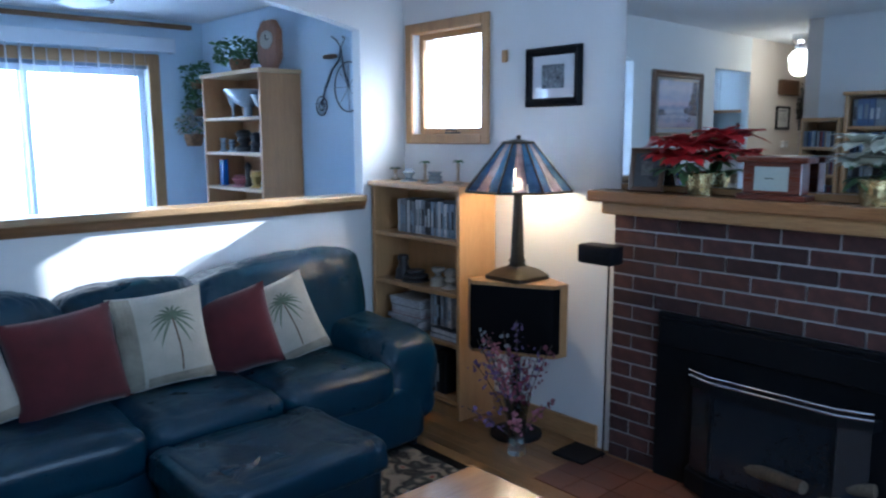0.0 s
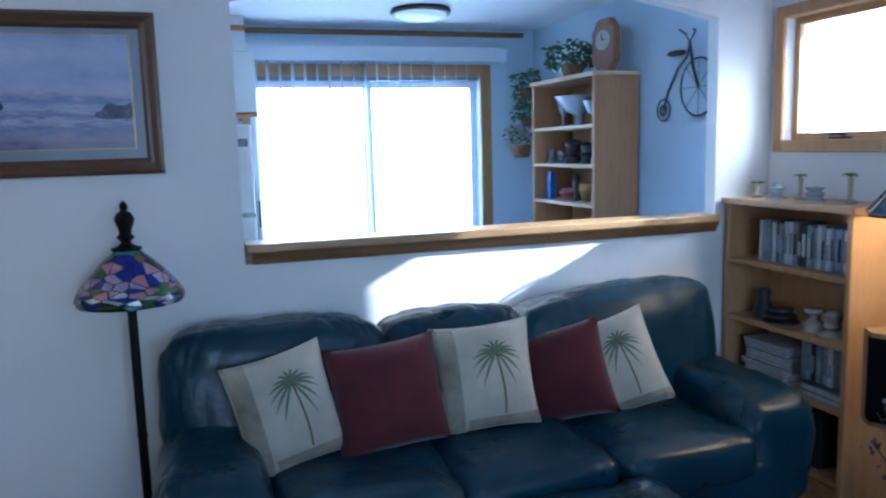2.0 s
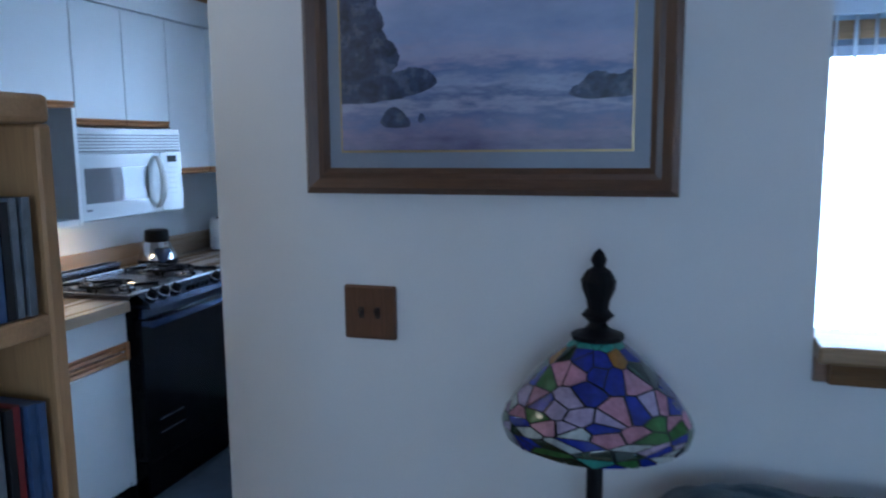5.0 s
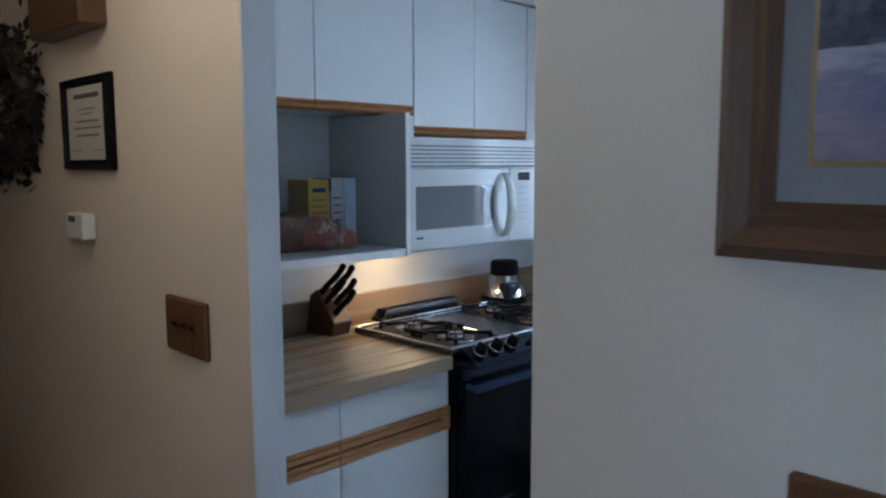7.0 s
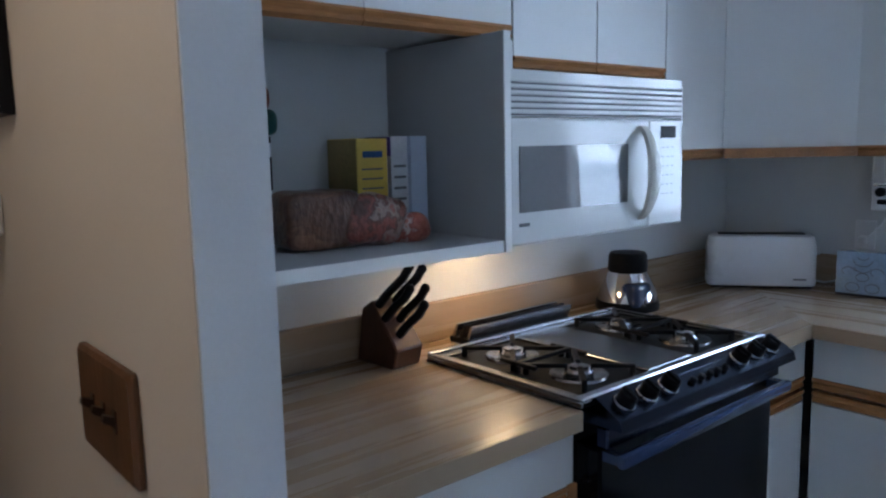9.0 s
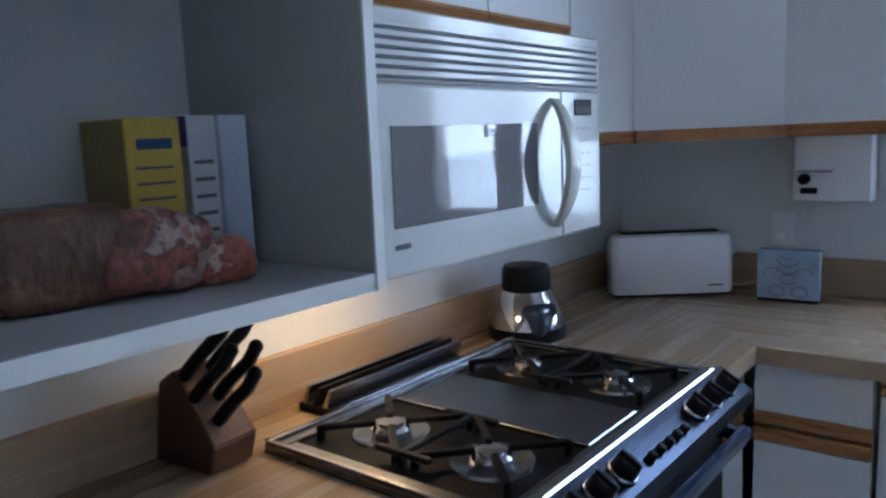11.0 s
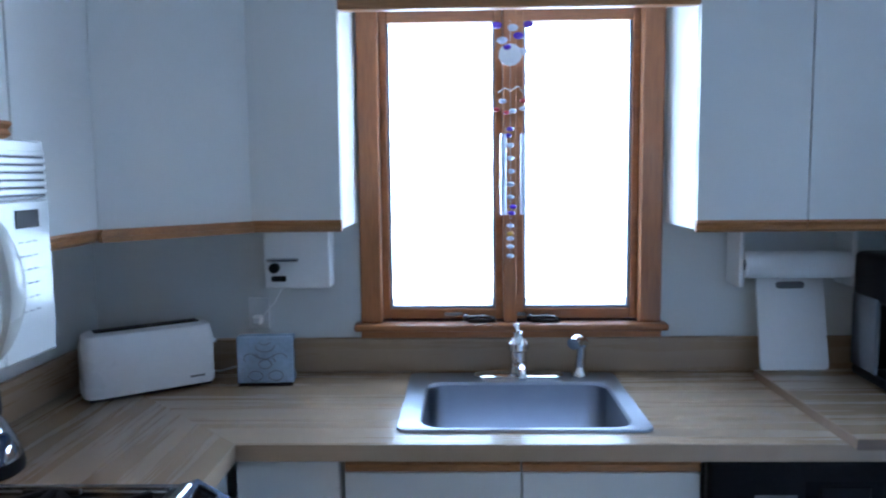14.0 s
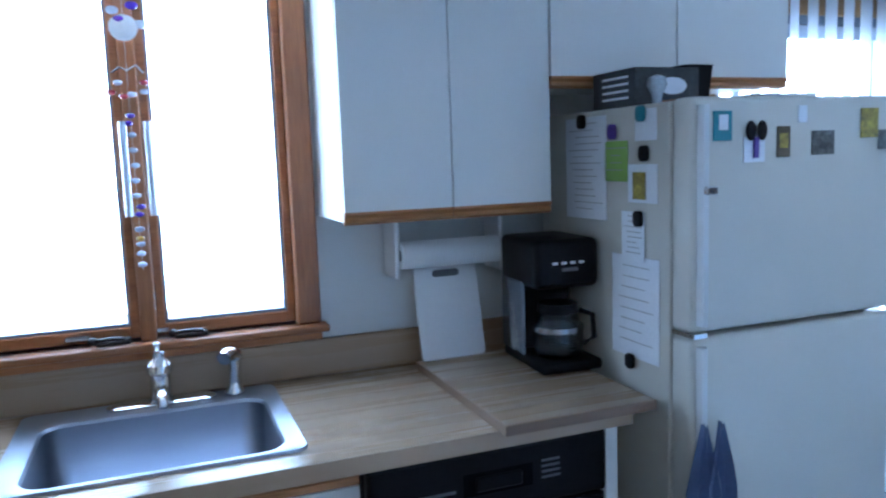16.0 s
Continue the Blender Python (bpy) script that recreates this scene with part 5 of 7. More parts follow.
def fireplace():
    fp = site("fireplace", (5.5, -4.94, 0), "dark red brick fireplace with black gas insert", "fireplace")
    boxes("mortar_backing", [(FX + 0.006, FY0 + 0.003, 0.0, WX - 0.001, FY1 - 0.003, 1.132)], M_MORTAR, fp)
    boxes("surround", [(5.485, -5.470, 0.0, FX + 0.0055, -4.405, 0.735)], M_IRONP, fp, "black steel surround panel", bevel=0.008, seg=2)
    ins = boxes("insert_top", [(5.455, -5.445, 0.60, 5.4845, -4.43, 0.715)], M_IRONP, fp, bevel=0.006)
    def bay(bm, z0, z1, dx=0.0, dy=0.0):
        prism(bm, [(5.4849, -4.585 + dy), (5.455 - dx, -4.60 + dy), (5.415 - dx, -4.70), (5.415 - dx, -5.18), (5.455 - dx, -5.28 - dy), (5.4849, -5.295 - dy)], z0, z1)
    bm = bmesh.new()
    bay(bm, 0.02, 0.10, 0.02, 0.01)
    part("bay_base", bm, M_IRONP, fp)
    bm = bmesh.new()
    bay(bm, 0.46, 0.50, 0.012, 0.005)
    part("bay_hood", bm, M_IRONP, fp)
    for z in (0.508, 0.530):
        bm = bmesh.new()
        wire(bm, [(5.435, -4.595, z), (5.397, -4.70, z), (5.397, -5.18, z), (5.435, -5.285, z)], 0.006, 8)
        part("chrome_bar", bm, M_CHROME, fp, "bright metal trim bar", smooth=True)
    for a, b in (((5.455, -4.60), (5.415, -4.70)), ((5.415, -5.18), (5.455, -5.28))):
        bm = bmesh.new()
        prism(bm, [a, b, (b[0] + 0.006, b[1] + 0.002), (a[0] + 0.006, a[1] + 0.002)], 0.10, 0.46)
        part("side_glass", bm, M_FIREGLASS, fp)
    boxes("front_glass", [(5.415, -5.165, 0.115, 5.420, -4.715, 0.445)], M_FIREGLASS, fp, "dark glass front")
    boxes("glass_frame", [(5.410, -5.18, 0.10, 5.425, -5.166, 0.459), (5.410, -4.714, 0.10, 5.425, -4.70, 0.459), (5.410, -5.166, 0.10, 5.425, -4.714, 0.114), (5.410, -5.166, 0.446, 5.425, -4.714, 0.459)], M_IRONP, fp)
    rnd = random.Random(5)
    for k in range(5):
        bm = bmesh.new()
        tube(bm, 0.03, 0.024, 0.30, Matrix.Translation((5.455, -5.1 + 0.09 * k, 0.16 + 0.03 * (k % 2))) @ pose(0, 0, 0, 0, 12 * (k % 3 - 1), 0) @ pose(0, 0, 0, 78, 0, 20 * (k % 3 - 1)), 10)
        for v in bm.verts:
            v.co.x = min(v.co.x, 5.483)
        part("ceramic_log", bm, M_LOG, fp, smooth=True)
    # bricks in running bond
    pitch, course, gap = 0.2125, 0.0668, 0.0095
    bm = bmesh.new()
    box(bm, 0, 0, 0, 0.035, pitch - gap, course - gap, 0.002)
    bmesh.ops.recalc_face_normals(bm, faces=bm.faces)
    full = bpy.data.meshes.new("brick")
    bm.to_mesh(full)
    bm.free()
    mat = brick_mat()
    full.materials.append(mat)
    halves = {}
    for r in range(17):
        z = 1.132 - (r + 1) * course
        y = FY1 - (0.0 if r % 2 else pitch * 0.5)
        cuts = []
        if r % 2 == 0:
            cuts.append((FY1, pitch * 0.5))
        while y - pitch > FY0 - 0.01:
            cuts.append((y, pitch))
            y -= pitch
        if y - FY0 > 0.03:
            cuts.append((y, y - FY0))
        for y1, w in cuts:
            y0 = y1 - w
            if z + 0.5 * course < 0.735 and y1 < -4.40 + 0.02 and y0 > -5.475 - 0.02:
                continue
            if z + 0.5 * course < 0.735 and y0 < -4.405 < y1:
                y0 = -4.4045
                w = y1 - y0
            if z + 0.5 * course < 0.735 and y0 < -5.47 < y1:
                y1 = -5.4705
                w = y1 - y0
            if w < 0.02:
                continue
            key = round(w, 3)
            if abs(w - pitch) < 1e-4:
                data = full
            else:
                if key not in halves:
                    bm = bmesh.new()
                    box(bm, 0, 0, 0, 0.035, w - gap, course - gap, 0.002)
                    bmesh.ops.recalc_face_normals(bm, faces=bm.faces)
                    halves[key] = bpy.data.meshes.new("brick")
                    bm.to_mesh(halves[key])
                    bm.free()
                    halves[key].materials.append(mat)
                data = halves[key]
            o = new("brick", data)
            o.parent = fp
            o.matrix_parent_inverse = PLACED[fp.name]
            o.location = (FX - random.uniform(0.0, 0.003), y0 + gap / 2, max(z, 0.0) + gap / 2)
    ma = site("mantel_shelf", (5.45, -4.94, 1.14), "honey oak mantel shelf over the brick", "mantel")
    boxes("shelf_board", [(5.385, -5.79, 1.192, WX - 0.001, -4.09, 1.240)], wood("mantel_oak", (0.34, 0.16, 0.06), "y", 0.3), ma, bevel=0.008, seg=2)
    bm = bmesh.new()
    box(bm, 5.43, -5.745, 1.135, FX - 0.002, -4.135, 1.1915, 0.012, 2)
    part("moulding", bm, M_OAKY, ma)
    boxes("back_rail", [(5.50, -5.70, 1.2405, 5.53, -4.19, 1.268)], M_OAKY, ma, bevel=0.003)
    he = site("hearth", (5.3, -4.9, 0), "red-brown tiled hearth flush with the floor", "hearth")
    for i in range(3):
        for j in range(11):
            boxes("tile", [(5.06 + i * 0.142, -5.74 + j * 0.15, 0.0, 5.06 + i * 0.142 + 0.139, -5.74 + j * 0.15 + 0.147, 0.006)], M_TILE, he, bevel=0.001)


M_IRONP = surf("black_painted_steel", (0.006, 0.007, 0.009), 0.42, 0.0, var=0.2, bump=0.1, spec=0.15)
M_FIREGLASS = surf("dark_fire_glass", (0.012, 0.016, 0.022), 0.08, bump=0, coat=0.25, spec=0.4)
M_LOG = surf("ceramic_log", (0.12, 0.09, 0.06), 0.9, var=0.4)
fireplace()
mir = site("wall_mirror", (5.53, -4.94, 1.27), "large frameless wall mirror above the mantel", "mirror")
sm = Nodes("mirror_silver").set(Base_Color=(0.80, 0.86, 0.88, 1), Metallic=1.0, Roughness=0.015).mat
mir_glass = boxes("mirror_glass", [(-0.005, 0.0, 0.0, 0.0, 1.5, 0.96)], sm, mir)
mir_glass.matrix_local = pose(WX - 0.003 - 5.53, -0.75, 0, 0, 0, 0.65)
boxes("bright_edge", [(5.512, -4.1898, 1.270, WX - 0.001, -4.184, 2.23)], M_CHROME, mir)


def frame_box(name, m, w, h, fw, fd, frame_mat, label, category, mat_mat=None, mat_w=0.0, art=None, group=""):
    """A picture: local x across, z up, facing -y; m at the lower left corner of its back."""
    f = thing(name, m, label, category, group)
    outline = [(-fd * 0.55, 0), (-fd, fw * 0.25), (-fd * 0.7, fw * 0.6), (-fd * 0.75, fw * 0.8), (-fd * 0.45, fw), (0, fw), (0, 0)]
    def side(length, turn):
        bm = bmesh.new()
        lo = [bm.verts.new((b, a, b)) for a, b in outline]
        hi = [bm.verts.new((length - b, a, b)) for a, b in outline]
        n = len(outline)
        for k in range(n):
            bm.faces.new((lo[k], lo[(k + 1) % n], hi[(k + 1) % n], hi[k]))
        bm.faces.new(lo)
        bm.faces.new(hi[::-1])
        part("frame_side", bm, frame_mat, f, at=turn)
    side(w, Matrix())
    side(h, pose(w, 0, 0, 0, -90, 0))
    side(w, pose(w, 0, h, 0, 180, 0))
    side(h, pose(0, 0, h, 0, 90, 0))
    if mat_mat:
        boxes("mat_board", [(fw - 0.002, -fd * 0.35, fw - 0.002, w - fw + 0.002, -0.004, h - fw + 0.002)], mat_mat, f)
    return f


def seascape():
    s = Nodes("seascape_print")
    sep = s.n("SeparateXYZ")
    s.link(s.n("TexCoord").outputs["Object"], sep.inputs[0])
    z = s.n("MapRange")
    z.inputs["From Min"].default_value, z.inputs["From Max"].default_value = 0.095, 0.495
    s.link(sep.outputs["Z"], z.inputs["Value"])
    vec = s.coords((3, 1, 12))
    n = s.noise(vec, 3.2, 6, 0.65)
    puff = s.noise(s.coords((2.2, 1, 4)), 3.0, 5, 0.6)
    add = s.n("Math")
    add.operation = "MULTIPLY_ADD"
    add.inputs[1].default_value = 0.32
    s.link(n, add.inputs[0])
    sub = s.n("Math")
    sub.operation = "SUBTRACT"
    sub.inputs[1].default_value = 0.16
    s.link(z.outputs[0], sub.inputs[0])
    s.link(sub.outputs[0], add.inputs[2])
    c = s.ramp(add.outputs[0], [(p, shade(k, 1.4)) for p, k in [(0.0, (0.09, 0.075, 0.13)), (0.10, (0.20, 0.17, 0.26)), (0.18, (0.08, 0.11, 0.24)), (0.24, (0.30, 0.32, 0.44)), (0.30, (0.03, 0.06, 0.17)), (0.36, (0.26, 0.31, 0.46)), (0.42, (0.07, 0.12, 0.29)),
                                (0.50, (0.34, 0.33, 0.47)), (0.62, (0.24, 0.31, 0.50)), (0.82, (0.34, 0.40, 0.56)), (1.0, (0.23, 0.31, 0.52))]])
    c = s.mix(0.35, c, s.ramp(puff, [(0.3, (0.09, 0.13, 0.27)), (0.7, (0.46, 0.49, 0.66))]))
    s.link(c, s.b.inputs["Base Color"])
    s.set(Roughness=0.25, Coat_Weight=1.0, Coat_Roughness=0.02)
    return s.mat


ax0, az0, aw, ah = 1.963, 1.433, 0.822, 0.573
art = frame_box("framed_seascape", pose(ax0, WY0 - 0.002, az0), aw, ah, 0.058, 0.034, M_WALNUT, "large walnut-framed seascape print with grey mat", "picture", surf("grey_blue_mat", (0.22, 0.26, 0.33), 0.35, var=0.05, coat=0.8), 0.04)
boxes("fillet", [(0.086, -0.0135, 0.092, 0.732, -0.0122, 0.498)], surf("gold_fillet", (0.40, 0.32, 0.18), 0.3, 0.8), art)
pr = boxes("print", [(0.091, -0.0152, 0.097, 0.727, -0.0137, 0.493)], seascape(), art)
M_ROCK = surf("painted_rock", (0.065, 0.09, 0.17), 0.25, var=0.5, scale=30, coat=1.0)


def rock(pts, lift):
    for _ in range(3):
        pts = [(p[0] * q + w[0] * (1 - q), p[1] * q + w[1] * (1 - q)) for p, w in zip(pts, pts[1:] + pts[:1]) for q in (0.75, 0.25)]
    rough = [(a + 0.004 * noise.noise(Vector((a * 90, b * 90, lift))), b + 0.004 * noise.noise(Vector((a * 90, b * 90, 3)))) for a, b in pts]
    bm = bmesh.new()
    bm.faces.new([bm.verts.new((0.091 + min(max(a, 0.0), 0.636), -0.0155 - lift, 0.097 + min(max(b, 0.0), 0.396))) for a, b in rough])
    part("painted_rock", bm, M_ROCK, pr)


rock([(-0.06, 0.46), (-0.06, 0.10), (0.06, 0.12), (0.15, 0.19), (0.125, 0.235), (0.10, 0.25), (0.105, 0.29), (0.085, 0.31), (0.09, 0.345), (0.075, 0.396), (0.05, 0.46)], 0.0002)
rock([(-0.03, 0.10), (0.10, 0.105), (0.20, 0.125), (0.235, 0.15), (0.18, 0.185), (0.12, 0.165), (-0.03, 0.17)], 0.0004)
rock([(0.085, 0.05), (0.17, 0.048), (0.155, 0.075), (0.13, 0.098), (0.105, 0.09)], 0.0006)
rock([(0.178, 0.06), (0.20, 0.06), (0.195, 0.078), (0.185, 0.082)], 0.0006)
rock([(0.49, 0.105), (0.66, 0.10), (0.66, 0.17), (0.60, 0.145), (0.565, 0.165), (0.53, 0.135)], 0.0005)


def switch_plate(m, w, h, gangs, label):
    o = thing("switch_plate", m, label, "switch")
    bm = bmesh.new()
    loft(bm, [[(w / 2 + a, y, h / 2 + b) for a, b in rounded(w - k, h - k, 0.006, 3)] for k, y in ((0, 0), (0, -0.006), (0.010, -0.010))])
    part("plate", bm, M_PLATE, o)
    for k in range(gangs):
        x = w * (k + 0.5) / gangs * 0.62 + w * 0.19
        bm = bmesh.new()
        box(bm, x - 0.006, -0.0115, h / 2 - 0.013, x + 0.006, -0.0101, h / 2 + 0.013)
        prism(bm, [(-0.0115, h / 2 - 0.006), (-0.024, h / 2 + 0.004), (-0.022, h / 2 + 0.011), (-0.0115, h / 2 + 0.006)], x - 0.0045, x + 0.0045, "x")
        part("toggle", bm, M_TOGGLE, o)


M_PLATE = wood("brown_wood_plate", (0.13, 0.055, 0.022), "z", 0.4)
M_TOGGLE = surf("brown_toggle", (0.03, 0.016, 0.01), 0.4)
switch_plate(pose(2.043, WY0 - 0.001, 1.092), 0.128, 0.127, 2, "brown wooden double switch plate on the white wall")
switch_plate(pose(0.632, WY0 - 0.001, 1.102), 0.195, 0.128, 3, "brown wooden triple switch plate on the hallway wall")

EW = Matrix.Translation((WX - 0.001, 0, 0)) @ pose(0, 0, 0, 0, 0, -90)
pic = frame_box("framed_photo", EW @ pose(3.606, 0, 1.613), 0.335, 0.277, 0.040, 0.028, M_BLACK, "black-framed small photo with white mat on white wall", "picture", surf("white_mat", (0.6, 0.62, 0.66), 0.4, coat=0.8), 0.05)
boxes("photo", [(0.10, -0.0125, 0.085, 0.235, -0.0108, 0.195)], surf("small_photo", (0.16, 0.17, 0.19), 0.3, var=0.8, scale=22, coat=0.8), pic)
sw = site("thermometer", (5.53, -3.46, 1.85), "small wooden wall thermometer", "thermometer")
boxes("plate", [(WX - 0.014, -3.475, 1.84, WX - 0.001, -3.44, 1.90)], M_PINE, sw, bevel=0.003)


def small_window():
    w = tagged(site("window_2", (5.55, -3.02, 1.43), "small honey oak casement window in the living room", "window"), kind="structure")
    y0, y1, z0, z1 = -3.352, -2.680, 1.432, 2.100
    cw = 0.055
    for r in ((y0, z0, y0 + cw, z1), (y1 - cw, z0, y1, z1), (y0 + cw, z0, y1 - cw, z0 + cw), (y0 + cw, z1 - cw, y1 - cw, z1)):
        boxes("casing", [(WX - 0.02, r[0], r[1], WX - 0.001, r[2], r[3])], M_PINE, w, bevel=0.004)
    a0, a1, b0, b1 = -3.297, -2.735, 1.487, 2.045
    for r in ((a0 - 0.017, b0, a0, b1), (a1, b0, a1 + 0.001, b1), (a0, b0 - 0.011, a1, b0), (a0, b1, a1, b1 + 0.014)):
        boxes("jamb", [(WX + 0.0, r[0], r[1], WX + 0.09, r[2], r[3])], M_PINE, w)
    k = 0.032
    for r in ((a0, b0, a0 + k, b1), (a1 - k, b0, a1, b1), (a0 + k, b0, a1 - k, b0 + k), (a0 + k, b1 - k, a1 - k, b1)):
        boxes("sash", [(WX + 0.045, r[0], r[1], WX + 0.075, r[2], r[3])], M_PINE, w, bevel=0.002)
    p = boxes("pane", [(WX + 0.058, a0 + k, b0 + k, WX + 0.062, a1 - k, b1 - k)], M_GLASS, w)
    p.visible_shadow = False
    bm = bmesh.new()
    box(bm, WX - 0.005, -3.10, b0 + 0.001, WX + 0.03, -3.0, b0 + 0.012, 0.003)
    wire(bm, [(WX + 0.0, -3.09, b0 + 0.018), (WX - 0.012, -3.05, b0 + 0.026), (WX, -3.01, b0 + 0.02)], 0.006)
    part("crank", bm, M_CRANK, w, smooth=True)


small_window()

# ---- on the mantel ----
TOP = 1.2405
mf = frame_box("photo_frame", pose(5.43, -4.275, TOP, -10, 0, -78), 0.15, 0.185, 0.022, 0.018, M_WALNUT, "small dark wooden photo frame on the mantel", "photo frame", surf("slate_photo", (0.05, 0.06, 0.075), 0.3, var=0.3, coat=0.6))
boxes("photo", [(0.05, -0.009, 0.07, 0.10, -0.0075, 0.13)], surf("faint_photo", (0.16, 0.17, 0.18), 0.4, var=0.5, scale=40), mf)


def poinsettia(at, r, h, petal, label, seed):
    rnd = random.Random(seed)
    o = site("poinsettia", at, label, "plant")
    x, y, z = at
    bm = bmesh.new()
    turned(bm, [(0.045, 0), (0.052, 0.03), (0.060, 0.085), (0.064, 0.09), (0.058, 0.085), (0.0, 0.07)], 14, Matrix.Translation(at))
    for v in bm.verts:
        v.co += Vector((rnd.uniform(-1, 1), rnd.uniform(-1, 1), 0)) * 0.004
    part("pot_wrap", bm, M_FOIL, o, "crinkled gold foil")
    green, red = bmesh.new(), bmesh.new()
    def leaf(bm, p, a, el, L, w):
        d = Vector((math.cos(a) * math.cos(el), math.sin(a) * math.cos(el), math.sin(el)))
        sd = Vector((-math.sin(a), math.cos(a), 0)) * w
        droop = Vector((0, 0, -L * 0.35))
        q = [p, p + d * L * 0.35 + sd, p + d * L * 0.7 + sd * 0.7 + droop * 0.4, p + d * L + droop, p + d * L * 0.7 - sd * 0.7 + droop * 0.4, p + d * L * 0.35 - sd]
        mid = [p + d * L * 0.35 - Vector((0, 0, 0.004)), p + d * L * 0.7 + droop * 0.4 - Vector((0, 0, 0.004))]
        v = [bm.verts.new(c) for c in q]
        m1, m2 = (bm.verts.new(c) for c in mid)
        for f in ((v[0], v[1], m1), (v[1], v[2], m2, m1), (v[2], v[3], m2), (v[3], v[4], m2), (v[4], v[5], m1, m2), (v[5], v[0], m1)):
            bm.faces.new(f)
    for head in range(9):
        a0 = rnd.uniform(0, 6.28)
        rr = r * 0.62 * math.sqrt(rnd.random())
        c = Vector((x + rr * math.cos(a0) * 0.55, y + rr * math.sin(a0), z + h * rnd.uniform(0.62, 1.0)))
        for k in range(14):
            leaf(red, c, a0 + k * 0.66, rnd.uniform(0.0, 0.6), rnd.uniform(0.085, 0.135), 0.037)
        for k in range(4):
            leaf(green, c - Vector((0, 0, 0.06)), a0 + k * 1.05, rnd.uniform(-0.4, 0.2), rnd.uniform(0.06, 0.09), 0.02)
    part("bracts", red, petal, o)
    part("leaves", green, M_LEAF, o)


M_FOIL = surf("gold_foil", (0.55, 0.45, 0.22), 0.25, 0.9, var=0.3, scale=40, bump=0.8, depth=0.004)
M_LEAF = surf("green_leaf", (0.08, 0.18, 0.065), 0.45, var=0.4, scale=25)
poinsettia((5.455, -4.59, TOP), 0.22, 0.245, surf("red_bract", (0.66, 0.025, 0.03), 0.6, var=0.3, scale=25), "red poinsettia in gold foil pot on the mantel", 2)
poinsettia((5.455, -5.23, TOP), 0.20, 0.225, surf("white_bract", (0.78, 0.80, 0.68), 0.6, var=0.2, scale=25), "white poinsettia in gold foil pot on the mantel", 7)
ck = site("mantel_clock", (5.45, -4.89, TOP), "small cherry wood mantel clock with pale dial", "clock")
M_CLK = wood("clock_cherry", (0.15, 0.035, 0.018), "y", 0.25, coat=0.4)
boxes("plinth", [(5.40, -5.02, TOP, 5.49, -4.765, TOP + 0.022)], M_CLK, ck, bevel=0.005, seg=2)
boxes("case", [(5.412, -5.0, TOP + 0.0225, 5.48, -4.785, TOP + 0.135)], M_CLK, ck, bevel=0.003)
boxes("top_board", [(5.40, -5.025, TOP + 0.1355, 5.49, -4.76, TOP + 0.158)], M_CLK, ck, bevel=0.006, seg=2)
boxes("dial", [(5.4095, -4.955, TOP + 0.035, 5.4115, -4.83, TOP + 0.122)], surf("pale_dial", (0.42, 0.48, 0.44), 0.4, coat=0.6), ck)
boxes("clock_hand", [(5.408, -4.90, TOP + 0.078, 5.4093, -4.87, TOP + 0.081)], M_BLACK, ck)

# ---- hallway ----
ct = frame_box("framed_certificate", pose(0.052, WY0 - 0.001, 1.515), 0.325, 0.246, 0.014, 0.022, M_BLACK, "black-framed printed certificate on the hallway wall", "picture", M_BLACK)
boxes("certificate", [(0.030, -0.0125, 0.028, 0.275, -0.0095, 0.222)], surf("cream_paper", (0.55, 0.54, 0.50), 0.6), ct)
for k, (a, b, z, t) in enumerate(((0.08, 0.255, 0.190, 0.012), (0.11, 0.225, 0.160, 0.003), (0.13, 0.205, 0.148, 0.003), (0.09, 0.245, 0.128, 0.004), (0.07, 0.265, 0.110, 0.004), (0.09, 0.245, 0.090, 0.005), (0.06, 0.12, 0.052, 0.002), (0.21, 0.27, 0.052, 0.002))):
    boxes("print_line", [(a, -0.0134, z, b, -0.0127, z + t)], M_INK, ct)
th = site("thermostat", (0.13, WY0, 1.33), "white plastic wall thermostat with small display", "thermostat")
boxes("case", [(0.095, WY0 - 0.04, 1.328, 0.215, WY0 - 0.001, 1.398)], M_WHITEP, th, bevel=0.006, seg=2)
boxes("display", [(0.12, WY0 - 0.0415, 1.375, 0.165, WY0 - 0.0402, 1.390)], M_INK, th)
ch = site("wall_box", (0.19, WY0, 1.87), "dark wooden box on the hallway wall", "box")
boxes("case", [(-0.02, WY0 - 0.07, 1.872, 0.36, WY0 - 0.001, 2.03)], M_WALNUT, ch, bevel=0.006)


def wreath():
    rnd = random.Random(14)
    o = site("dark_wreath", (-0.42, WY0 - 0.06, 1.72), "dark dried-leaf wreath on the hallway wall", "wreath")
    bm = bmesh.new()
    for k in range(1100):
        a = rnd.uniform(0, 2 * math.pi)
        r = 0.19 + rnd.gauss(0, 0.045)
        p = Vector((-0.42 + 1.3 * r * math.cos(a), WY0 - 0.05 + rnd.uniform(-0.05, 0.04), 1.72 + r * math.sin(a)))
        rot = Euler((rnd.uniform(0, 6.3), rnd.uniform(0, 6.3), rnd.uniform(0, 6.3))).to_matrix()
        L = rnd.uniform(0.03, 0.055)
        q = [Vector((0, 0, 0)), Vector((L * 0.5, L * 0.25, 0.005)), Vector((L, 0, 0)), Vector((L * 0.5, -L * 0.25, 0.005))]
        bm.faces.new([bm.verts.new(p + rot @ c) for c in q])
    tw = bmesh.new()
    wire(tw, [(-0.42 + 1.3 * 0.19 * math.cos(2 * math.pi * k / 24), WY0 - 0.045, 1.72 + 0.19 * math.sin(2 * math.pi * k / 24)) for k in range(25)], 0.03, 8)
    part("twig_ring", tw, M_TWIG, o, smooth=True)
    tagged(part("leaves", bm, surf("dark_dried_leaf", (0.018, 0.018, 0.014), 0.8, var=0.6, scale=30), o), kind="stuff")


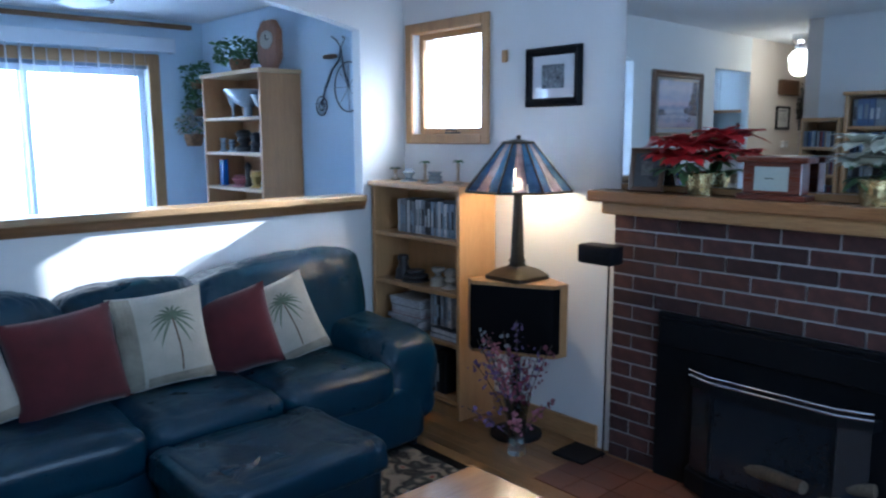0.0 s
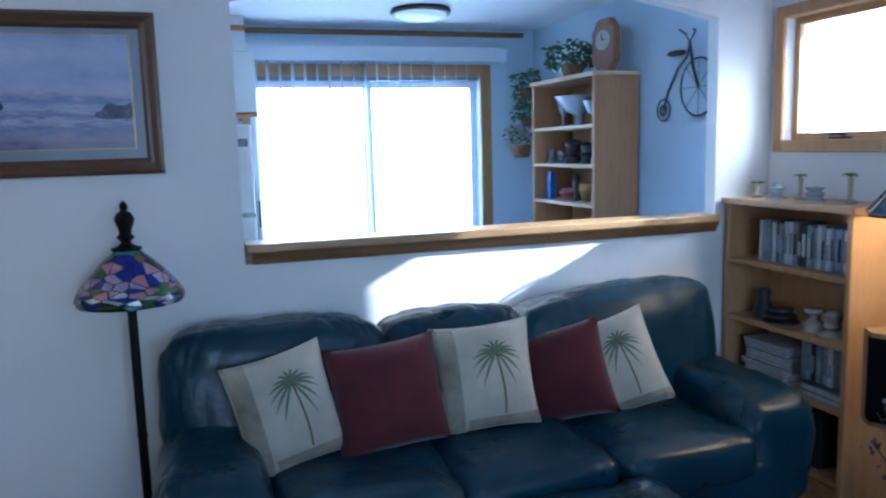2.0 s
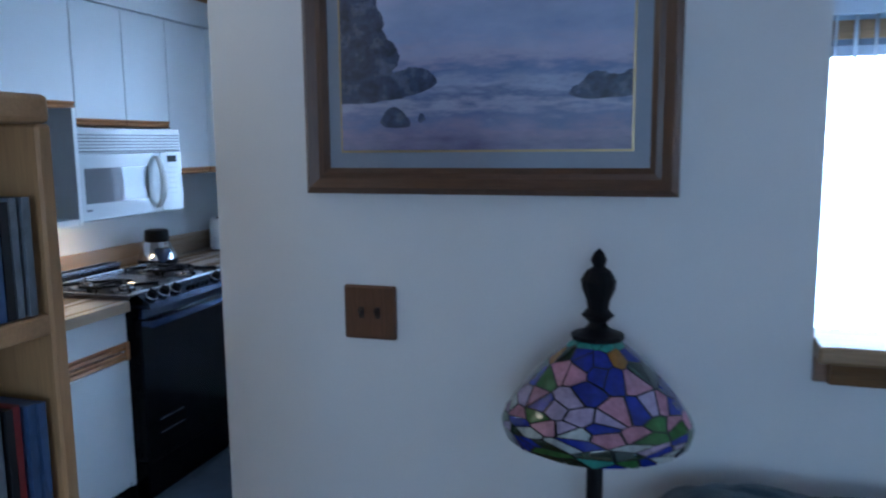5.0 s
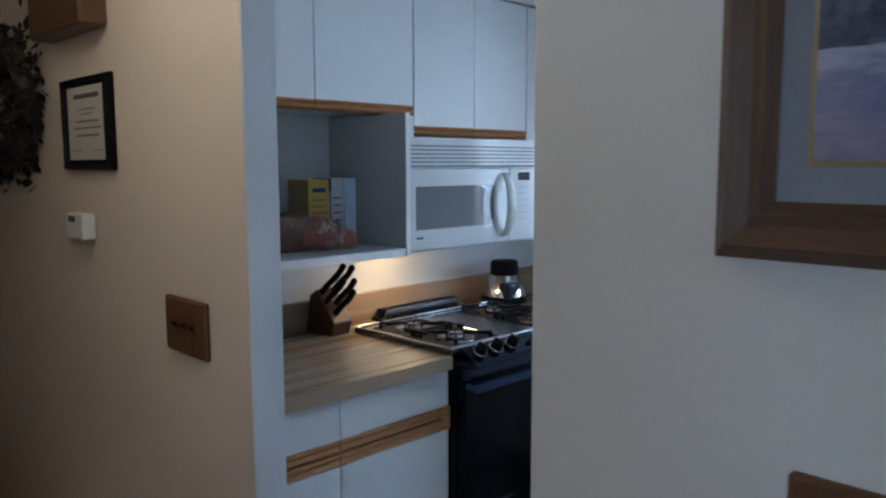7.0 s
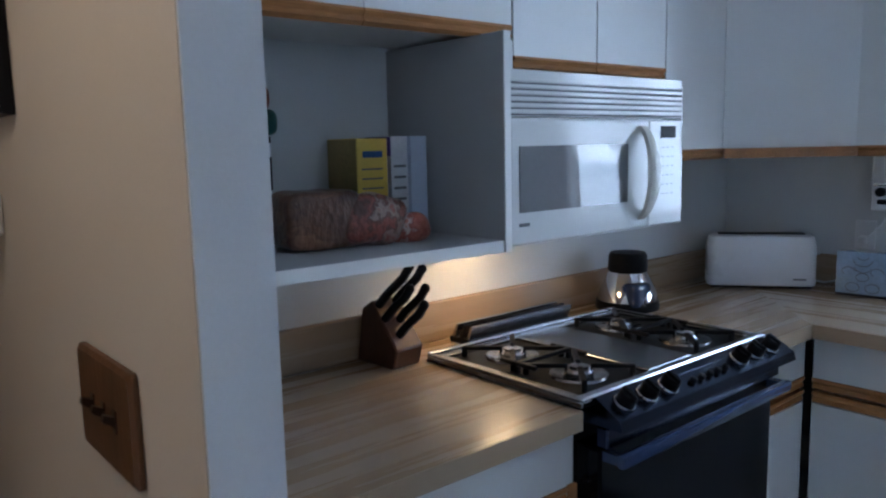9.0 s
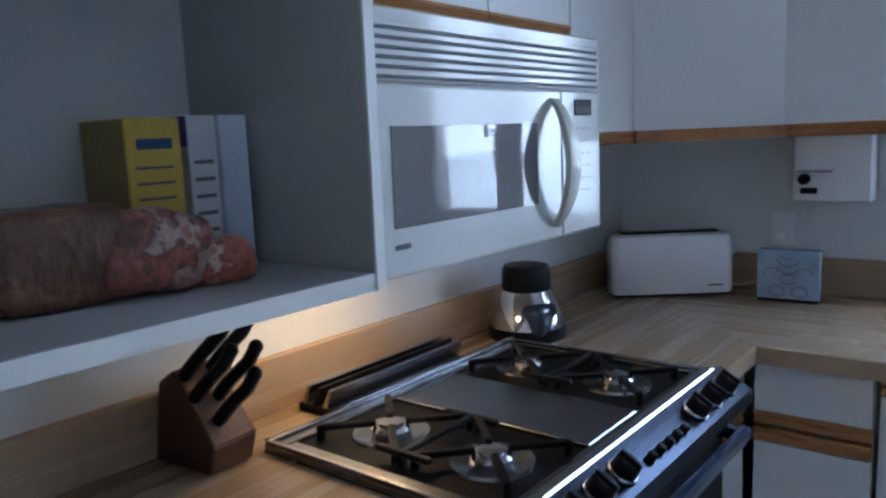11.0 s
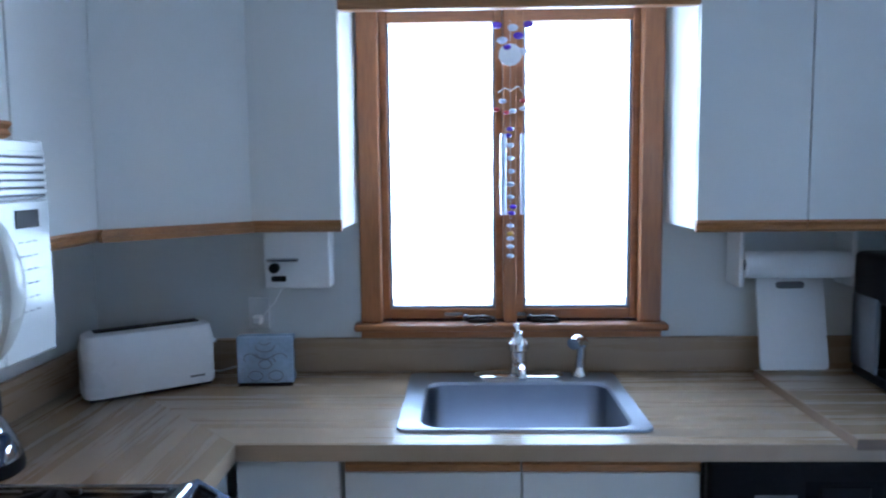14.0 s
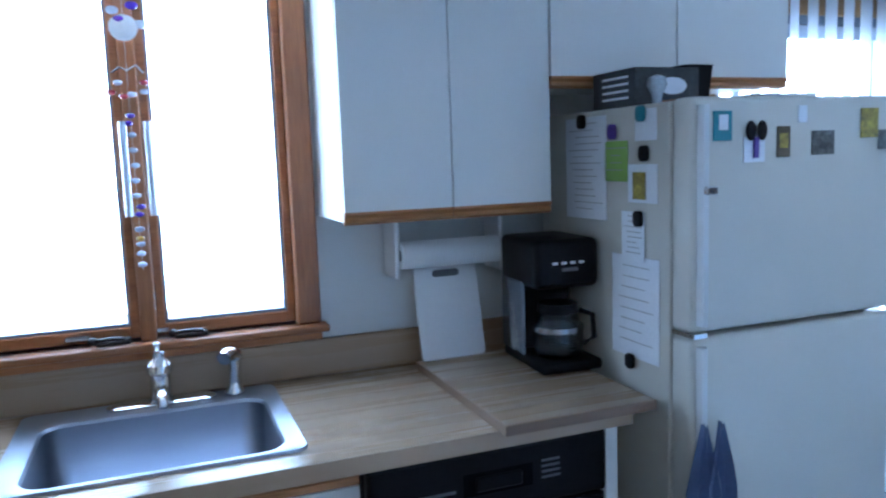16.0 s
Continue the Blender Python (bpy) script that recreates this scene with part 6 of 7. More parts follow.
wreath()
gl = site("hall_globe_light", (0.9, -3.07, 2.3), "white glass globe ceiling light, lit", "lamp")
bm = bmesh.new()
ball(bm, 0.10, (0.9, -3.07, 2.175), (1, 1, 0.85), 24, 14)
g = part("globe", bm, glow("lit_globe", (1.0, 0.9, 0.72), 3.0), gl, smooth=True)
g.visible_shadow = False
bm = bmesh.new()
turned(bm, [(0.05, 2.252), (0.06, 2.27), (0.04, 2.30), (0.08, 2.34), (0.08, 2.399)], 20, Matrix.Translation((0.9, -3.07, 0)))
part("ceiling_rose", bm, M_CHROME, gl, smooth=True)


def ceiling_fan():
    fx, fy = 3.5, -5.3
    o = site("ceiling_fan", (fx, fy, 2.2), "brown wooden five-blade ceiling fan at rest", "fan")
    bm = bmesh.new()
    turned(bm, [(0.0, 2.20), (0.06, 2.205), (0.09, 2.23), (0.09, 2.28), (0.05, 2.31), (0.05, 2.36), (0.07, 2.399)], 20, Matrix.Translation((fx, fy, 0)))
    part("motor_housing", bm, surf("fan_brass", (0.25, 0.18, 0.08), 0.35, 0.8), o, smooth=True)
    for k in range(5):
        bm = bmesh.new()
        prism(bm, [(0.11, -0.045), (0.16, -0.06), (0.55, -0.07), (0.60, -0.04), (0.60, 0.04), (0.55, 0.07), (0.16, 0.06), (0.11, 0.045)], 0, 0.008)
        bmesh.ops.transform(bm, matrix=pose(fx, fy, 2.255, 0, 0, 72 * k + 20) @ pose(0, 0, 0, 8), verts=bm.verts)
        part("blade", bm, M_OAK, o)


ceiling_fan()
# ---- dining room ----
def glass_door():
    d = tagged(site("door_1", (4.17, 0.05, 0.05), "sliding glass patio door with wood casing", "door"), kind="structure")
    boxes("casing", [(5.062, -0.026, 0.0, 5.150, -0.007, 2.125)], M_OAKZ, d, bevel=0.004)
    boxes("casing", [(3.215, -0.026, 0.0, 3.298, -0.007, 2.125)], M_OAKZ, d, bevel=0.004)
    boxes("head_casing", [(3.298, -0.026, 2.035, 5.062, -0.007, 2.125)], M_OAK, d, bevel=0.004)
    boxes("track", [(3.302, 0.002, 2.008, 5.058, 0.11, 2.066)], M_GASKET, d)
    boxes("threshold", [(3.302, 0.002, 0.051, 5.058, 0.11, 0.075)], M_STEEL, d)
    for k, (a, b, y) in enumerate(((3.303, 4.20, 0.02), (4.135, 5.057, 0.07))):
        leaf = boxes("door_leaf", [(a, y, 0.076, a + 0.05, y + 0.035, 2.006), (b - 0.05, y, 0.076, b, y + 0.035, 2.006), (a + 0.05, y, 0.076, b - 0.05, y + 0.035, 0.15), (a + 0.05, y, 1.955, b - 0.05, y + 0.035, 2.006)], surf("white_door_frame", (0.62, 0.66, 0.72), 0.4), d, bevel=0.003)
        p = boxes("pane", [(a + 0.05, y + 0.015, 0.15, b - 0.05, y + 0.02, 1.955)], M_GLASS, leaf)
        p.visible_shadow = False
    boxes("door_handle", [(3.322, -0.018, 0.95, 3.342, 0.019, 1.15)], M_BLACK, d, bevel=0.004)
    vb = site("vertical_blind", (4.2, -0.09, 2.13), "white vertical blind with open slats and box valance", "blind")
    boxes("valance", [(3.20, -0.135, 2.135, 5.245, -0.120, 2.245)], M_VAL, vb, bevel=0.003)
    boxes("valance_end", [(5.231, -0.119, 2.135, 5.245, -0.007, 2.245)], M_VAL, vb)
    boxes("head_rail", [(3.24, -0.09, 2.15, 5.22, -0.05, 2.18)], M_VAL, vb)
    bm = bmesh.new()
    box(bm, -0.040, -0.0006, 0.0, 0.040, 0.0006, 2.03)
    slat_ob = part("slat", bm, M_SLAT, vb)
    slat_ob.matrix_parent_inverse = Matrix()
    base = Vector((4.2, -0.09, 2.13))
    for k in range(20):
        o = slat_ob if k == 0 else slat_ob.copy()
        if k:
            scene.collection.objects.link(o)
        o.matrix_parent_inverse = PLACED[vb.name]
        o.matrix_basis = pose(3.34 + 0.0885 * k, -0.072, 0.12, 0, 0, 66 + 3 * (k % 3))


M_VAL = surf("white_vinyl_valance", (0.66, 0.70, 0.76), 0.5, var=0.03)
s_ = Nodes("translucent_slat").set(Base_Color=(0.72, 0.75, 0.8, 1), Roughness=0.5, Transmission_Weight=0.35)
M_SLAT = s_.mat
glass_door()
tagged(boxes("trim_crown", [(3.2, -0.045, 2.335, 5.43, -0.007, 2.372)], M_TRIM, bevel=0.008, seg=2), "brown wood rail at the dining ceiling", "trim", kind="structure")
cl = site("ceiling_light", (4.37, -0.75, 2.3), "round flush ceiling light with bronze ring", "lamp")
bm = bmesh.new()
turned(bm, [(0.19, 2.399), (0.20, 2.385), (0.195, 2.365), (0.18, 2.36)], 32, Matrix.Translation((4.37, -0.75, 0)))
part("ring", bm, surf("bronze_ring", (0.10, 0.09, 0.085), 0.4, 0.5), cl, smooth=True)
bm = bmesh.new()
turned(bm, [(0.179, 2.364), (0.15, 2.345), (0.09, 2.325), (0.0, 2.318)], 32, Matrix.Translation((4.37, -0.75, 0)))
part("diffuser", bm, M_WHITEP, cl, smooth=True)

DB = pose(5.185, -0.70, 0, 0, 0, -89)
bookcase(DB, 0.85, 0.318, 1.928, (0.10, 0.36, 0.62, 0.868, 1.118, 1.367, 1.612), "tall light pine bookcase with glassware in the dining room", M_PINED, M_PINEL, lip=0.012)
rnd = random.Random(77)


def bowl(m, r, h, material, label):
    o = thing("glass_bowl", m, label, "bowl", "glassware on the pine bookcase")
    bm = bmesh.new()
    turned(bm, [(r * 0.45, 0), (r * 0.45, 0.006), (r * 0.18, 0.012), (r * 0.18, h * 0.35), (r * 0.6, h * 0.55), (r, h), (r * 0.94, h), (r * 0.55, h * 0.6), (0.0, h * 0.5)], 20)
    part("bowl_glass", bm, material, o, smooth=True)


bowl(DB @ pose(0.46, 0.12, 1.6125), 0.17, 0.19, M_GLASSORN, "cut glass footed bowl on the pine bookcase")
for x, r, h in ((0.28, 0.05, 0.20), (0.68, 0.07, 0.15), (0.75, 0.045, 0.11)):
    bowl(DB @ pose(x, 0.10, 1.6125), r, h, M_GLASSORN, "clear glass stemware on the pine bookcase")
for k, (x, h, w, mt) in enumerate(((0.10, 0.10, 0.06, M_GLASSORN), (0.24, 0.09, 0.07, M_GLASSORN), (0.42, 0.16, 0.13, M_DARKORN), (0.60, 0.14, 0.10, M_DARKORN), (0.74, 0.18, 0.11, M_DARKORN))):
    figurine(DB @ pose(x, 0.10, 1.3675), "small " + ("dark" if mt is M_DARKORN else "clear glass") + " ornament on the pine bookcase", mt, h, w, 50 + k)
for k, (x, h, w, mt) in enumerate(((0.34, 0.08, 0.13, surf("pink_ceramic", (0.45, 0.16, 0.16), 0.3)), (0.46, 0.18, 0.06, M_DARKORN), (0.58, 0.12, 0.10, surf("yellow_ceramic", (0.50, 0.33, 0.10), 0.3)), (0.72, 0.11, 0.10, M_PALEORN), (0.76, 0.10, 0.05, M_DARKORN))):
    figurine(DB @ pose(x, 0.10, 1.1185), "small painted ornament on the pine bookcase", mt, h, w, 80 + k)
bv = thing("blue_vase", DB @ pose(0.13, 0.08, 1.1185), "slim cobalt blue glass vase on the pine bookcase", "vase")
bm = bmesh.new()
loft(bm, [[(a, b, z) for a, b in rounded(0.06, 0.05, 0.008, 2)] for z in (0.0, 0.19)])
part("vase_body", bm, surf("cobalt_glass", (0.01, 0.10, 0.42), 0.08, coat=0.8), bv)

wc = thing("shelf_clock", DB @ pose(0.70, 0.20, 1.9285) @ Matrix.Diagonal((1.3, 1.0, 1.0, 1.0)), "octagonal brown wooden clock standing on the bookcase", "clock")
bm = bmesh.new()
oct_ = [(0.105 * sx, 0.165 + 0.165 * sz) for sx, sz in ((-0.5, -1), (0.5, -1), (1, -0.55), (1, 0.55), (0.5, 1), (-0.5, 1), (-1, 0.55), (-1, -0.55))]
prism(bm, oct_, -0.05, 0.0, "y")
bmesh.ops.bevel(bm, geom=bm.edges[:], offset=0.008, segments=2, affect="EDGES")
part("case", bm, M_WALNUTC, wc)
bm = bmesh.new()
tube(bm, 0.062, 0.060, 0.006, Matrix.Translation((0, -0.0505, 0.20)) @ pose(0, 0, 0, 90), 28)
part("dial", bm, M_PALEORN, wc, smooth=True)
bm = bmesh.new()
box(bm, -0.002, -0.0595, 0.20, 0.002, -0.0575, 0.24)
box(bm, 0.0, -0.0595, 0.198, 0.03, -0.0575, 0.202)
part("clock_hands", bm, M_BLACK, wc)


def plant(name, at, base_mat, spread, drop, n, label, basket=(0.075, 0.10), seed=3, pale=0):
    rnd = random.Random(seed)
    o = site(name, at, label, "plant")
    x, y, z = at
    bm = bmesh.new()
    turned(bm, [(basket[0] * 0.75, 0), (basket[0], basket[1] * 0.6), (basket[0] * 1.05, basket[1]), (basket[0] * 0.9, basket[1]), (0.0, basket[1] * 0.8)], 16, Matrix.Translation(at))
    part("basket", bm, base_mat, o, smooth=25)
    groups = (bmesh.new(), bmesh.new())
    for k in range(n):
        a = rnd.uniform(0, 6.28)
        r = spread * math.sqrt(rnd.random())
        zz = rnd.uniform(drop[0], drop[1]) * (1 - 0.4 * r / spread)
        p = Vector((x + r * math.cos(a), y + r * math.sin(a), z + basket[1] + zz))
        p.x, p.y = min(p.x, WX - 0.03), min(p.y, -0.03)
        rot = Euler((rnd.uniform(-0.9, 0.9), rnd.uniform(-0.9, 0.9), rnd.uniform(0, 6.3))).to_matrix()
        L = rnd.uniform(0.03, 0.06)
        bm = groups[1 if rnd.random() < pale else 0]
        q = [bm.verts.new(p + rot @ c) for c in (Vector((0, 0, 0)), Vector((L * 0.4, L * 0.38, 0.006)), Vector((L, 0, -0.008)), Vector((L * 0.4, -L * 0.38, 0.006)))]
        bm.faces.new((q[0], q[1], q[2]))
        bm.faces.new((q[0], q[2], q[3]))
    tagged(part("foliage", groups[0], M_LEAF, o), kind="stuff")
    if pale:
        tagged(part("flowers", groups[1], M_PALEORN, o, "pale dried flowers"), kind="stuff")
    else:
        groups[1].free()
    return o


M_BASKET = surf("woven_basket", (0.32, 0.17, 0.08), 0.8, var=0.4, scale=40, fine=120, bump=0.9, depth=0.004)
plant("potted_plant", (5.36, -0.98, 1.929), M_BASKET, 0.19, (-0.03, 0.17), 300, "leafy green plant in basket on the pine bookcase", seed=4)
plant("hanging_basket", (5.34, -0.17, 1.40), M_BASKET, 0.12, (0.0, 0.20), 150, "wall basket of pale dried flowers and leaves", seed=5, pale=0.6)
plant("hanging_basket", (5.40, -0.16, 1.64), M_BASKET, 0.12, (-0.05, 0.20), 130, "small hanging basket with trailing green ivy", basket=(0.05, 0.07), seed=6)
plant("hanging_basket", (5.39, -0.16, 1.86), M_BASKET, 0.13, (-0.10, 0.18), 150, "small hanging basket with trailing green ivy", basket=(0.05, 0.07), seed=7)


def bicycle_art():
    o = site("bicycle_wall_art", (WX - 0.03, -2.0, 1.64), "dark grey wire penny-farthing bicycle wall ornament", "wall ornament")
    X = WX - 0.03
    def circle(cy, cz, r, n=26):
        return [(X, cy + r * math.cos(2 * math.pi * k / n), cz + r * math.sin(2 * math.pi * k / n)) for k in range(n + 1)]
    def rods(name, paths, r=0.004):
        bm = bmesh.new()
        for p in paths:
            wire(bm, p, r, 6)
        part(name, bm, M_BIKE, o, smooth=True)
    big, small = (-2.13, 1.785), (-1.815, 1.675)
    rods("big_wheel", [circle(*big, 0.155)], 0.005)
    for k in range(8):
        a = 2 * math.pi * k / 8
        rods("spoke", [[(X, *big), (X, big[0] + 0.15 * math.cos(a), big[1] + 0.15 * math.sin(a))]], 0.0018)
    rods("small_wheel", [circle(*small, 0.062, 18)], 0.005)
    rods("frame_tube", [[(X, *small), (X, -1.86, 1.78), (X, -1.95, 1.90), (X, -2.03, 1.955), (X, -2.05, 2.03)], [(X, *big), (X, -2.08, 1.90), (X, -2.05, 2.03)]], 0.008)
    rods("handlebar", [[(X - 0.05, -2.02, 2.10), (X - 0.02, -2.04, 2.075), (X, -2.05, 2.03), (X, -2.10, 2.085), (X - 0.03, -2.12, 2.09)]], 0.006)
    bm = bmesh.new()
    superq(bm, (X, -1.93, 1.985), (0.05, 0.14, 0.03), 0.6, 0.6, u=16, v=10)
    part("saddle", bm, surf("brown_saddle", (0.09, 0.045, 0.02), 0.5), o, smooth=True)
    rods("bundle", [circle(small[0], small[1] + 0.0, 0.03, 12)], 0.006)


M_BIKE = surf("grey_bicycle_wire", (0.055, 0.065, 0.09), 0.4, 0.5, var=0.2)
bicycle_art()
op = site("wooden_plate", (WX - 0.02, -2.30, 1.15), "light wooden outlet plate on the blue wall", "plate")
boxes("plate", [(WX - 0.022, -2.335, 1.155, WX - 0.007, -2.235, 1.285)], M_PINEL, op, bevel=0.004)
# ---- kitchen: refrigerator ----
def magnet(at, w, h, face, material, label, t=0.004):
    """A flat piece stuck to the door (face 'front') or the side."""
    x, y, z = at
    o = site("fridge_magnet", at, label, "magnet", "magnets and notes on the refrigerator")
    if face == "front":
        boxes("sheet", [(x - w / 2, y - t, z - h / 2, x + w / 2, y - 0.0005, z + h / 2)], material, o, bevel=0.001)
    else:
        boxes("sheet", [(x - t, y - w / 2, z - h / 2, x - 0.0005, y + w / 2, z + h / 2)], material, o, bevel=0.001)
    return o


def fridge():
    x0, x1, yb, yd, yf = 2.57, 3.235, -0.06, -0.703, -0.788
    split, top = 1.106, 1.668
    f = site("refrigerator", (2.98, -0.4, 0), "white top-freezer refrigerator covered with notes and magnets", "refrigerator")
    boxes("body", [(x0, yd, 0.02, x1, yb, top)], M_FRIDGE, f, bevel=0.006, seg=2)
    for name, z0, z1 in (("freezer_door", split + 0.006, top + 0.004), ("fridge_door", 0.06, split - 0.006)):
        d = boxes(name, [(x0 - 0.004, yf, z0, x1 + 0.004, yd - 0.008, z1)], M_FRIDGE, f, bevel=0.014, seg=3, smooth=True)
        boxes("gasket", [(x0 + 0.01, yd - 0.0075, z0 + 0.01, x1 - 0.01, yd - 0.0005, z1 - 0.01)], M_GASKET, d)
        bm = bmesh.new()
        a, b = (z0 + 0.02, z1 - 0.02)
        prism(bm, [(x0 + 0.010, yf - 0.0005), (x0 + 0.014, yf - 0.020), (x0 + 0.026, yf - 0.024), (x0 + 0.032, yf - 0.012), (x0 + 0.032, yf - 0.0005)], a, b)
        part("handle", bm, M_FRIDGEH, d, "white full-length handle")
    boxes("hinge_cap", [(x0 + 0.0, yf - 0.006, split - 0.0055, x0 + 0.04, yd - 0.009, split + 0.0055)], M_CHROME, f)
    boxes("handle_bracket", [(x0 + 0.008, yf - 0.040, 1.445, x0 + 0.040, yf - 0.0245, 1.465)], M_CHROME, f, bevel=0.003)


M_FRIDGE = surf("white_fridge_enamel", (0.60, 0.58, 0.52), 0.35, var=0.03, fine=300, bump=0.15)
M_FRIDGEH = surf("white_handle", (0.66, 0.67, 0.67), 0.3, var=0.03)
fridge()
M_PAPER = surf("note_paper", (0.80, 0.83, 0.88), 0.7, var=0.06)
M_LIME = surf("lime_paper", (0.30, 0.50, 0.12), 0.7)
M_TEALM = surf("teal_magnet", (0.03, 0.22, 0.28), 0.4)
M_VIOLET = surf("violet_magnet", (0.10, 0.05, 0.30), 0.4)
M_YEL = surf("yellow_picture", (0.42, 0.33, 0.05), 0.4, var=0.5, scale=30)
M_GREYPIC = surf("grey_photo", (0.16, 0.17, 0.17), 0.4, var=0.6, scale=30)
S = 2.57
for y, z, w, h, mt, lb, n in (
        (-0.325, 1.507, 0.215, 0.29, M_PAPER, "white handwritten note sheet on the refrigerator side", 14),
        (-0.478, 1.526, 0.11, 0.108, M_LIME, "lime green paper slip on the refrigerator side", 4),
        (-0.610, 1.617, 0.09, 0.08, M_PAPER, "white card on the refrigerator side", 0),
        (-0.596, 1.468, 0.125, 0.10, M_PAPER, "white envelope pocket on the refrigerator side", 0),
        (-0.560, 1.33, 0.10, 0.13, M_PAPER, "narrow printed list on the refrigerator side", 8),
        (-0.561, 1.139, 0.21, 0.275, M_PAPER, "white printed calendar sheet on the refrigerator side", 8)):
    S = 2.5655 if "narrow" in lb else 2.57
    o = magnet((S, y, z), w, h, "side", mt, lb, 0.003)
    r_ = random.Random(int(-y * 1000))
    for k in range(n):
        zz = z + h / 2 - h * (k + 1) / (n + 1.5)
        boxes("writing", [(S - 0.0036, y - w * r_.uniform(0.15, 0.42), zz, S - 0.0031, y + w * r_.uniform(0.2, 0.42), zz + 0.0022)], M_PRINT, o)
S = 2.57
magnet((S - 0.0035, -0.585, 1.462), 0.055, 0.07, "side", M_YEL, "small colourful picture on the refrigerator side", 0.002)
for y, z, mt in ((-0.32, 1.640, M_BLACK), (-0.475, 1.605, M_VIOLET), (-0.602, 1.645, M_TEALM), (-0.615, 1.545, M_BLACK), (-0.551, 0.992, M_BLACK), (-0.590, 1.378, M_BLACK)):
    o = site("clip_magnet", (S - 0.004, y, z), "small dark clip magnet on the refrigerator side", "magnet", "magnets and notes on the refrigerator")
    bm = bmesh.new()
    superq(bm, (S - 0.012, y, z), (0.018, 0.034, 0.042), 0.6, 0.6, u=14, v=8)
    part("clip", bm, mt, o, smooth=True)
F = -0.788
for x, z, w, h, mt, lb in (
        (2.652, 1.603, 0.055, 0.07, M_TEALM, "blue sailboat magnet on the freezer door"),
        (2.747, 1.545, 0.065, 0.06, M_PAPER, "white scissors card on the freezer door"),
        (2.838, 1.562, 0.042, 0.075, surf("dark_book_magnet", (0.07, 0.05, 0.02), 0.4), "dark framed magnet on the freezer door"),
        (2.898, 1.628, 0.028, 0.042, M_PAPER, "small printed magnet on the freezer door"),
        (2.966, 1.557, 0.075, 0.06, M_GREYPIC, "grey landscape magnet on the freezer door"),
        (3.123, 1.603, 0.06, 0.075, M_YEL, "colourful figure magnet on the freezer door"),
        (3.185, 1.56, 0.06, 0.05, M_GREYPIC, "dark photo magnet on the freezer door")):
    o = magnet((x, F, z), w, h, "front", mt, lb)
    if "dark framed" in lb:
        boxes("inset", [(x - 0.013, F - 0.0046, z - 0.015, x + 0.013, F - 0.0041, z + 0.02)], M_YEL, o)
    if "sailboat" in lb:
        boxes("sail", [(x - 0.012, F - 0.0046, z - 0.01, x + 0.015, F - 0.0041, z + 0.026)], M_PAPER, o)
sc = site("scissors", (2.747, F - 0.01, 1.56), "black and violet scissors on the freezer door", "scissors")
bm = bmesh.new()
for x in (2.730, 2.764):
    ball(bm, 0.016, (x, F - 0.010, 1.590), (1, 0.35, 1.5), 12, 8)
part("grips", bm, M_BLACK, sc, smooth=True)
boxes("blades", [(2.741, F - 0.012, 1.525, 2.754, F - 0.005, 1.575)], M_VIOLET, sc)

tw = site("hand_towel", (2.585, -0.83, 0.8), "blue cloth hanging from the refrigerator handle", "towel")
bm = bmesh.new()
for i, (dx, w0) in enumerate(((-0.012, 0.05), (0.038, 0.045))):
    cols = 9
    rings = []
    for k in range(7):
        z = 0.895 - 0.055 * k
        w = w0 * (0.12 + 0.88 * min(1, k / 3)) * 1.0
        rings.append([(2.585 + dx + w * (2 * c / (cols - 1) - 1), -0.834 - 0.014 * math.sin(c * 1.9 + i) * min(1, k / 2) + (0.006 if c in (0, cols - 1) else 0), z + 0.01 * math.cos(c)) for c in range(cols)] +
                     [(2.585 + dx + w * (1 - 2 * c / (cols - 1)), -0.828 - 0.014 * math.sin((cols - 1 - c) * 1.9 + i) * min(1, k / 2) + 0.004, z + 0.01 * math.cos(cols - 1 - c)) for c in range(cols)])
    loft(bm, rings)
part("cloth", bm, fabric("blue_towel_cloth", (0.10, 0.14, 0.27)), tw, smooth=True)

# on top of the refrigerator
T = 1.6685
bx = site("carton", (2.77, -0.35, T), "dark cardboard appliance carton on the refrigerator", "box")
boxes("carton_body", [(2.573, -0.56, T, 2.775, -0.36, T + 0.098)], surf("dark_carton", (0.035, 0.04, 0.045), 0.5, var=0.4, scale=20), bx, bevel=0.002)
bm = bmesh.new()
ball(bm, 0.045, (2.69, -0.5608, T + 0.05), (1.0, 0.02, 0.5), 20, 10)
part("printed_oval", bm, M_PAPER, bx, smooth=True)
for k in range(4):
    boxes("printed_line", [(2.5715, -0.53, T + 0.02 + 0.018 * k, 2.5728, -0.41, T + 0.026 + 0.018 * k)], M_PAPER, bx)
pt = site("black_planter", (2.96, -0.36, T), "black plastic square planter on the refrigerator", "pot")
bm = bmesh.new()
loft(bm, [[(2.838 + a, -0.44 + b, z) for a, b in rounded(w, w, 0.01, 2)] for w, z in ((0.080, T), (0.098, T + 0.115), (0.104, T + 0.115), (0.094, T + 0.112), (0.075, T + 0.01))])
part("pot_body", bm, M_BLACK, pt)
tr = site("plastic_tray", (3.15, -0.45, T), "white plastic tray on the refrigerator", "tray")
bm = bmesh.new()
loft(bm, [[(3.09 + a, -0.46 + b, z) for a, b in rounded(w, w * 0.8, 0.03, 3)] for w, z in ((0.20, T), (0.24, T + 0.03), (0.25, T + 0.03), (0.20, T + 0.006))])
part("tray_body", bm, M_WHITEP, tr)
cup = site("small_bulb", (2.655, -0.56, T), "small clear jar on the refrigerator edge", "jar")
bm = bmesh.new()
turned(bm, [(0.012, T), (0.014, T + 0.02), (0.026, T + 0.045), (0.022, T + 0.065), (0.0, T + 0.072)], 14, Matrix.Translation((2.595, -0.62, 0)))
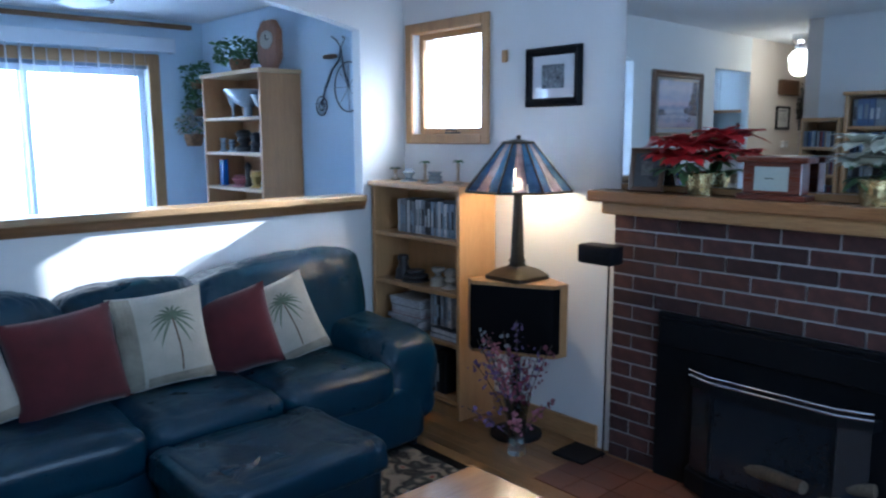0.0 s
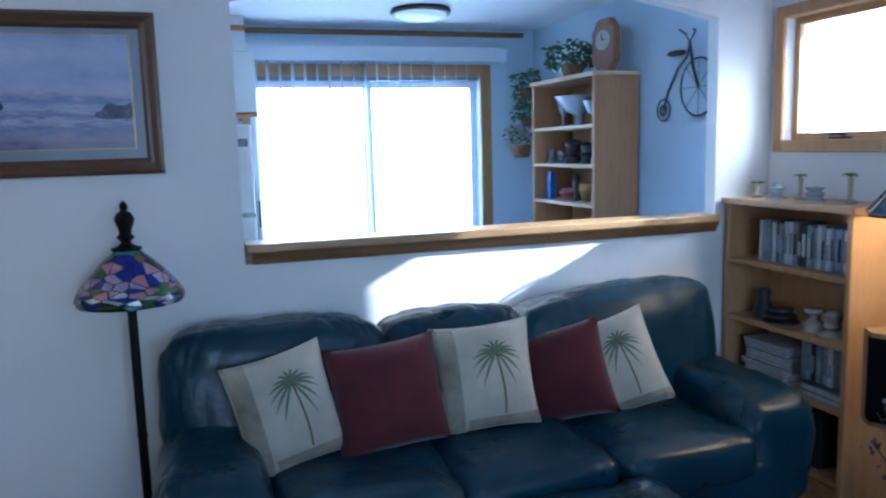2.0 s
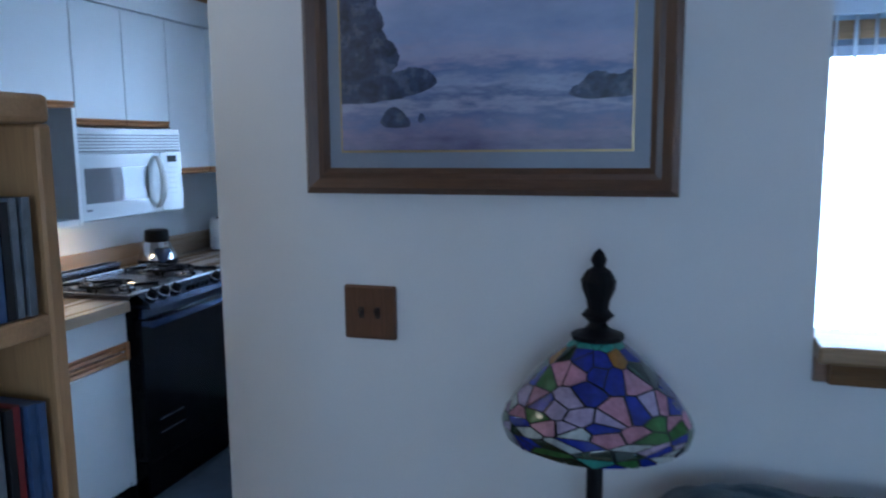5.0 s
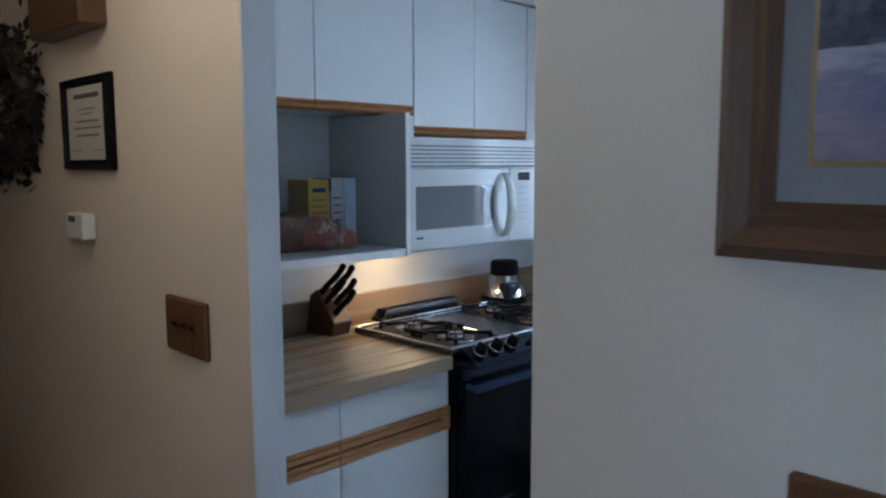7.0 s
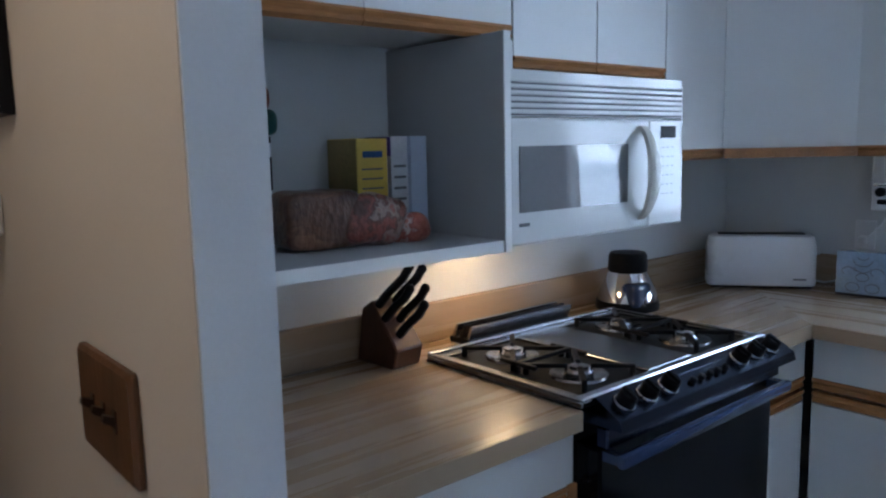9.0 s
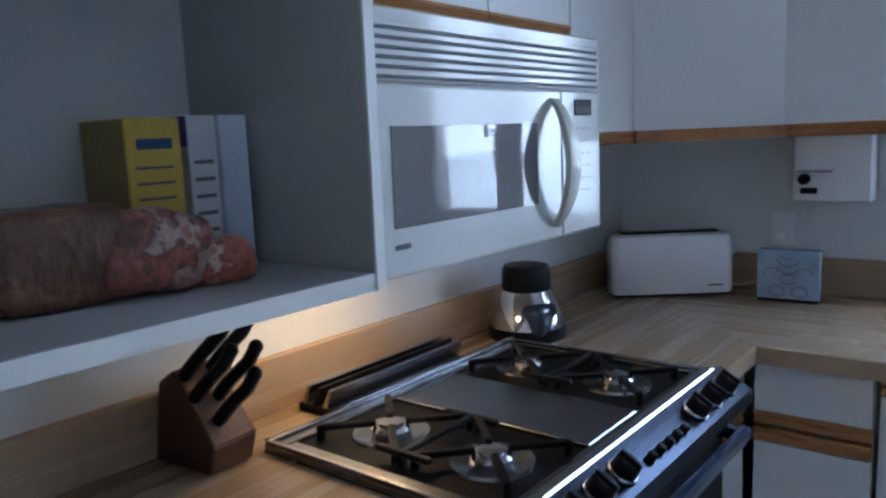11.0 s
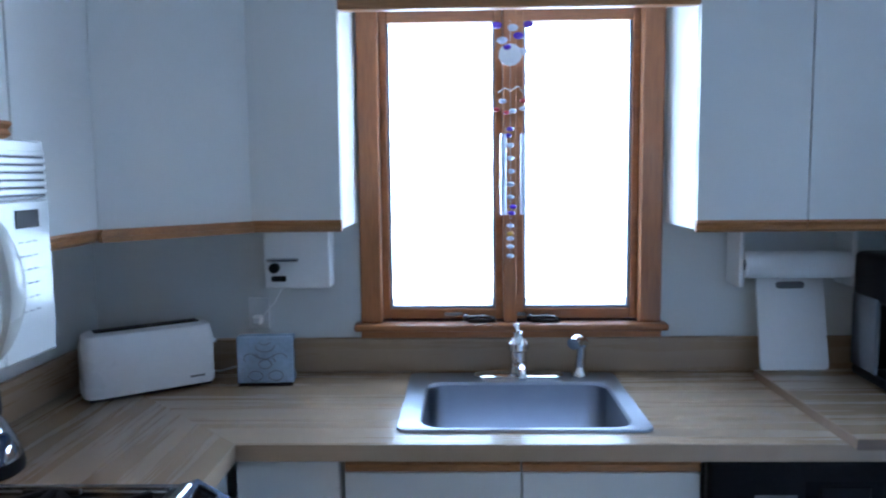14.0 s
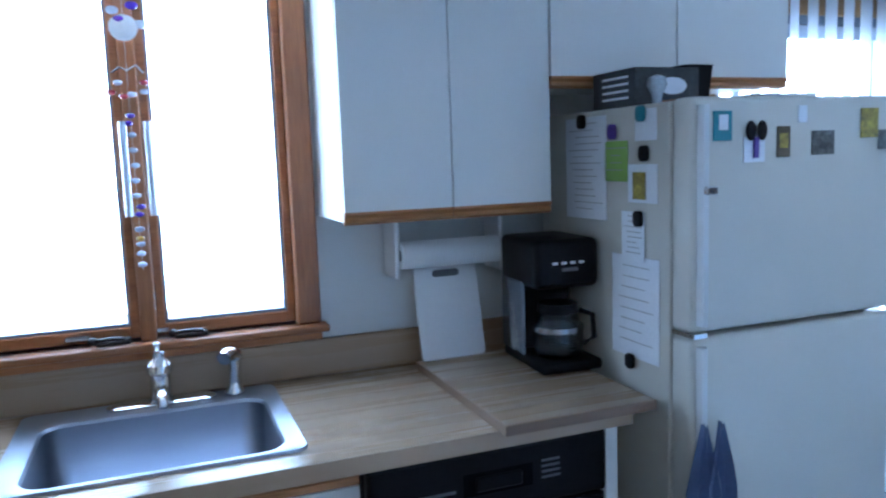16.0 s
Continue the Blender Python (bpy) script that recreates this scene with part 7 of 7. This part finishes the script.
part("jar_glass", bm, M_GLASSORN, cup, smooth=True)
mg = site("magazine", (2.72, -0.52, T), "thin colourful magazine lying on the refrigerator", "magazine")
boxes("cover", [(2.62, -0.69, T, 2.83, -0.58, T + 0.008)], surf("magazine_cover", (0.45, 0.22, 0.12), 0.4, var=0.6, scale=18), mg, bevel=0.001)

# ---- kitchen: right-hand worktop ----
M_BOARDEDGE = wood("board_edge", (0.20, 0.12, 0.07), "x", 0.4, 0.15)
cb = site("wood_board", (2.32, -0.4, 0.9145), "wood-grain laminate board lying on the worktop", "cutting board")
boxes("board", [(2.108, -0.718, 0.9147, 2.516, -0.10, 0.940)], M_LAMIN, cb, bevel=0.002)
for e in ((2.1045, -0.721, 0.9147, 2.1078, -0.10, 0.9395), (2.1080, -0.7215, 0.9147, 2.516, -0.7183, 0.9395), (2.5163, -0.7215, 0.9147, 2.519, -0.10, 0.9395)):
    boxes("edge_strip", [e], M_BOARDEDGE, cb, "darker brown edge")
wb = thing("cutting_board", pose(2.118, -0.118, 0.9412, -12, 0, 2), "white plastic cutting board leaning on backsplash", "cutting board")
bm = bmesh.new()
outer = [(0.105 + a, 0.145 + b) for a, b in rounded(0.21, 0.29, 0.012, 3)]
prism(bm, outer, -0.008, 0.0, "y")
part("board", bm, M_WHITEP, wb)
bm = bmesh.new()
prism(bm, [(0.105 + a, 0.262 + b) for a, b in rounded(0.09, 0.022, 0.0108, 4)], -0.0085, -0.0078, "y")
part("handle_slot", bm, M_INK, wb)
ph = site("paper_towel_holder", (2.22, -0.1, 1.26), "white paper towel roll on a wall holder", "paper towel")
bm = bmesh.new()
tube(bm, 0.041, 0.041, 0.315, Matrix.Translation((2.064, -0.105, 1.268)) @ pose(0, 0, 0, 0, 90), 28)
roll = part("paper_roll", bm, surf("tissue_paper", (0.74, 0.76, 0.78), 0.9, var=0.03, fine=140, bump=0.4), ph, smooth=True)
bm = bmesh.new()
tube(bm, 0.017, 0.017, 0.319, Matrix.Translation((2.062, -0.105, 1.268)) @ pose(0, 0, 0, 0, 90), 16)
part("core", bm, M_INK, roll, smooth=True)
for x in (2.046, 2.384):
    boxes("bracket", [(x, -0.12, 1.20, x + 0.014, -0.001, 1.385)], M_WHITEP, ph, bevel=0.004)


def coffee_maker():
    m = pose(2.468, -0.275, 0.9405, 0, 0, -3)
    o = thing("coffee_maker", m, "black drip coffee maker with glass carafe on the board", "coffee maker")
    boxes("base", [(-0.095, -0.15, 0.0, 0.095, 0.13, 0.032)], M_BLACK, o, bevel=0.012, seg=3, smooth=True)
    boxes("column", [(-0.088, 0.03, 0.0325, 0.088, 0.128, 0.26)], M_BLACK, o, bevel=0.012, seg=2, smooth=True)
    boxes("water_tank", [(-0.102, -0.03, 0.0325, -0.0885, 0.12, 0.25)], surf("smoked_tank", (0.10, 0.11, 0.13), 0.1, coat=0.8), o, bevel=0.004)
    head = boxes("brew_head", [(-0.10, -0.125, 0.235, 0.10, 0.130, 0.375)], M_BLACK, o, bevel=0.02, seg=3, smooth=True)
    for k in range(4):
        boxes("button", [(-0.048 + 0.027 * k, -0.1275, 0.305, -0.032 + 0.027 * k, -0.1252, 0.312)], M_PAPER, head)
    boxes("display", [(-0.02, -0.1275, 0.285, 0.03, -0.1252, 0.295)], M_INK, head)
    bm = bmesh.new()
    turned(bm, [(0.066, 0.033), (0.074, 0.06), (0.072, 0.11), (0.056, 0.15), (0.056, 0.158), (0.053, 0.158), (0.069, 0.108), (0.070, 0.06), (0.0, 0.04)], 24, Matrix.Translation((0.0, -0.055, 0)))
    car = part("carafe", bm, glass("carafe_glass", (0.7, 0.72, 0.75)), o, smooth=True)
    bm = bmesh.new()
    turned(bm, [(0.0, 0.1585), (0.06, 0.1585), (0.058, 0.185), (0.0, 0.19)], 22, Matrix.Translation((0.0, -0.055, 0)))
    part("carafe_lid", bm, M_BLACK, car, smooth=True)
    bm = bmesh.new()
    turned(bm, [(0.0745, 0.105), (0.0745, 0.12), (0.070, 0.12), (0.070, 0.105)], 24, Matrix.Translation((0.0, -0.055, 0)))
    part("steel_band", bm, M_STEEL, car, smooth=True)
    bm = bmesh.new()
    turned(bm, [(0.0675, 0.041), (0.0715, 0.06), (0.071, 0.075), (0.0, 0.075)], 22, Matrix.Translation((0.0, -0.055, 0)))
    part("coffee", bm, surf("black_coffee", (0.01, 0.006, 0.004), 0.1), car, smooth=True)
    bm = bmesh.new()
    wire(bm, [(0.05, -0.095, 0.165), (0.075, -0.125, 0.155), (0.078, -0.128, 0.09), (0.058, -0.105, 0.07)], 0.008)
    part("carafe_handle", bm, M_BLACK, car, smooth=True)


coffee_maker()

# ---- kitchen: corner worktop ----
def toaster():
    o = thing("toaster", pose(0.257, -0.215, 0.9145, 0, 0, 37), "long white two-slice toaster in the worktop corner", "toaster")
    bm = bmesh.new()
    def ring(w, d, z):
        return [(a, b, z) for a, b in rounded(w, d, 0.03, 4)]
    loft(bm, [ring(0.37, 0.115, 0.010), ring(0.375, 0.12, 0.02), ring(0.375, 0.115, 0.15), ring(0.36, 0.10, 0.188), ring(0.34, 0.085, 0.194)])
    part("housing", bm, M_TOAST, o, smooth=35)
    boxes("foot_plate", [(-0.175, -0.05, 0.0, 0.175, 0.05, 0.011)], M_BLACK, o, bevel=0.003)
    boxes("slot", [(-0.15, -0.022, 0.1945, 0.15, 0.022, 0.1985)], M_BLACK, o, bevel=0.002)
    boxes("lever", [(0.1875, -0.014, 0.12, 0.205, 0.014, 0.132)], M_WHITEP, o, bevel=0.003)
    boxes("name_plate", [(0.105, -0.0602, 0.032, 0.15, -0.0592, 0.038)], M_INK, o)
    bm = bmesh.new()
    wire(bm, [(0.18, 0.05, 0.02), (0.24, 0.06, 0.006), (0.28, 0.03, 0.02)], 0.003)
    part("cord", bm, M_WHITEP, o, smooth=True)


M_TOAST = surf("toaster_white", (0.72, 0.73, 0.75), 0.3, var=0.03, coat=0.2, bump=0.05)
toaster()
tb = thing("tile_napkin_holder", pose(0.598, -0.152, 0.9145, 0, 0, 4), "pale blue glazed tile block with swirl drawing", "tile")
boxes("tile", [(-0.086, -0.02, 0.006, 0.086, 0.028, 0.152)], surf("pale_blue_glaze", (0.36, 0.48, 0.64), 0.15, var=0.15, scale=14, coat=0.6), tb, bevel=0.004, seg=2)
boxes("rack", [(-0.082, -0.025, 0.0, 0.082, 0.03, 0.0055)], M_IRON, tb)
bm = bmesh.new()
for cx, cz, r, k0, k1 in ((-0.03, 0.03, 0.022, 0, 14), (0.032, 0.03, 0.022, 0, 14), (0.0, 0.066, 0.02, 0, 14), (0.0, 0.10, 0.026, 7, 14), (-0.045, 0.085, 0.02, 0, 9), (0.045, 0.085, 0.02, 0, 9), (0.0, 0.125, 0.03, 7, 14), (0.0, 0.14, 0.02, 8, 13)):
    wire(bm, [(cx + r * math.cos(2 * math.pi * k / 14), -0.0215, cz + 0.7 * r * math.sin(2 * math.pi * k / 14)) for k in range(k0, k1 + 1)], 0.0014, 5)
part("swirl_drawing", bm, M_INK, tb)
ol = site("wall_outlet", (0.54, -0.001, 1.11), "clear outlet cover with white plug on kitchen wall", "outlet")
boxes("plate", [(0.505, -0.008, 1.055, 0.575, -0.001, 1.160)], M_WHITEP, ol, bevel=0.003)
boxes("plug", [(0.525, -0.045, 1.075, 0.555, -0.0085, 1.105)], M_WHITEP, ol, bevel=0.006)
bm = bmesh.new()
wire(bm, [(0.555, -0.035, 1.10), (0.60, -0.03, 1.15), (0.635, -0.03, 1.215)], 0.0028)
part("cord", bm, M_WHITEP, ol, smooth=True)
co = site("can_opener", (0.69, -0.05, 1.2), "white under-cabinet electric can opener with metal lever", "can opener")
boxes("housing", [(0.592, -0.115, 1.205, 0.795, -0.03, 1.40)], M_WHITEP, co, bevel=0.005, seg=2)
bm = bmesh.new()
tube(bm, 0.016, 0.016, 0.02, Matrix.Translation((0.625, -0.1155, 1.27)) @ pose(0, 0, 0, 90), 14)
part("gear", bm, M_IRON, co, smooth=True)
boxes("lever", [(0.60, -0.128, 1.290, 0.70, -0.116, 1.300)], M_CHROME, co, bevel=0.003)
boxes("magnet_arm", [(0.615, -0.13, 1.228, 0.66, -0.1155, 1.245)], M_IRON, co, bevel=0.003)


def blender_jug():
    o = site("kitchen_blender", (0.13, -0.86, 0.9145), "chrome blender base with black collar beside the stove", "blender")
    m = Matrix.Translation((0.135, -0.855, 0.9145))
    bm = bmesh.new()
    turned(bm, [(0.102, 0.0), (0.104, 0.012), (0.100, 0.03)], 26, m)
    part("foot_ring", bm, M_BLACK, o, smooth=True)
    bm = bmesh.new()
    turned(bm, [(0.098, 0.0305), (0.092, 0.06), (0.072, 0.10), (0.060, 0.122)], 26, m)
    part("motor_base", bm, M_CHROME, o, smooth=True)
    bm = bmesh.new()
    turned(bm, [(0.062, 0.1225), (0.064, 0.13), (0.062, 0.175), (0.056, 0.185), (0.03, 0.187), (0.0, 0.187)], 22, m)
    part("collar", bm, M_BLACK, o, smooth=True)
    bm = bmesh.new()
    superq(bm, (0.188, -0.885, 0.968), (0.075, 0.095, 0.085), 0.5, 0.5, u=22, v=14)
    part("control_pad", bm, M_HANDLE, o, smooth=True)


blender_jug()


def knife_block():
    o = site("knife_block", (0.12, -1.83, 0.9145), "dark wooden knife block with black-handled knives", "knife block")
    base = Matrix.Translation((-0.012, -1.806, 0.9145)) @ pose(0, 0, 0, 0, 0, 5)
    bm = bmesh.new()
    prism(bm, [(0.03, 0.0), (0.17, 0.0), (0.185, 0.05), (0.095, 0.165), (0.055, 0.14)], -0.045, 0.045, "y")
    bmesh.ops.bevel(bm, geom=bm.edges[:], offset=0.004, segments=1, affect="EDGES")
    bmesh.ops.transform(bm, matrix=base, verts=bm.verts)
    part("block", bm, wood("walnut_block", (0.075, 0.024, 0.011), "z", 0.4), o)
    way = Vector((0.55, 0.34, 0.76)).normalized()
    for k, (q, y, L) in enumerate(((0.10, -0.028, 0.125), (0.10, 0.028, 0.11), (0.38, -0.03, 0.10), (0.45, 0.012, 0.105), (0.72, -0.012, 0.10))):
        p = Vector((0.095 + 0.09 * q, y, 0.165 - 0.115 * q))
        bm = bmesh.new()
        pts = [base @ (p - way * 0.01), base @ (p + way * L * 0.3), base @ (p + way * L * 0.75 + Vector((0.004, 0, -0.004))), base @ (p + way * L)]
        wire(bm, pts, 0.0115, 8)
        ball(bm, 0.0125, pts[-1])
        knife = part("knife_handle", bm, M_BLACK, o, smooth=True)


knife_block()
bc_ = site("storage_box", (0.14, -2.38, 0.9145), "translucent blue plastic food box with lid", "storage box")
M_BLUEP = surf("blue_plastic", (0.05, 0.11, 0.25), 0.2, var=0.15, coat=0.4)
boxes("tub", [(0.04, -2.50, 0.9145, 0.22, -2.212, 1.035)], M_BLUEP, bc_, bevel=0.02, seg=3, smooth=True)
boxes("lid", [(0.032, -2.508, 1.0355, 0.228, -2.204, 1.062)], M_BLUEP, bc_, bevel=0.012, seg=3, smooth=True)

# ---- kitchen: things on the open shelf ----
SZ = 1.2455


def carton(m, w, d, h, material, side, label, lines=()):
    o = thing("food_carton", m, label, "box", "cartons on the open shelf")
    boxes("carton_body", [(0, 0, 0, w, d, h)], material, o, bevel=0.0015)
    for x0, x1, z0, z1, mt in lines:
        boxes("face_patch", [(x0, -0.0012, z0, x1, -0.0002, z1)], mt, o)
    if side:
        for k in range(5):
            boxes("printed_line", [(w + 0.0002, d * 0.15, h * (0.25 + 0.11 * k), w + 0.001, d * 0.85, h * (0.25 + 0.11 * k) + 0.006)], side, o)
    return o


yl = surf("yellow_carton", (0.62, 0.43, 0.08), 0.5, var=0.08)
# darker olive yellow for the sheet over the yellow carton's -y face
gd = surf("olive_carton_face", (0.24, 0.18, 0.06), 0.5, var=0.2)
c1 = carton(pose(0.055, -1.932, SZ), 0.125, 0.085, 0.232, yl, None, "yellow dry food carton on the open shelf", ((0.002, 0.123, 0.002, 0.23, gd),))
for k in range(6):
    boxes("printed_line", [(0.1252, 0.012, 0.05 + 0.022 * k, 0.126, 0.070, 0.054 + 0.022 * k)], M_INK, c1)
boxes("title_bar", [(0.1252, 0.015, 0.188, 0.1262, 0.070, 0.203)], M_BLUEP, c1)
carton(pose(0.06, -1.826, SZ), 0.105, 0.050, 0.236, surf("white_carton", (0.58, 0.58, 0.60), 0.5, var=0.1), M_INK, "white printed carton on the open shelf", ((0.0, 0.105, 0.19, 0.235, M_VIOLET),))
carton(pose(0.06, -1.775, SZ), 0.115, 0.050, 0.236, surf("pale_blue_carton", (0.46, 0.52, 0.62), 0.5, var=0.05), None, "plain pale blue carton on the open shelf", ((0.02, 0.095, 0.15, 0.20, M_PAPER),))
def printed_bag(name, dark, mid, pale):
    """Crumpled clear bag: dark bread, red print, and pale glints painted into the colour."""
    s = Nodes(name)
    vec = s.coords()
    n, f = s.noise(vec, 22.0, 3.0), s.noise(s.coords((1, 2.2, 1)), 30.0, 2.0)
    s.link(s.ramp(n, [(0.36, dark), (0.47, mid), (0.53, dark), (0.60, pale), (0.68, mid)]), s.b.inputs["Base Color"])
    s.bump(f, 0.6, 0.01)
    return s.set(Roughness=0.3, Coat_Weight=0.4, Coat_Roughness=0.08).mat


M_WRAP = printed_bag("clear_plastic_wrap", (0.10, 0.035, 0.022), (0.28, 0.08, 0.055), (0.36, 0.26, 0.22))
M_BREAD = printed_bag("bagged_brown_bread", (0.085, 0.035, 0.018), (0.14, 0.06, 0.03), (0.20, 0.10, 0.055))
M_REDWRAP = printed_bag("red_printed_wrap", (0.28, 0.06, 0.04), (0.45, 0.15, 0.10), (0.55, 0.46, 0.42))


def loaf(m, size, label, tail, seed):
    o = thing("bread_loaf", m, label, "bread", "bread on the open shelf")
    bm = bmesh.new()
    superq(bm, (0, 0, size[2] / 2), size, 0.35, 0.35, wrinkle=0.010, seed=seed, u=40, v=24)
    for v in bm.verts:
        v.co.z = max(v.co.z, 0.0)
    part("wrapped_loaf", bm, M_BREAD, o, smooth=True)
    if tail:
        bm = bmesh.new()
        superq(bm, (0.02, size[1] / 2 + 0.035, size[2] * 0.42), (size[0] * 0.8, 0.14, size[2] * 0.8), 0.7, 0.8, wrinkle=0.034, seed=seed + 3, u=36, v=22)
        for v in bm.verts:
            v.co.z = max(v.co.z, 0.0)
        part("bag_neck", bm, M_WRAP, o, smooth=35)
        bm = bmesh.new()
        superq(bm, (0.03, size[1] / 2 + 0.115, size[2] * 0.28), (size[0] * 0.55, 0.11, size[2] * 0.5), 0.8, 0.9, wrinkle=0.034, seed=seed + 5, u=30, v=18)
        for v in bm.verts:
            v.co.z = max(v.co.z, 0.0)
        part("bag_tail", bm, M_REDWRAP, o, "red-printed clear plastic bag", smooth=35)


loaf(pose(0.21, -2.065, SZ, 0, 0, -6), (0.125, 0.17, 0.125), "brown bread loaf in clear plastic bag with red print", True, 1.0)
loaf(pose(0.21, -2.245, SZ, 0, 0, 8), (0.10, 0.13, 0.085), "small bread piece in clear plastic on open shelf", False, 2.0)
bk = site("wall_card_holder", (0.03, -2.100, 1.365), "black wall card holder with painted santa-coloured bottle", "holder")
boxes("black_card", [(0.001, -2.140, 1.362, 0.012, -2.055, 1.487)], M_BLACK, bk, bevel=0.002)
boxes("white_label", [(0.0125, -2.100, 1.44, 0.0145, -2.057, 1.472)], M_PAPER, bk)
bm = bmesh.new()
superq(bm, (0.04, -2.083, 1.518), (0.055, 0.055, 0.06), 0.7, 0.9, u=18, v=12)
part("round_ornament", bm, surf("green_ornament", (0.02, 0.10, 0.09), 0.3), bk, smooth=True)
bm = bmesh.new()
superq(bm, (0.04, -2.087, 1.572), (0.035, 0.032, 0.055), 0.8, 0.9, u=14, v=10)
part("ornament_top", bm, surf("orange_ornament", (0.42, 0.10, 0.04), 0.4, var=0.5, scale=40), bk, smooth=True)

# ---- kitchen: hanging crystals in the window ----
def suncatcher():
    o = site("wind_chime", (1.362, -0.06, 1.28), "glass bead wind chime with violet drops in window", "wind chime")
    M_CLEAR = surf("crystal_bead", (0.55, 0.60, 0.70), 0.08, coat=1.0)
    M_VBEAD = surf("violet_bead", (0.10, 0.03, 0.42), 0.1, coat=0.8)
    M_RBEAD = surf("red_bead", (0.50, 0.05, 0.06), 0.15, coat=0.8)
    M_ABEAD = surf("amber_bead", (0.55, 0.30, 0.03), 0.15, coat=0.8)
    rnd = random.Random(6)
    def bead(name, at, r, mt, sc=(1, 1, 1)):
        bm = bmesh.new()
        ball(bm, r, at, sc, 10, 7)
        part(name, bm, mt, o, smooth=True)
    Y = -0.055
    for k in range(7):
        bead("crystal_bead" if k % 2 else "violet_bead", (1.312 + 0.016 * k, Y + rnd.uniform(-0.01, 0.01), 2.005 - 0.035 * (k % 3) - 0.01 * (k % 2)), 0.014, M_CLEAR if k % 2 else M_VBEAD, (1.2, 0.7, 0.8))
    bead("glass_disc", (1.352, Y, 1.915), 0.038, surf("white_glass_disc", (0.75, 0.78, 0.82), 0.1, coat=0.8), (1, 0.25, 0.9))
    bm = bmesh.new()
    wire(bm, [(1.352, Y, 2.02), (1.352, Y, 1.28)], 0.0005, 5)
    part("string", bm, M_WHITEP, o)
    bm = bmesh.new()
    wire(bm, [(1.315, Y, 1.80), (1.335, Y, 1.815), (1.352, Y, 1.805), (1.375, Y, 1.82), (1.392, Y, 1.80)], 0.003, 6)
    part("wire_ring", bm, M_CHROME, o, smooth=True)
    for x, z, mt in ((1.328, 1.775, M_CLEAR), (1.392, 1.775, M_RBEAD), (1.31, 1.75, M_RBEAD), (1.34, 1.74, M_RBEAD), (1.36, 1.745, M_CLEAR), (1.392, 1.752, M_CLEAR), (1.352, 1.69, M_VBEAD), (1.345, 1.67, M_VBEAD), (1.352, 1.64, M_CLEAR), (1.352, 1.60, M_CLEAR), (1.355, 1.56, M_CLEAR), (1.352, 1.52, M_CLEAR),
                     (1.352, 1.48, M_CLEAR), (1.36, 1.45, M_VBEAD), (1.355, 1.43, M_VBEAD), (1.352, 1.39, M_CLEAR), (1.352, 1.365, M_ABEAD), (1.352, 1.35, M_CLEAR), (1.352, 1.325, M_CLEAR), (1.352, 1.295, M_CLEAR)):
        bead("bead", (x, Y, z), 0.010, mt, (1.2, 0.8, 0.75))
    for x in (1.330, 1.392):
        bm = bmesh.new()
        tube(bm, 0.0095, 0.0095, 0.25, Matrix.Translation((x, Y, 1.425)), 12)
        part("chime_tube", bm, M_CHROMEB, o, smooth=True)
    for child in o.children:
        child.location.x += 0.004


M_CHROMEB = steel("pale_aluminium", (0.62, 0.66, 0.75), 0.3, (20, 20, 20))
suncatcher()

# ---- living room floor: strip boards near the hearth ----
def floor_boards():
    floor_ob = bpy.data.objects["floor"]
    rnd = random.Random(8)
    bm = bmesh.new()
    box(bm, 0, 0, 0, 0.056, 0.6, 0.0035, 0.0006)
    data = bpy.data.meshes.new("plank")
    bm.to_mesh(data)
    bm.free()
    data.materials.append(M_FLOOR)
    x = 4.32
    while x < WX - 0.06:
        y = -4.2 - rnd.uniform(0, 0.55)
        while y < WY0 - 0.02:
            o = new("plank", data)
            o.parent = floor_ob
            y1 = min(y + 0.599, WY0 - 0.001)
            o.matrix_local = Matrix.LocRotScale((x, y, -0.0038), None, (1, (y1 - y) / 0.6, 1))
            y += 0.6
        x += 0.057


floor_boards()
